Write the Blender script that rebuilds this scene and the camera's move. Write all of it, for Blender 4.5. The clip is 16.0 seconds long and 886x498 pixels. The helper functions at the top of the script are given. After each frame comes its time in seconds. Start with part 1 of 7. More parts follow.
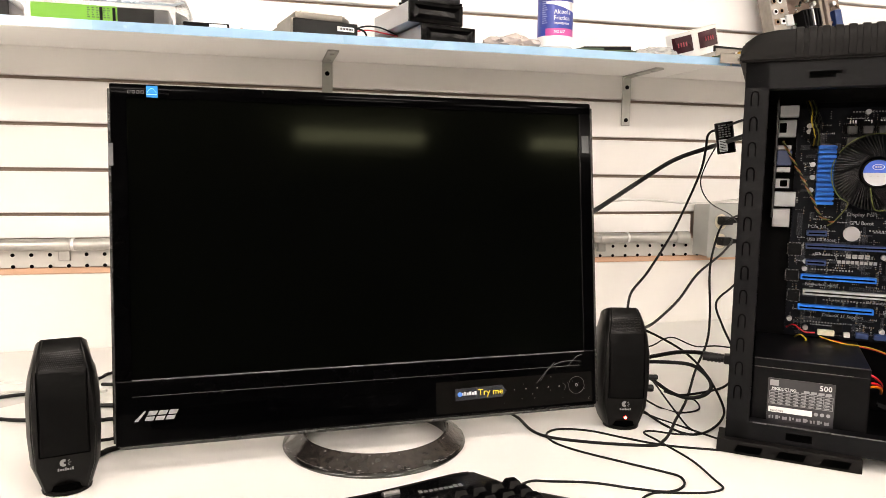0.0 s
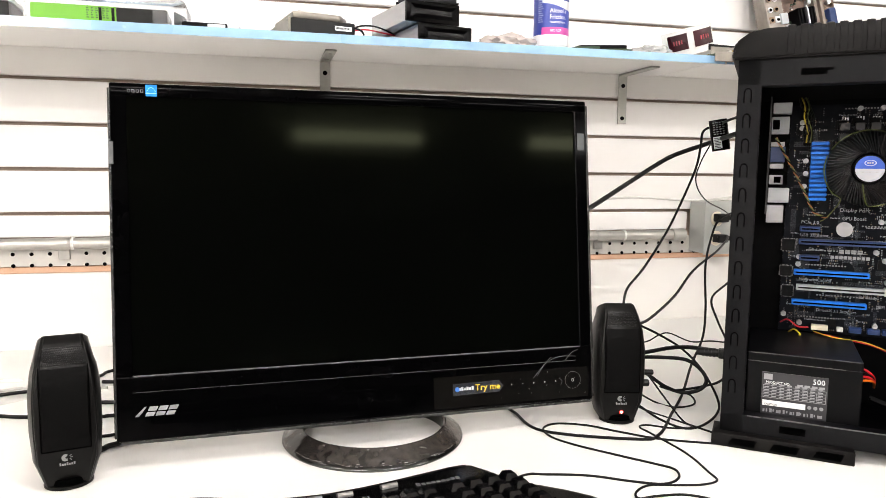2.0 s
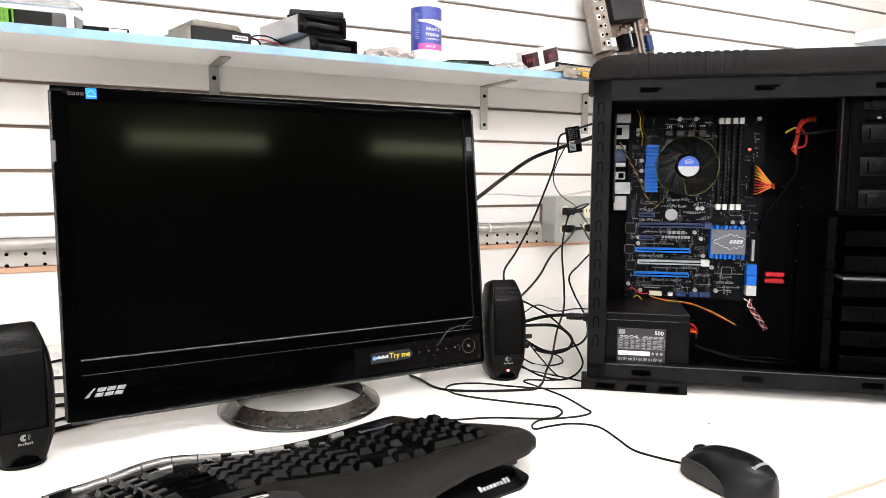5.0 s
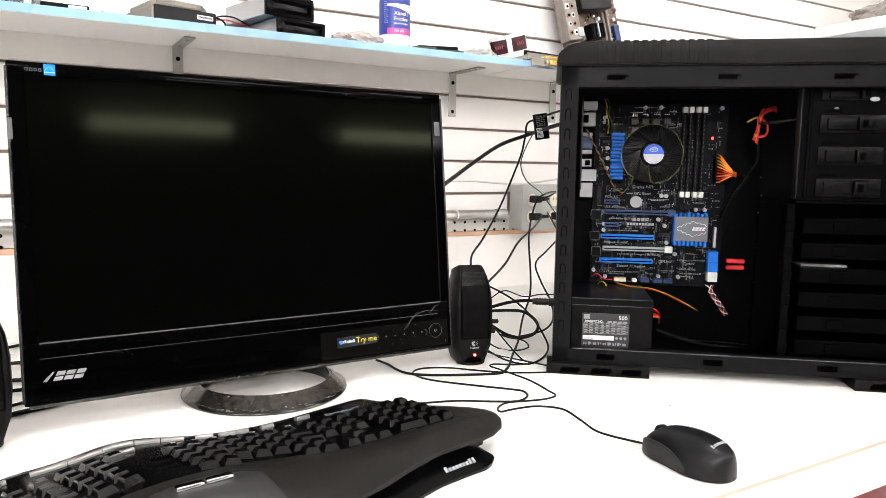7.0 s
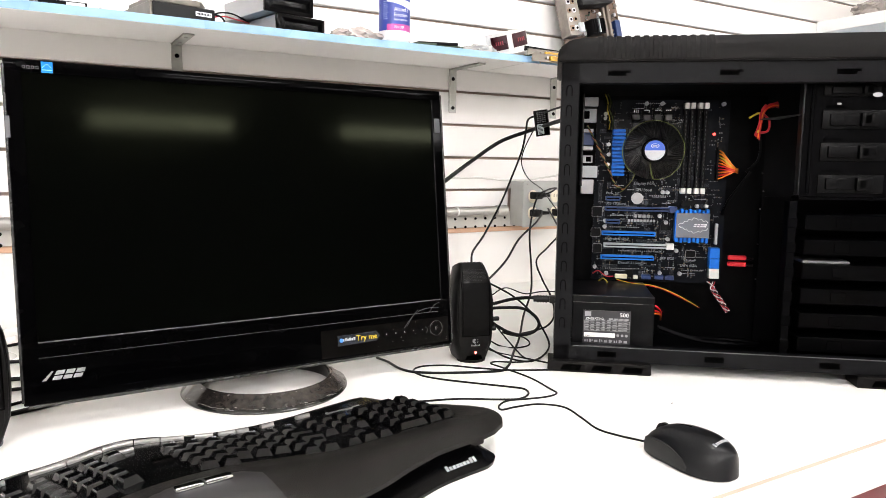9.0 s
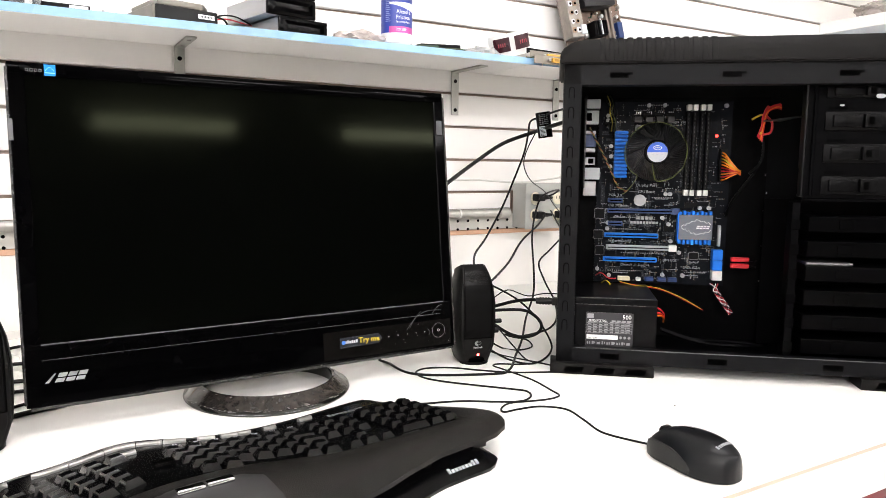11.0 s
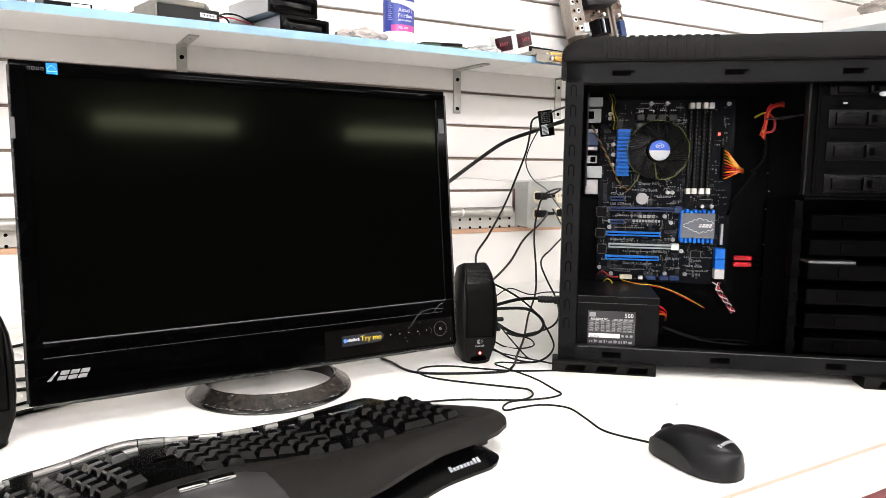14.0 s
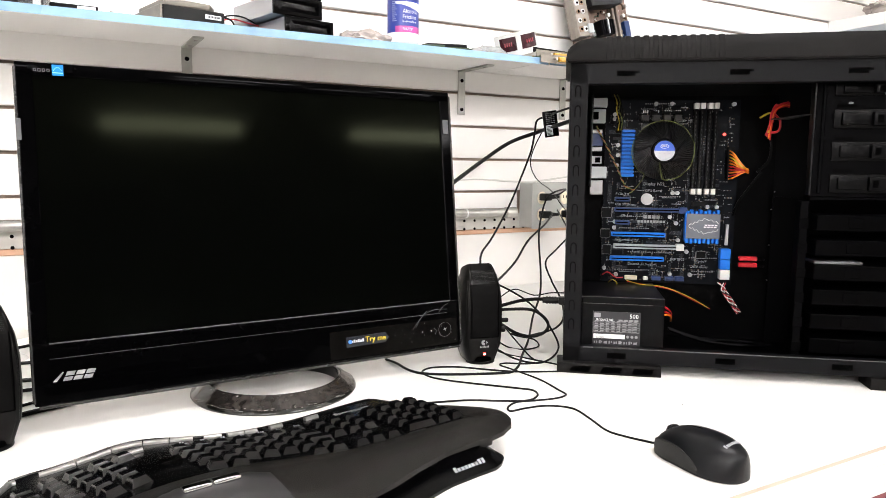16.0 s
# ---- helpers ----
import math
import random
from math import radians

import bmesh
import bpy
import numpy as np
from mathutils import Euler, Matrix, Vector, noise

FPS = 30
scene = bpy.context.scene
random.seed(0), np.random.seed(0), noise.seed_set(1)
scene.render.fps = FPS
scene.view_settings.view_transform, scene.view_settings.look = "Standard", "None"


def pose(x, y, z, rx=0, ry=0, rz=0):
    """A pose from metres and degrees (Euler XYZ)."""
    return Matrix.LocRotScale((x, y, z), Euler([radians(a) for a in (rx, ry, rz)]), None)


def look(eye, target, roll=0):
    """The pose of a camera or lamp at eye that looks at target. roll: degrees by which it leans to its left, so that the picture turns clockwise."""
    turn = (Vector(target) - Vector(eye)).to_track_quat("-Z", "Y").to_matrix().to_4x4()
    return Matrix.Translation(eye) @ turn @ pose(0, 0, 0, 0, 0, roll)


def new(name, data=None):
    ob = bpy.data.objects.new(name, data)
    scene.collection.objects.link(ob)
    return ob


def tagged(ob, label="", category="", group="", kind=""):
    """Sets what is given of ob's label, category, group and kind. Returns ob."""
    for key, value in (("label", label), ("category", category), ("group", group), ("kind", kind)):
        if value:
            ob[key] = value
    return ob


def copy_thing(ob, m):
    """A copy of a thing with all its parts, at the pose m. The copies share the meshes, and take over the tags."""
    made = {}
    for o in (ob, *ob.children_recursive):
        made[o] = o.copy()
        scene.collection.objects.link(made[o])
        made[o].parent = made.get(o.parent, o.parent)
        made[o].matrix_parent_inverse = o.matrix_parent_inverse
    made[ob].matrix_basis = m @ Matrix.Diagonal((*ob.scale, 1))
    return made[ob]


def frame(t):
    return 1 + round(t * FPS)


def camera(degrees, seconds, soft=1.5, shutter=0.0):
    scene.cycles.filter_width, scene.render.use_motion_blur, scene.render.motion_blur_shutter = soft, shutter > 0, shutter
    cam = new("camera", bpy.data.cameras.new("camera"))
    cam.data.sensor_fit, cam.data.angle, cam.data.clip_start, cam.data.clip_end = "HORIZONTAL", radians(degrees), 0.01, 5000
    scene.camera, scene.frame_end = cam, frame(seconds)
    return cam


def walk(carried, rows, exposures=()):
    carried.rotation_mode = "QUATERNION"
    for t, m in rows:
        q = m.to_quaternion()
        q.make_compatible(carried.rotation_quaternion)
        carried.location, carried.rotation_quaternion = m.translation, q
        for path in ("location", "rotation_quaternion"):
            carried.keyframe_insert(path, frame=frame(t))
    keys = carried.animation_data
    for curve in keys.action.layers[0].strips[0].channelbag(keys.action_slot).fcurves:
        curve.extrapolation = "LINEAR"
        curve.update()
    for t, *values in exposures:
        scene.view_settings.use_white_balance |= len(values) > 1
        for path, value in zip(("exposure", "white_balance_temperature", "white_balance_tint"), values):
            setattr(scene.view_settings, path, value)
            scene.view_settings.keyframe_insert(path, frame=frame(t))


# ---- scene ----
cam = camera(64.8, 16.0, soft=0.6)
PATH = [
    (0, (0.408, 0.185, 1.072), (0.899, 2.112, 0.855), 0.7),
    (0.5, (0.409, 0.185, 1.07), (0.901, 2.111, 0.85), 0.6),
    (1, (0.414, 0.194, 1.072), (0.899, 2.121, 0.846), 0.5),
    (1.5, (0.415, 0.19, 1.072), (0.897, 2.118, 0.844), 0.5),
    (2, (0.408, 0.176, 1.069), (0.902, 2.102, 0.852), 0.5),
    (2.5, (0.422, 0.197, 1.075), (0.99, 2.101, 0.84), 0.8),
    (3, (0.411, 0.192, 1.069), (1.24, 2.0, 0.866), 1.4),
    (3.5, (0.41, 0.198, 1.064), (1.272, 1.987, 0.829), 1.1),
    (4, (0.385, 0.159, 1.063), (1.263, 1.945, 0.867), 0.9),
    (4.5, (0.334, 0.1, 1.059), (1.281, 1.85, 0.858), -0.3),
    (5, (0.277, 0.083, 1.058), (1.2, 1.845, 0.858), 0.2),
    (5.2, (0.267, 0.079, 1.05), (1.254, 1.806, 0.842), 1.3),
    (7.5, (0.279, 0.082, 1.051), (1.283, 1.797, 0.82), 0.8),
    (8, (0.28, 0.083, 1.052), (1.284, 1.797, 0.817), 0.7),
    (8.5, (0.279, 0.086, 1.052), (1.285, 1.798, 0.817), 0.7),
    (9, (0.279, 0.085, 1.052), (1.28, 1.8, 0.813), 0.7),
    (11.5, (0.28, 0.085, 1.052), (1.27, 1.807, 0.821), 0.6),
    (12, (0.28, 0.084, 1.052), (1.265, 1.81, 0.822), 0.6),
    (12.5, (0.28, 0.086, 1.052), (1.27, 1.808, 0.818), 0.6),
    (13, (0.28, 0.085, 1.052), (1.268, 1.808, 0.818), 0.5),
    (13.5, (0.28, 0.085, 1.05), (1.267, 1.809, 0.817), 0.6),
    (14, (0.281, 0.085, 1.051), (1.269, 1.808, 0.815), 0.6),
    (14.5, (0.28, 0.085, 1.052), (1.265, 1.81, 0.818), 0.7),
    (15, (0.28, 0.085, 1.052), (1.263, 1.811, 0.817), 0.5),
    (15.5, (0.281, 0.085, 1.051), (1.259, 1.814, 0.818), 0.6),
    (16, (0.281, 0.085, 1.05), (1.258, 1.815, 0.818), 0.5),
]
walk(cam, [(t, look(eye, target, roll)) for t, eye, target, roll in PATH],
     exposures=((0.0, -0.06, 7600, 17), (0.7, -0.04, 7250, 15), (1.5, 0.0, 7000, 14), (3.0, 0.12, 6700, 14), (16.0, 0.12, 6700, 14)))

# ---- world ----
world = bpy.data.worlds.new("room_world")
scene.world = world
world.use_nodes = True
world.node_tree.nodes["Background"].inputs[0].default_value = (0.9, 0.95, 1.0, 1)
world.node_tree.nodes["Background"].inputs[1].default_value = 0.05

LAMP = 52.0
TABLE = 0.76
WALL = 1.5


# ---- materials ----
def mat(name, col, rough=0.5, metal=0.0, var=0.08, scale=40.0, bump=0.0, coat=0.0, spec=0.5, rvar=0.08, emit=0.0, trans=0.0, stretch=(1, 1, 1), island=0.0, coat_rough=0.05):
    m = bpy.data.materials.new(name)
    m.use_nodes = True
    nt = m.node_tree
    b = nt.nodes["Principled BSDF"]
    b.inputs["Roughness"].default_value = rough
    b.inputs["Metallic"].default_value = metal
    b.inputs["Specular IOR Level"].default_value = spec
    b.inputs["Coat Weight"].default_value = coat
    b.inputs["Coat Roughness"].default_value = coat_rough
    b.inputs["Transmission Weight"].default_value = trans
    b.inputs["Base Color"].default_value = (*col, 1)
    if emit:
        b.inputs["Emission Color"].default_value = (*col, 1)
        b.inputs["Emission Strength"].default_value = emit
    if var or bump or rvar:
        tc = nt.nodes.new("ShaderNodeTexCoord")
        mp = nt.nodes.new("ShaderNodeMapping")
        mp.inputs["Scale"].default_value = stretch
        nt.links.new(tc.outputs["Object"], mp.inputs[0])
        n1 = nt.nodes.new("ShaderNodeTexNoise")
        n1.inputs["Scale"].default_value = scale
        n1.inputs["Detail"].default_value = 6
        n2 = nt.nodes.new("ShaderNodeTexNoise")
        n2.inputs["Scale"].default_value = scale * 0.12
        n2.inputs["Detail"].default_value = 3
        for n in (n1, n2):
            nt.links.new(mp.outputs[0], n.inputs["Vector"])
        add = nt.nodes.new("ShaderNodeMath")
        add.operation = "ADD"
        nt.links.new(n1.outputs[0], add.inputs[0])
        nt.links.new(n2.outputs[0], add.inputs[1])
        mr = nt.nodes.new("ShaderNodeMapRange")
        mr.inputs["From Min"].default_value, mr.inputs["From Max"].default_value = 0.6, 1.4
        mr.inputs["To Min"].default_value, mr.inputs["To Max"].default_value = 1 - var, 1 + var
        nt.links.new(add.outputs[0], mr.inputs[0])
        hsv = nt.nodes.new("ShaderNodeHueSaturation")
        hsv.inputs["Color"].default_value = (*col, 1)
        value = mr.outputs[0]
        if island:
            oi = nt.nodes.new("ShaderNodeObjectInfo")
            im = nt.nodes.new("ShaderNodeMapRange")
            im.inputs["To Min"].default_value, im.inputs["To Max"].default_value = 1 - island, 1 + island
            nt.links.new(oi.outputs["Random"], im.inputs[0])
            mul = nt.nodes.new("ShaderNodeMath")
            mul.operation = "MULTIPLY"
            nt.links.new(mr.outputs[0], mul.inputs[0])
            nt.links.new(im.outputs[0], mul.inputs[1])
            value = mul.outputs[0]
        nt.links.new(value, hsv.inputs["Value"])
        nt.links.new(hsv.outputs[0], b.inputs["Base Color"])
        rr = nt.nodes.new("ShaderNodeMapRange")
        rr.inputs["From Min"].default_value, rr.inputs["From Max"].default_value = 0.3, 0.7
        rr.inputs["To Min"].default_value, rr.inputs["To Max"].default_value = max(rough - rvar, 0.02), min(rough + rvar, 1)
        nt.links.new(n2.outputs[0], rr.inputs[0])
        nt.links.new(rr.outputs[0], b.inputs["Roughness"])
        if bump:
            n3 = nt.nodes.new("ShaderNodeTexNoise")
            n3.inputs["Scale"].default_value = scale * 6
            n3.inputs["Detail"].default_value = 4
            nt.links.new(mp.outputs[0], n3.inputs["Vector"])
            bp = nt.nodes.new("ShaderNodeBump")
            bp.inputs["Strength"].default_value = bump
            bp.inputs["Distance"].default_value = 0.001
            nt.links.new(n3.outputs[0], bp.inputs["Height"])
            nt.links.new(bp.outputs[0], b.inputs["Normal"])
    return m


slat_white = mat("slatwall_melamine", (0.80, 0.785, 0.76), 0.42, var=0.015, scale=14, bump=0.03, island=0.012)
groove_tan = mat("slatwall_core", (0.34, 0.26, 0.21), 0.8, var=0.12, scale=60, stretch=(0.2, 1, 1))
wall_white = mat("painted_board", (0.80, 0.785, 0.75), 0.55, var=0.02, scale=12, bump=0.05)
table_white = mat("laminate_white", (0.82, 0.81, 0.785), 0.32, var=0.015, scale=9, bump=0.02)
edge_tan = mat("raw_edge_wood", (0.60, 0.36, 0.235), 0.6, var=0.15, scale=80, stretch=(0.1, 1, 1))
shelf_white = mat("shelf_melamine", (0.80, 0.79, 0.77), 0.4, var=0.02, scale=12)
film_blue = mat("protective_film_blue", (0.25, 0.44, 0.63), 0.3, var=0.2, scale=25, coat=0.4)
steel = mat("galvanised_steel", (0.44, 0.44, 0.41), 0.38, 0.9, var=0.12, scale=50)
zinc = mat("zinc_plated", (0.42, 0.41, 0.385), 0.36, 0.95, var=0.12, scale=60)
grey_box = mat("grey_outlet_steel", (0.38, 0.39, 0.37), 0.45, 0.35, var=0.08, scale=40)
card_metal = mat("dull_card_bracket", (0.20, 0.185, 0.16), 0.42, 0.8, var=0.2, scale=60)
ivory = mat("ivory_plastic", (0.72, 0.66, 0.52), 0.4, var=0.04)
black_gloss = mat("piano_black", (0.0005, 0.0005, 0.0006), 0.09, var=0.1, spec=0.02, rvar=0.03)
film_clear = mat("wrinkled_film_edge", (0.018, 0.0175, 0.017), 0.16, var=0.95, scale=160, bump=0.5)
screen_black = mat("lcd_antiglare", (0.0006, 0.0007, 0.0006), 0.075, var=0.05, spec=0.0165, rvar=0.008)
screen_black.node_tree.nodes["Principled BSDF"].inputs["Specular Tint"].default_value = (0.90, 1.0, 0.60, 1)
black_matte = mat("black_plastic", (0.0035, 0.0035, 0.0038), 0.4, spec=0.22, var=0.1, scale=70, bump=0.08)
black_satin = mat("black_satin_plastic", (0.0010, 0.0009, 0.0009), 0.2, spec=0.09, var=0.1, scale=70, bump=0.04)
speaker_black = mat("charcoal_speaker_plastic", (0.0022, 0.0020, 0.0019), 0.36, spec=0.13, var=0.1, scale=90, bump=0.08)
case_steel = mat("black_painted_steel", (0.0030, 0.0031, 0.0038), 0.42, spec=0.10, var=0.08, scale=80, bump=0.1)
case_plastic = mat("charcoal_plastic", (0.0048, 0.0043, 0.0042), 0.5, spec=0.09, var=0.08, scale=90, bump=0.15)
case_dark = mat("black_interior", (0.0008, 0.0008, 0.0010), 0.45, spec=0.03, var=0.1, scale=60, bump=0.05)
# darker copy of the case steel, with the tower's inner shade in its colour
inner_steel = mat("shaded_inner_steel", (0.0006, 0.0006, 0.0008), 0.4, var=0.1, scale=60, spec=0.03)
# flat pieces in this near-black stand for the shade inside slots and holes
hole_dark = mat("dark_recess", (0.0008, 0.0008, 0.0008), 0.9, var=0.05, spec=0.0)
bay_plastic = mat("drive_bay_plastic", (0.0005, 0.0005, 0.0006), 0.38, spec=0.025, var=0.1, scale=70)
bay_latch = mat("slide_latch_plastic", (0.0016, 0.0016, 0.0018), 0.32, spec=0.08, var=0.1, scale=70, bump=0.05)
pcb = mat("dark_circuit_board", (0.0022, 0.0031, 0.0053), 0.4, spec=0.06, var=0.35, scale=160)
blue_metal = mat("blue_anodised", (0.006, 0.12, 0.60), 0.35, 0.2, var=0.08)
blue_light = mat("sky_blue_plastic", (0.006, 0.16, 0.66), 0.4, var=0.05, spec=0.2)
blue_dark = mat("navy_plastic", (0.004, 0.026, 0.11), 0.4, var=0.08)
white_plastic = mat("white_plastic", (0.72, 0.72, 0.70), 0.4, var=0.04)
grey_plastic = mat("pale_grey_plastic", (0.42, 0.44, 0.45), 0.45, var=0.05)
grey_print = mat("grey_silkscreen", (0.30, 0.31, 0.33), 0.6, var=0.1)
white_print = mat("white_print", (0.80, 0.80, 0.80), 0.5, var=0.03)
chrome = mat("chrome", (0.78, 0.78, 0.79), 0.12, 1.0, var=0.05)
silver = mat("brushed_silver", (0.60, 0.60, 0.61), 0.3, 0.85, var=0.08, scale=50, stretch=(1, 0.1, 1))
silver_paint = mat("silver_print", (0.62, 0.63, 0.66), 0.3, 0.5, var=0.03)
chip_black = mat("chip_epoxy", (0.0022, 0.0022, 0.0026), 0.5, spec=0.1, var=0.1)
heatsink_grey = mat("grey_heatsink_cap", (0.14, 0.15, 0.175), 0.35, 0.5, var=0.08)
label_dark = mat("dark_paper_label", (0.018, 0.018, 0.021), 0.35, var=0.08)
paper = mat("white_paper_label", (0.78, 0.78, 0.77), 0.5, var=0.03)
yellow = mat("yellow_wire", (0.55, 0.42, 0.03), 0.45, var=0.08)
yellow_green = mat("olive_wire", (0.10, 0.12, 0.025), 0.45, var=0.08)
orange = mat("orange_wire", (0.75, 0.20, 0.01), 0.45, var=0.08)
red = mat("red_plastic", (0.50, 0.008, 0.018), 0.4, var=0.08)
cable_black = mat("black_cable", (0.0025, 0.0025, 0.0027), 0.42, spec=0.14, var=0.1, scale=120)
cable_white = mat("white_cable", (0.56, 0.55, 0.52), 0.4, var=0.04)
kb_black = mat("keyboard_shell", (0.0012, 0.0012, 0.0014), 0.2, spec=0.165, var=0.1, scale=90, bump=0.06)
kb_palm = mat("leatherette_palm_rest", (0.0064, 0.0057, 0.0050), 0.5, spec=0.19, var=0.12, scale=160, bump=0.35)
key_black = mat("black_keycap", (0.0022, 0.0022, 0.0026), 0.15, spec=0.30, var=0.08, scale=120, bump=0.03, island=0.15)
led_red = mat("red_led", (1.0, 0.05, 0.04), 0.4, var=0, rvar=0, emit=4.0)
led_hot = mat("led_core", (1.0, 0.55, 0.45), 0.4, var=0, rvar=0, emit=10.0)
bottle_white = mat("bottle_plastic", (0.80, 0.80, 0.80), 0.35, var=0.02)
label_blue = mat("blue_bottle_label", (0.018, 0.04, 0.28), 0.35, var=0.05)
label_magenta = mat("magenta_label_band", (0.50, 0.06, 0.28), 0.35, var=0.05)
green_card = mat("green_card", (0.10, 0.33, 0.008), 0.45, var=0.08)
bag_film = mat("cloudy_plastic_bag", (0.50, 0.44, 0.41), 0.2, var=0.3, scale=70, bump=0.5, trans=0.2)
bag_red = mat("reddish_parts", (0.28, 0.15, 0.12), 0.5, var=0.4, scale=60)
clear_film = mat("clear_blister", (0.92, 0.92, 0.92), 0.08, var=0.02, trans=0.92)
dark_red = mat("dark_red_sticker", (0.035, 0.006, 0.01), 0.3, var=0.25)
gold = mat("gold_contacts", (0.70, 0.42, 0.08), 0.3, 0.9, var=0.1)
pcb_green = mat("green_circuit_board", (0.025, 0.06, 0.028), 0.4, var=0.4, scale=150)
beige_board = mat("tan_circuit_parts", (0.15, 0.10, 0.075), 0.5, 0.2, var=0.35, scale=120)
floor_tile = mat("floor_vinyl", (0.62, 0.60, 0.565), 0.4, var=0.12, scale=6)
ceiling_white = mat("ceiling_tile", (0.78, 0.77, 0.74), 0.8, var=0.04, scale=30, bump=0.2)
room_paint = mat("room_paint", (0.80, 0.78, 0.745), 0.6, var=0.04, scale=4)
back_paint = mat("reflection_dark_wall", (0.16, 0.155, 0.15), 0.6, var=0.05, scale=4)
tube_glow = mat("fluorescent_glow", (0.985, 0.99, 1.0), 0.5, var=0, rvar=0, emit=LAMP)
stool_red = mat("red_tote_plastic", (0.12, 0.003, 0.007), 0.4, var=0.08)


# ---- mesh helpers ----
def thing(name, m, label, category, group="", kind=""):
    ob = new(name)
    ob.empty_display_size = 0.05
    ob.matrix_world = m
    return tagged(ob, label, category, group, kind)


def finish(name, bm, material, smooth=True):
    bmesh.ops.recalc_face_normals(bm, faces=bm.faces[:])
    me = bpy.data.meshes.new(name)
    bm.to_mesh(me)
    bm.free()
    me.materials.append(material)
    if smooth:
        me.shade_smooth()
        me.set_sharp_from_angle(angle=radians(35))
    return me


def part(name, bm, material, parent, label="", smooth=True):
    ob = new(name, finish(name, bm, material, smooth))
    ob.parent = parent
    return tagged(ob, label)


def solo(name, bm, material, label, category, m=None, group="", kind="", smooth=True):
    ob = new(name, finish(name, bm, material, smooth))
    if m is not None:
        ob.matrix_world = m
    return tagged(ob, label, category, group, kind)


def join(bm, tmp, m=None):
    if m is not None:
        bmesh.ops.transform(tmp, matrix=m, verts=tmp.verts[:])
    me = bpy.data.meshes.new("tmp")
    tmp.to_mesh(me)
    tmp.free()
    bm.from_mesh(me)
    bpy.data.meshes.remove(me)
    return bm


def box(x0, x1, y0, y1, z0, z1, bev=0.0, seg=2, m=None, into=None):
    b = bmesh.new()
    bmesh.ops.create_cube(b, size=1)
    for v in b.verts:
        v.co = Vector(((x0 + x1) / 2 + v.co.x * (x1 - x0), (y0 + y1) / 2 + v.co.y * (y1 - y0), (z0 + z1) / 2 + v.co.z * (z1 - z0)))
    if bev:
        bmesh.ops.bevel(b, geom=b.edges[:], offset=bev, segments=seg, profile=0.6, affect="EDGES")
    if into is None:
        if m is not None:
            bmesh.ops.transform(b, matrix=m, verts=b.verts[:])
        return b
    return join(into, b, m)


def cyl(r, z0, z1, r2=None, seg=24, m=None, into=None, bev=0.0):
    b = bmesh.new()
    bmesh.ops.create_cone(b, cap_ends=True, segments=seg, radius1=r, radius2=r if r2 is None else r2, depth=z1 - z0)
    bmesh.ops.translate(b, verts=b.verts[:], vec=(0, 0, (z0 + z1) / 2))
    if bev:
        es = [e for e in b.edges if abs(e.verts[0].co.z - e.verts[1].co.z) < 1e-6]
        bmesh.ops.bevel(b, geom=es, offset=bev, segments=2, affect="EDGES")
    if into is None:
        if m is not None:
            bmesh.ops.transform(b, matrix=m, verts=b.verts[:])
        return b
    return join(into, b, m)


def prism(outline, z0, z1, bev=0.0, m=None, into=None, seg=2):
    """A slab with the given outline in x and y."""
    b = bmesh.new()
    low = [b.verts.new((x, y, z0)) for x, y in outline]
    f = b.faces.new(low)
    r = bmesh.ops.extrude_face_region(b, geom=[f])
    bmesh.ops.translate(b, verts=[v for v in r["geom"] if isinstance(v, bmesh.types.BMVert)], vec=(0, 0, z1 - z0))
    if bev:
        es = [e for e in b.edges if abs(e.verts[0].co.z - e.verts[1].co.z) < 1e-7]
        bmesh.ops.bevel(b, geom=es, offset=bev, segments=seg, profile=0.6, affect="EDGES")
    if into is None:
        if m is not None:
            bmesh.ops.transform(b, matrix=m, verts=b.verts[:])
        return b
    return join(into, b, m)


def lathe(profile, seg=48, m=None, into=None, closed=False):
    """A turned body: profile rows of (radius, height)."""
    b = bmesh.new()
    rings = [[b.verts.new((r * math.cos(2 * math.pi * k / seg), r * math.sin(2 * math.pi * k / seg), z)) for k in range(seg)] for r, z in profile]
    pairs = list(zip(rings, rings[1:])) + ([(rings[-1], rings[0])] if closed else [])
    for a, c in pairs:
        for k in range(seg):
            b.faces.new((a[k], a[(k + 1) % seg], c[(k + 1) % seg], c[k]))
    if not closed:
        b.faces.new(rings[0][::-1])
        b.faces.new(rings[-1])
    if into is None:
        if m is not None:
            bmesh.ops.transform(b, matrix=m, verts=b.verts[:])
        return b
    return join(into, b, m)


def smooth_line(pts, res=8):
    pts = [Vector(p) for p in pts]
    out = []
    for i in range(len(pts) - 1):
        p0, p1, p2, p3 = pts[max(i - 1, 0)], pts[i], pts[i + 1], pts[min(i + 2, len(pts) - 1)]
        for k in range(res):
            t = k / res
            out.append(0.5 * (2 * p1 + (p2 - p0) * t + (2 * p0 - 5 * p1 + 4 * p2 - p3) * t * t + (3 * p1 - p0 - 3 * p2 + p3) * t ** 3))
    return out + [pts[-1]]


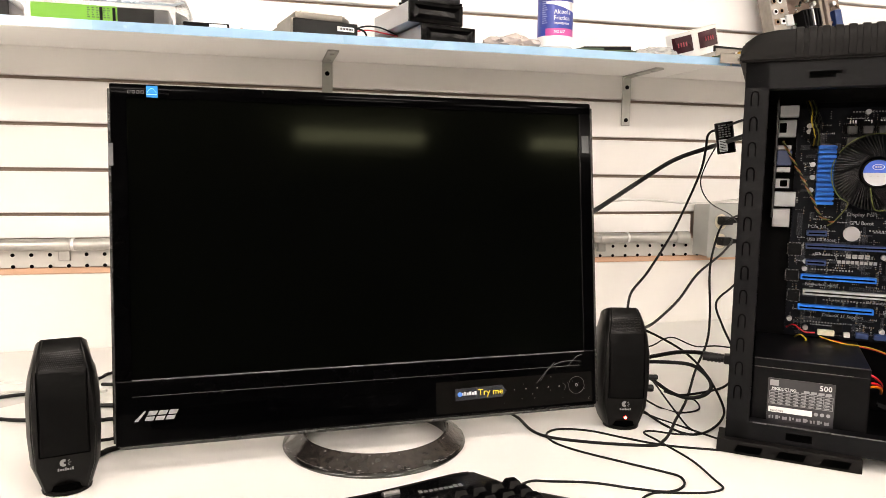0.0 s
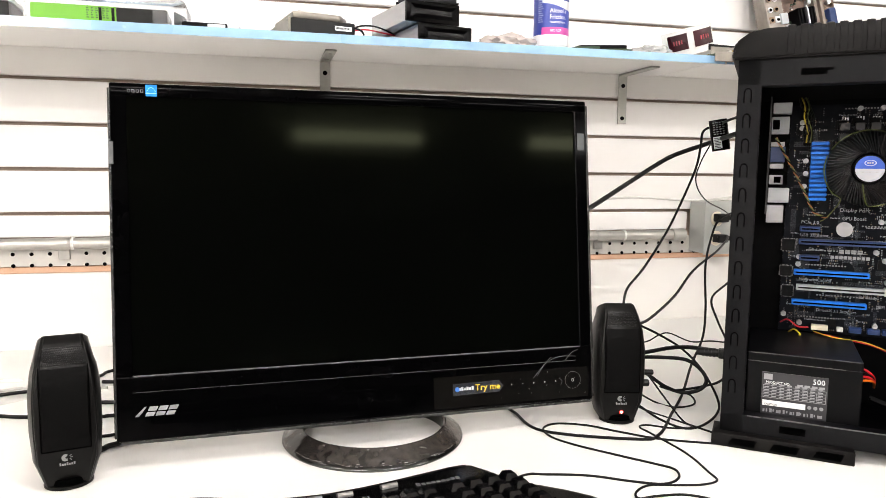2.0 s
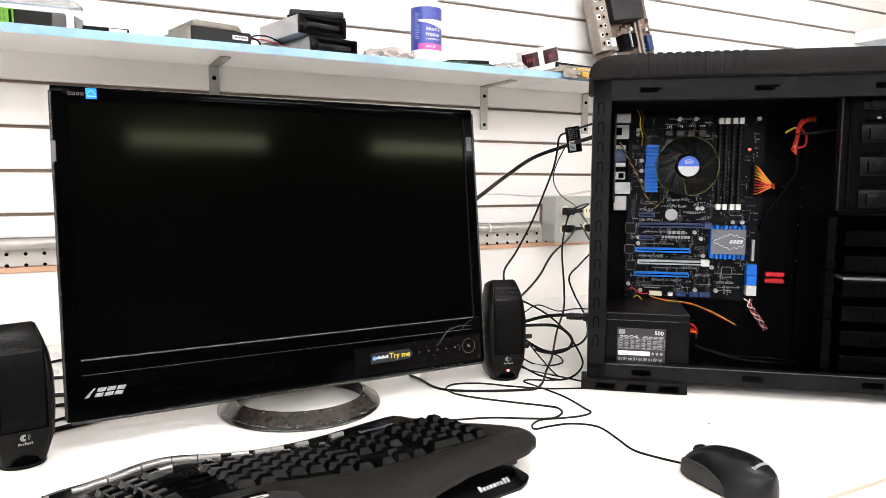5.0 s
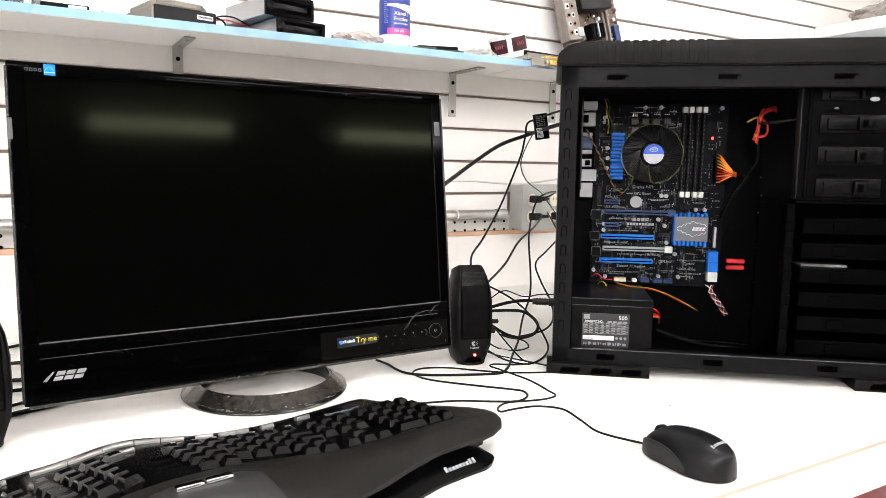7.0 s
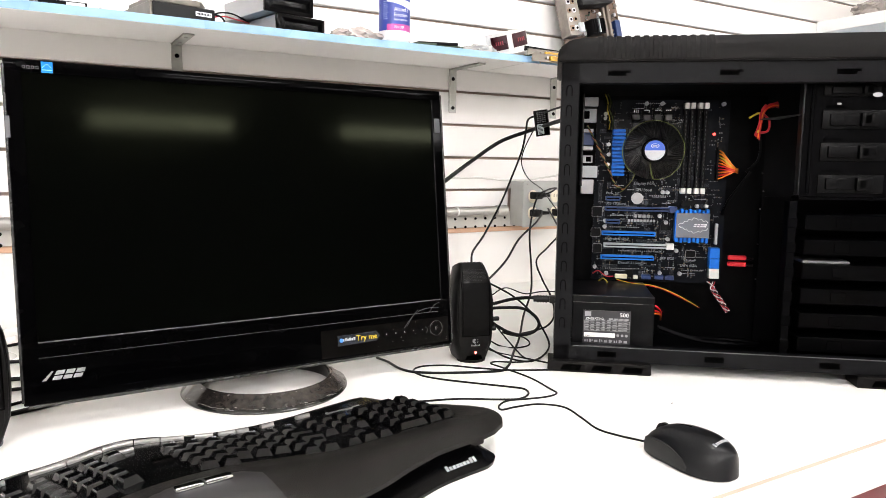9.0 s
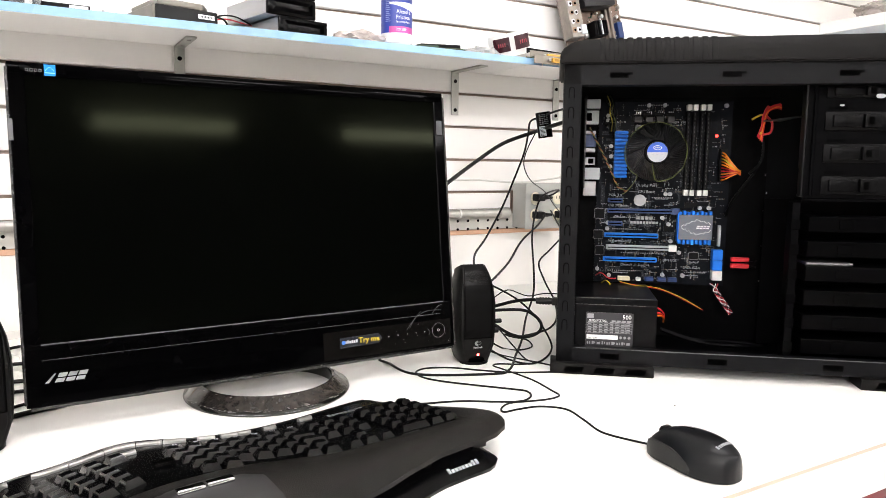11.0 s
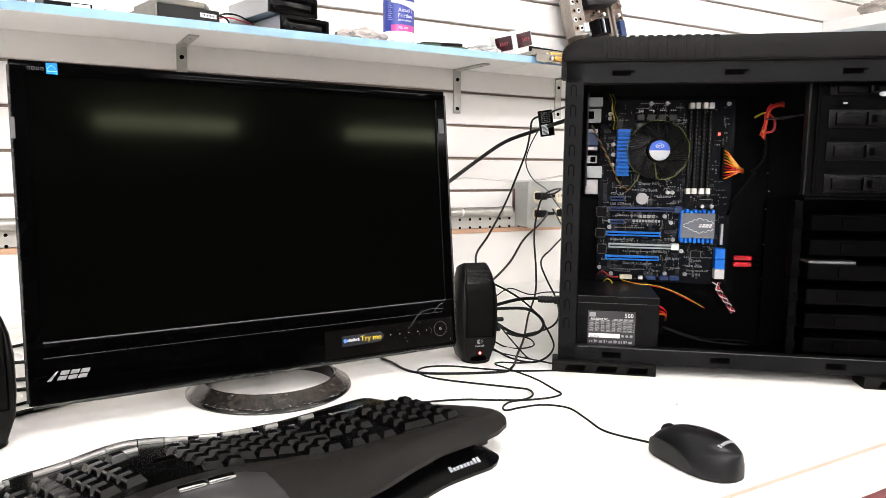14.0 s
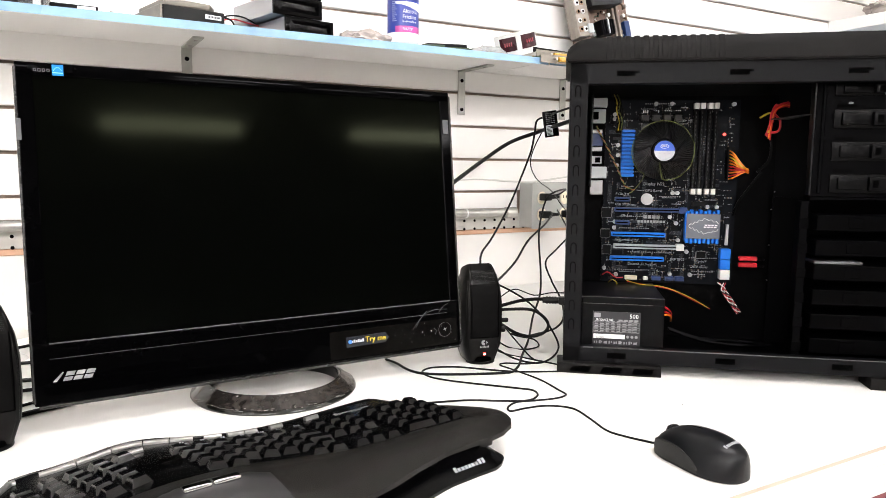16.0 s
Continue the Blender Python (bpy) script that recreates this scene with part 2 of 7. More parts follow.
def sweep(pts, r, seg=8, res=8, into=None):
    """A round cable along a smooth line."""
    b = bmesh.new() if into is None else into
    line = smooth_line(pts, res)
    side, rings = None, []
    for i, p in enumerate(line):
        d = (line[min(i + 1, len(line) - 1)] - line[max(i - 1, 0)]).normalized()
        if side is None:
            side = d.orthogonal().normalized()
        side = (side - d * side.dot(d)).normalized()
        up = d.cross(side)
        rings.append([b.verts.new(p + r * (math.cos(2 * math.pi * k / seg) * side + math.sin(2 * math.pi * k / seg) * up)) for k in range(seg)])
    for a, c in zip(rings, rings[1:]):
        for k in range(seg):
            b.faces.new((a[k], a[(k + 1) % seg], c[(k + 1) % seg], c[k]))
    b.faces.new(rings[0][::-1])
    b.faces.new(rings[-1])
    return b


def twist(pts, r, pitch, phase, res=10):
    """One strand of a twisted lead that runs along a board."""
    line = smooth_line(pts, res)
    out, s = [], 0.0
    out_of = Vector((0, 1, 0))
    for i, p in enumerate(line):
        if i:
            s += (p - line[i - 1]).length
        d = (line[min(i + 1, len(line) - 1)] - line[max(i - 1, 0)]).normalized()
        side = d.cross(out_of).normalized()
        a = 2 * math.pi * s / pitch + phase
        out.append(p + r * (math.cos(a) * side + math.sin(a) * out_of))
    return out


def letters(body, size, material, parent, m, name="lettering", label="", width=None, thick=0.0002):
    """Printed words; m puts x along the line and z off the surface. width: the line's length."""
    cu = bpy.data.curves.new(name, "FONT")
    cu.body, cu.size, cu.extrude, cu.resolution_u = body, size, thick, 2
    cu.align_x, cu.align_y = "CENTER", "CENTER"
    tmp = new("tmp", cu)
    bpy.context.view_layer.update()
    me = bpy.data.meshes.new_from_object(tmp.evaluated_get(bpy.context.evaluated_depsgraph_get()))
    bpy.data.objects.remove(tmp)
    bpy.data.curves.remove(cu)
    if width:
        xs = [v.co.x for v in me.vertices]
        k = width / (max(xs) - min(xs))
        me.transform(Matrix.Diagonal((k, 1, 1, 1)))
    me.transform(m)
    me.materials.clear()
    me.materials.append(material)
    ob = new(name, me)
    ob.parent = parent
    return tagged(ob, label)


# puts a print drawn in x and y onto a face that looks along -y, its x to the right and its y up
FACE = Matrix(((1, 0, 0, 0), (0, 0, -1, 0), (0, 1, 0, 0), (0, 0, 0, 1)))


def on_face(x, y, z):
    return Matrix.Translation((x, y, z)) @ FACE


# ---- structure ----
X0, X1, Y0, H = -3.2, 6.2, -7.0, 2.7


def build_room():
    # unseen room: pale floor and sides add bounce, dark south wall dims the screen
    solo("floor", box(X0, X1, Y0, WALL + 0.1, -0.05, 0), floor_tile, "pale worn vinyl shop floor", "floor", kind="structure")
    solo("ceiling", box(X0, X1, Y0, WALL + 0.1, H, H + 0.05), ceiling_white, "white mineral tile shop ceiling", "ceiling", kind="structure")
    solo("wall_west", box(X0 - 0.1, X0, Y0, WALL + 0.1, 0, H), room_paint, "plain painted side wall", "wall", kind="structure")
    solo("wall_east", box(X1, X1 + 0.1, Y0, WALL + 0.1, 0, H), room_paint, "plain painted side wall", "wall", kind="structure")
    solo("wall_south", box(X0, X1, Y0 - 0.1, Y0, 0, H), back_paint, "plain unseen wall across the shop, set dark for the screen reflection", "wall", kind="structure")
    wall = solo("wall_north", box(X0, X1, WALL + 0.013, WALL + 0.1, 0, H), groove_tan, "white slatwall with dark horizontal grooves above the bench", "wall", kind="structure")
    # slats: pitch 76 mm, grooves 6 mm
    top0, pitch, gap = 1.225, 0.0762, 0.0062
    z = top0 + pitch * 19
    while z > 0.97:
        hi, lo = z + pitch - gap, z
        if hi < H:
            part("slat", box(X0, X1, WALL, WALL + 0.014, lo, hi, 0.0012, 1), slat_white, wall, smooth=False)
        z -= pitch
    part("slat", box(X0, 1.289, WALL, WALL + 0.014, 0.953, top0 - 3 * pitch - gap, 0.001, 1), slat_white, wall, "cut last slat above the rail", smooth=False)
    part("lower_panel", box(X0, X1, WALL - 0.004, WALL + 0.014, 0.0, 0.892, 0.001, 1), wall_white, wall, "plain white board", smooth=False)
    part("wood_edge", box(X0, X1, WALL - 0.007, WALL + 0.014, 0.892, 0.903, 0.001, 1), edge_tan, wall, "raw tan board edge", smooth=False)


build_room()


def perforated_rail():
    rail = thing("perforated_rail", pose(0, 0, 0), "white perforated metal strip with round holes along the wall", "rail")
    part("strip", box(-1.4, 1.33, WALL - 0.010, WALL - 0.007, 0.904, 0.940, 0.0008, 1), mat("rail_paint", (0.55, 0.53, 0.49), 0.4, 0.2, var=0.06), rail, smooth=False)
    hole = finish("hole", cyl(0.0032, 0, 0.0012, seg=10), hole_dark)
    for row, shift in ((0.9255, 0.0), (0.9060, 0.0)):
        for i in range(75):
            ob = new("hole", hole)
            ob.parent = rail
            ob.matrix_local = on_face(-0.8 + i * 0.0284 + shift, WALL - 0.0102, row)


perforated_rail()


def conduit():
    c = thing("conduit", pose(0, 0, 0), "zinc-plated electrical conduit pipe clipped to the wall", "pipe")
    turn = Matrix.Translation((0, WALL - 0.024, 0.944)) @ Euler((0, radians(90), 0)).to_matrix().to_4x4()
    part("pipe", cyl(0.0098, -1.4, 1.262, seg=20, m=turn), zinc, c)
    part("coupling", cyl(0.0128, 1.238, 1.268, seg=20, m=turn, bev=0.001), steel, c)
    for x in (1.075, 0.075):
        b = cyl(0.0115, x - 0.012, x + 0.012, seg=20, m=turn, bev=0.001)
        box(x - 0.009, x + 0.009, WALL - 0.016, WALL - 0.008, 0.915, 0.937, 0.001, 1, into=b)
        part("clamp", b, zinc, c)
    for x in (0.092, 1.127):
        part("cable_tie", cyl(0.0112, x - 0.002, x + 0.002, seg=16, m=turn), white_plastic, c, "white cable tie")


conduit()


def bench():
    t = thing("workbench", pose(0.8, 0.98, 0), "long white laminate workbench with a worn tan front edge", "table")
    part("top", box(-2.6, 2.6, -0.527, 0.513, TABLE - 0.035, TABLE, 0.002, 2), table_white, t)
    # band greyer than the top: the front face's shade, with some smudges
    part("front_band", box(-2.6, 2.6, -0.5285, -0.5272, TABLE - 0.034, TABLE - 0.0025, 0.0005, 1), mat("shaded_edge_band", (0.62, 0.61, 0.58), 0.45, var=0.12, scale=14, bump=0.1), t, "scuffed edge band, greyed to stand for shade", smooth=False)
    part("edge_strip", box(-2.6, 2.6, -0.5105, -0.5058, TABLE - 0.002, TABLE + 0.0004), mat("worn_edging_pink", (0.58, 0.42, 0.33), 0.6, var=0.12, scale=60, stretch=(0.1, 1, 1)), t, "tan strip of worn edging", smooth=False)
    part("apron", box(-2.58, 2.58, -0.40, -0.38, TABLE - 0.085, TABLE - 0.0345, 0.002, 1), table_white, t, "white front apron")
    for x in (-2.5, 2.4):
        for y in (-0.46, 0.42):
            part("leg", box(x, x + 0.06, y, y + 0.06, 0, TABLE - 0.036, 0.003, 1), steel, t)


bench()
solo("crumb", box(-0.0013, 0.0013, -0.0006, 0.0006, 0.0001, 0.0009, 0.0003, 1), case_plastic, "tiny dark crumb lying on the bench", "crumb", m=pose(0.952, 0.667, TABLE, 0, 0, 20))


def shelf():
    z0, z1, yf = 1.264, 1.277, 1.277
    for i, (a, b_) in enumerate(((-1.0, 1.203), (1.2055, 3.2))):
        s = thing("wall_shelf", pose(a, WALL, z0), "white melamine wall shelf with light blue protective film", "shelf", group="wall shelves")
        part("board", box(0, b_ - a, yf - WALL + 0.0125, -0.001, 0.008, z1 - z0, 0.0005, 1), shelf_white, s, smooth=False)
        part("nosing", box(0, b_ - a, yf - WALL, yf - WALL + 0.0123, 0, z1 - z0, 0.001, 1), shelf_white, s, "deeper front edge of the shelf", smooth=False)
        b = box(0.001, b_ - a - 0.001, yf - WALL - 0.0012, yf - WALL - 0.0002, 0.0005, z1 - z0 + 0.0006)
        box(0.001, b_ - a - 0.001, yf - WALL - 0.001, yf - WALL + 0.2, z1 - z0 + 0.0002, z1 - z0 + 0.0008, into=b)
        part("film", b, film_blue, s, "light blue protective film", smooth=False)


shelf()


def bracket(x):
    s = thing("shelf_bracket", pose(x, WALL, 1.272), "grey steel angle bracket under the shelf", "bracket", group="shelf brackets")
    w = 0.019
    b = box(0, w, -0.004, -0.0008, -0.100, 0, 0.0006, 1)
    box(0, w, -0.125, -0.0008, -0.0038, -0.0004, 0.0006, 1, into=b)
    part("angle", b, steel, s)
    for z in (-0.023, -0.0885):
        part("screw", cyl(0.0042, 0, 0.0012, seg=14, m=on_face(w / 2, -0.0041, z)), hole_dark, s, "dark screw hole")
    for y in (-0.04, -0.1):
        part("screw", cyl(0.0036, -0.0052, -0.0038, seg=12, m=Matrix.Translation((w / 2, y, 0))), zinc, s, "bright screw head")


for bx in (0.511, 1.1145, 1.411, 0.2 - 0.31, 2.0):
    bracket(bx)


def ceiling_light(x, y, half):
    c = thing("ceiling_light", pose(x, y, H), "long fluorescent ceiling fixture, some of them unseen and added as fill", "ceiling light", group="ceiling lights")
    a, b_ = half, 0.06
    part("housing", box(-a - 0.02, a + 0.02, -b_ - 0.02, b_ + 0.02, -0.05, -0.001, 0.004, 1), white_plastic, c)
    part("diffuser", box(-a, a, -b_, b_, -0.14, -0.0505, 0.02, 2), tube_glow, c, "glowing diffuser")


# y -4.15 shows in the screen, 0.12 in shadows; the rest are added fill
for lx, ly, lh in ((1.62, -4.15, 0.56), (3.84, -4.15, 0.56), (-0.9, -2.0, 0.56), (1.4, -2.0, 0.56), (3.7, -2.0, 0.56), (0.75, 0.12, 0.40),
                   (-2.2, -0.9, 0.56), (-2.2, -3.2, 0.56), (-2.2, -4.6, 0.56), (-2.2, -6.0, 0.56), (5.3, -1.4, 0.56), (5.3, -2.9, 0.56)):
    ceiling_light(lx, ly, lh)


# ---- monitor ----
def monitor():
    base = Vector((0.524, 0.965, TABLE))
    t = thing("computer_monitor", Matrix.Translation(base), "glossy black widescreen computer monitor, screen dark, edges still wrapped in film", "monitor")
    mu, mv = Vector((0.99931, 0.03701, 0)), Vector((-0.0043, 0.1161, 0.99323))
    mb = mu.cross(mv) * -1
    m = Matrix((( mu.x, mb.x, mv.x, 0.257 - base.x), (mu.y, mb.y, mv.y, 0.925 - base.y), (mu.z, mb.z, mv.z, 0.791 - base.z), (0, 0, 0, 1)))
    W, Ht = 0.5425, 0.3705
    sx0, sx1, sz0, sz1 = 0.0165, 0.5265, 0.068, 0.3565
    # bezel as four bars round the screen
    b = box(0, W, 0.0, 0.018, 0.0, sz0, 0.0025, 2, m)
    part("lower_bezel", b, black_gloss, t, "piano black lower bezel")
    part("upper_bezel", box(0, W, 0.0, 0.018, sz1, Ht, 0.0025, 2, m), black_gloss, t)
    part("side_bezel", box(0, sx0, 0.0003, 0.018, sz0 - 0.002, sz1 + 0.002, 0.0012, 1, m), black_gloss, t)
    part("side_bezel", box(sx1, W, 0.0003, 0.018, sz0 - 0.002, sz1 + 0.002, 0.0012, 1, m), black_gloss, t)
    part("screen", box(sx0 - 0.002, sx1 + 0.002, 0.0022, 0.012, sz0 - 0.002, sz1 + 0.002, 0, 1, m), screen_black, t, "dark switched-off anti-glare screen", smooth=False)
    part("back_shell", box(0.012, W - 0.012, 0.0165, 0.04, 0.012, Ht - 0.012, 0.01, 3, m), black_matte, t)
    part("rear_housing", box(0.12, W - 0.12, 0.038, 0.062, 0.04, 0.26, 0.012, 3, m), black_matte, t)
    # bright lip under the screen and the thin line below it
    part("screen_lip", box(sx0, sx1, -0.0004, 0.003, sz0 - 0.0022, sz0 - 0.0004, 0.0005, 1, m), mat("lip_gloss", (0.16, 0.16, 0.17), 0.14, 0.6, var=0.3, scale=20), t, "bright moulded lip")
    part("trim_line", box(0.0165, 0.520, -0.0003, 0.001, 0.0497, 0.0505, 0, 1, m), mat("line_grey", (0.035, 0.035, 0.037), 0.3, var=0.4, scale=10), t, "thin groove line", smooth=False)
    # thin step of the bezel round the screen; the right strip's grey is its highlight
    step = mat("bezel_step", (0.006, 0.006, 0.0065), 0.25, var=0.3, scale=30, spec=0.12)
    part("bezel_step", box(sx1 - 0.0002, sx1 + 0.0008, -0.0004, 0.003, sz0, sz1 + 0.0008, 0.0002, 1, m), step, t, "thin step beside the screen with a painted edge highlight", smooth=False)
    part("bezel_step", box(sx0 - 0.0008, sx0 + 0.0001, -0.0003, 0.003, sz0, sz1 + 0.0008, 0.0002, 1, m), black_gloss, t, smooth=False)
    part("bezel_step", box(sx0, sx1, -0.0003, 0.003, sz1 - 0.0002, sz1 + 0.0006, 0.0002, 1, m), black_gloss, t, smooth=False)
    # wrinkled film along the lower edge and the sides
    part("edge_film", box(0.004, W - 0.003, -0.0008, 0.001, -0.0028, 0.0006, 0.0006, 1, m), film_clear, t, "wrinkled clear film along the lower edge")
    part("edge_film", box(-0.0015, 0.0012, -0.0008, 0.014, 0.004, Ht - 0.006, 0.0006, 1, m), film_clear, t, "clear film along the side edge")
    part("edge_film", box(W - 0.0012, W + 0.0015, -0.0008, 0.014, 0.004, Ht - 0.006, 0.0006, 1, m), film_clear, t, "clear film along the side edge")
    # left tab is clear film; its glint is put in as the pale colour
    part("film_tab", box(-0.0012, 0.0034, -0.0014, -0.0004, 0.286, 0.309, 0.0003, 1, m), mat("film_tab_grey", (0.11, 0.112, 0.115), 0.3, var=0.2, spec=0.2), t, "pale film pull tab")
    part("film_tab", box(0.529, 0.5385, -0.0014, -0.0004, 0.309, 0.330, 0.0003, 1, m), mat("film_tab_dim", (0.06, 0.065, 0.067), 0.3, var=0.2, spec=0.2), t, "pale film pull tab")
    # maker's badge, as plain slanted bars
    b = bmesh.new()
    bm_ = m @ on_face(0.0015, -0.0001, 0.0250)
    slant = lambda x, z: (x + z * 0.5, z)
    prism([slant(0.0165, 0), slant(0.0205, 0), slant(0.0232, 0.0098), slant(0.0212, 0.0098)], 0, 0.0005, m=bm_, into=b)
    for k in range(3):
        x0 = 0.0262 + 0.0100 * k
        for lo, hi in ((0.0, 0.0041), (0.0054, 0.0098)):
            prism([slant(x0, lo), slant(x0 + 0.0084, lo), slant(x0 + 0.0084, hi), slant(x0, hi)], 0, 0.0005, m=bm_, into=b)
    part("badge", b, mat("badge_silver", (0.33, 0.33, 0.34), 0.35, 0.3, var=0.05), t, "silver maker's badge", smooth=False)
    # interface mark and blue energy sticker
    b = bmesh.new()
    for k in range(4):
        box(0.0175 + k * 0.0042, 0.0205 + k * 0.0042, -0.0004, 0.0001, 0.3603, 0.3609, 0, 1, m, b)
        box(0.0175 + k * 0.0042, 0.0205 + k * 0.0042, -0.0004, 0.0001, 0.3631, 0.3637, 0, 1, m, b)
        box(0.0175 + k * 0.0042, 0.0182 + k * 0.0042, -0.0004, 0.0001, 0.3603, 0.3637, 0, 1, m, b)
        box(0.0198 + k * 0.0042, 0.0205 + k * 0.0042, -0.0004, 0.0001, 0.3603, 0.3637, 0, 1, m, b)
    part("interface_mark", b, mat("mark_grey", (0.09, 0.09, 0.093), 0.5, var=0.1), t, "small silver interface mark", smooth=False)
    es = part("energy_sticker", box(0.0353, 0.0463, -0.0005, 0.0001, 0.3568, 0.3688, 0, 1, m), mat("sticker_blue", (0.008, 0.20, 0.60), 0.4, var=0.04, spec=0.1), t, "bright blue square sticker", smooth=False)
    b = box(0.0358, 0.0458, -0.0008, -0.0004, 0.3595, 0.3602, 0, 1, m)
    sweep([m @ Vector((0.0365 + 0.0085 * k / 8, -0.0006, 0.3618 + 0.0042 * math.sin(math.pi * k / 8))) for k in range(9)], 0.0002, 5, 2, b)
    part("sticker_print", b, mat("sticker_pale", (0.35, 0.66, 0.9), 0.4, var=0), es, smooth=False)
    # demo sticker
    sk = part("demo_sticker", prism([(0.361, 0.0185), (0.419, 0.0195), (0.4245, 0.0265), (0.419, 0.0335), (0.361, 0.0325)], 0, 0.0006, 0.0003, m @ on_face(0, -0.0001, 0), seg=1), mat("demo_grey", (0.010, 0.012, 0.018), 0.25, var=0.2, scale=60), t, "dark sticker with yellow words", smooth=False)
    letters("Try me", 0.0105, mat("print_yellow", (0.80, 0.55, 0.02), 0.5, var=0), sk, m @ on_face(0.404, -0.001, 0.0265), "sticker_words", "yellow words", 0.031)
    b = bmesh.new()
    for k in range(6):
        box(0.368 + k * 0.0032, 0.3705 + k * 0.0032, -0.0011, -0.0007, 0.0245, 0.0275 + 0.001 * (k % 2), 0, 1, m, b)
    part("sticker_mark", b, silver_paint, sk, smooth=False)
    part("sticker_dot", cyl(0.0028, 0, 0.0004, seg=16, m=m @ on_face(0.3662, -0.0008, 0.026)), mat("dot_blue", (0.05, 0.2, 0.6), 0.4, var=0), sk)
    # lighter base than the bezel, standing for what the film reflects
    part("bezel_film", box(0.338, 0.536, -0.00022, 0.0004, 0.005, 0.0415, 0, 1, m), mat("loose_bezel_film", (0.0030, 0.0027, 0.0024), 0.2, var=0.5, scale=30, spec=0.04, rvar=0.08), t, "loose clear film over the control keys", smooth=False)
    rs = random.Random(31)
    for k in range(14):
        sx_, sz_ = rs.uniform(0.42, 0.533), rs.uniform(0.008, 0.040)
        part("film_speck", cyl(0.0003 + 0.0004 * rs.random(), 0, 0.0003, seg=6, m=m @ on_face(sx_, -0.0002, sz_)), bpy.data.materials["film_tab_grey"], t)
    # touch keys and the ringed power button
    for k in range(5):
        part("touch_dot", cyl(0.0007, 0, 0.0003, seg=8, m=m @ on_face(0.4345 + 0.0145 * k, -0.0001, 0.0265)), grey_plastic, t, "tiny touch key mark")
    ringm = m @ on_face(0.5155, -0.0001, 0.0262)
    pr = part("power_ring", lathe([(0.0105, 0), (0.0105, 0.0003), (0.0102, 0.0003), (0.0102, 0)], 40, ringm, closed=True), mat("ring_grey", (0.13, 0.13, 0.135), 0.4, var=0.1), t, "thin ring round the power key")
    part("power_mark", lathe([(0.0018, 0), (0.0018, 0.0003), (0.0014, 0.0003), (0.0014, 0)], 16, ringm, closed=True), grey_plastic, pr)
    b = bmesh.new()
    for p in (((0.463, 0.032), (0.475, 0.045), (0.487, 0.056)), ((0.468, 0.034), (0.48, 0.049), (0.499, 0.056), (0.521, 0.055)), ((0.497, 0.03), (0.501, 0.026), (0.499, 0.021)), ((0.505, 0.05), (0.515, 0.06), (0.523, 0.063))):
        sweep([m @ Vector((x, -0.0003, z)) for x, z in p], 0.0004, 5, 4, b)
    part("film_crease", b, mat("crease_grey", (0.05, 0.052, 0.054), 0.2, var=0.6, scale=60), t, "loose creases of clear film")
    # ring foot and neck
    lean = Matrix.Translation((0.004, 0.003, 0)) @ Matrix.Diagonal((1.02, 1.02, 1, 1))
    part("ring_foot", lathe([(0.1025, 0.0), (0.1035, 0.002), (0.1025, 0.0045), (0.0845, 0.0175), (0.0825, 0.0185), (0.0810, 0.0175), (0.0805, 0.014), (0.083, 0.0)], 72, lean, closed=True), mat("ring_gloss", (0.006, 0.0057, 0.0052), 0.09, var=0.9, scale=70, rvar=0.07, bump=0.08), t, "glossy black ring foot still in film")
    # crinkled clear film lying on part of the ring
    b = bmesh.new()
    cols = []
    wr_ = random.Random(8)
    for k in range(61):
        a = radians(184 + 172 * k / 60)
        col = []
        for j in range(9):
            r = 0.1016 - 0.0175 * j / 8
            col.append(b.verts.new(lean @ Vector((r * math.cos(a), r * math.sin(a), 0.0052 + (0.1025 - r) * 0.722 + wr_.uniform(-0.0003, 0.0005)))))
        cols.append(col)
    for p, q in zip(cols, cols[1:]):
        for j in range(8):
            b.faces.new((p[j], q[j], q[j + 1], p[j + 1]))
    part("film_wrap", b, mat("crinkled_film", (0.024, 0.020, 0.018), 0.14, var=0.95, scale=130, bump=0.08, spec=0.5, rvar=0.1), t, "crinkled brownish film on the ring foot")
    gl = random.Random(12)
    # pale flecks strewn on the ring's film stand for its glints
    glint = mat("film_glint", (0.20, 0.195, 0.19), 0.25, var=0.5, scale=200)
    b = bmesh.new()
    for k in range(60):
        a = radians(188 + 166 * gl.random())
        r = 0.1023 - 0.0030 * gl.random() ** 2 if k % 8 else 0.0855 + 0.0015 * gl.random()
        zz = 0.0052 + (0.1025 - r) * 0.722 + 0.0004
        w_, h_ = gl.uniform(0.0003, 0.0022), gl.uniform(0.0001, 0.0004)
        box(-h_, h_, -w_, w_, 0, 0.0002, 0, 1, lean @ Matrix.Translation((r * math.cos(a), r * math.sin(a), zz)) @ Euler((0, radians(36), a)).to_matrix().to_4x4(), b)
    tagged(part("film_glint", b, glint, t, "tiny pale flecks painted as glints on the ring foot", smooth=False), kind="stuff")
    # dotted glints of the film along the lower edge, painted as grey dashes
    b = bmesh.new()
    for k in range(150):
        x0 = 0.10 + 0.0027 * k + gl.uniform(-0.0003, 0.0003)
        if gl.random() < 0.8:
            box(x0, x0 + 0.0011, -0.0012, -0.0006, 0.0020, 0.0025, 0, 1, m, b)
    tagged(part("film_perforation", b, mat("edge_glint_grey", (0.035, 0.035, 0.035), 0.4, var=0.4, scale=200), t, "dotted row of painted glints on the film edge", smooth=False), kind="stuff")
    rng = random.Random(4)
    crease = mat("film_creases", (0.30, 0.30, 0.30), 0.2, var=0.6, scale=120)
    for k in range(14):
        a0 = radians(195 + 155 * k / 14 + rng.uniform(-4, 4))
        a1 = a0 + rng.uniform(0.08, 0.24)
        r0 = rng.uniform(0.0985, 0.1022)
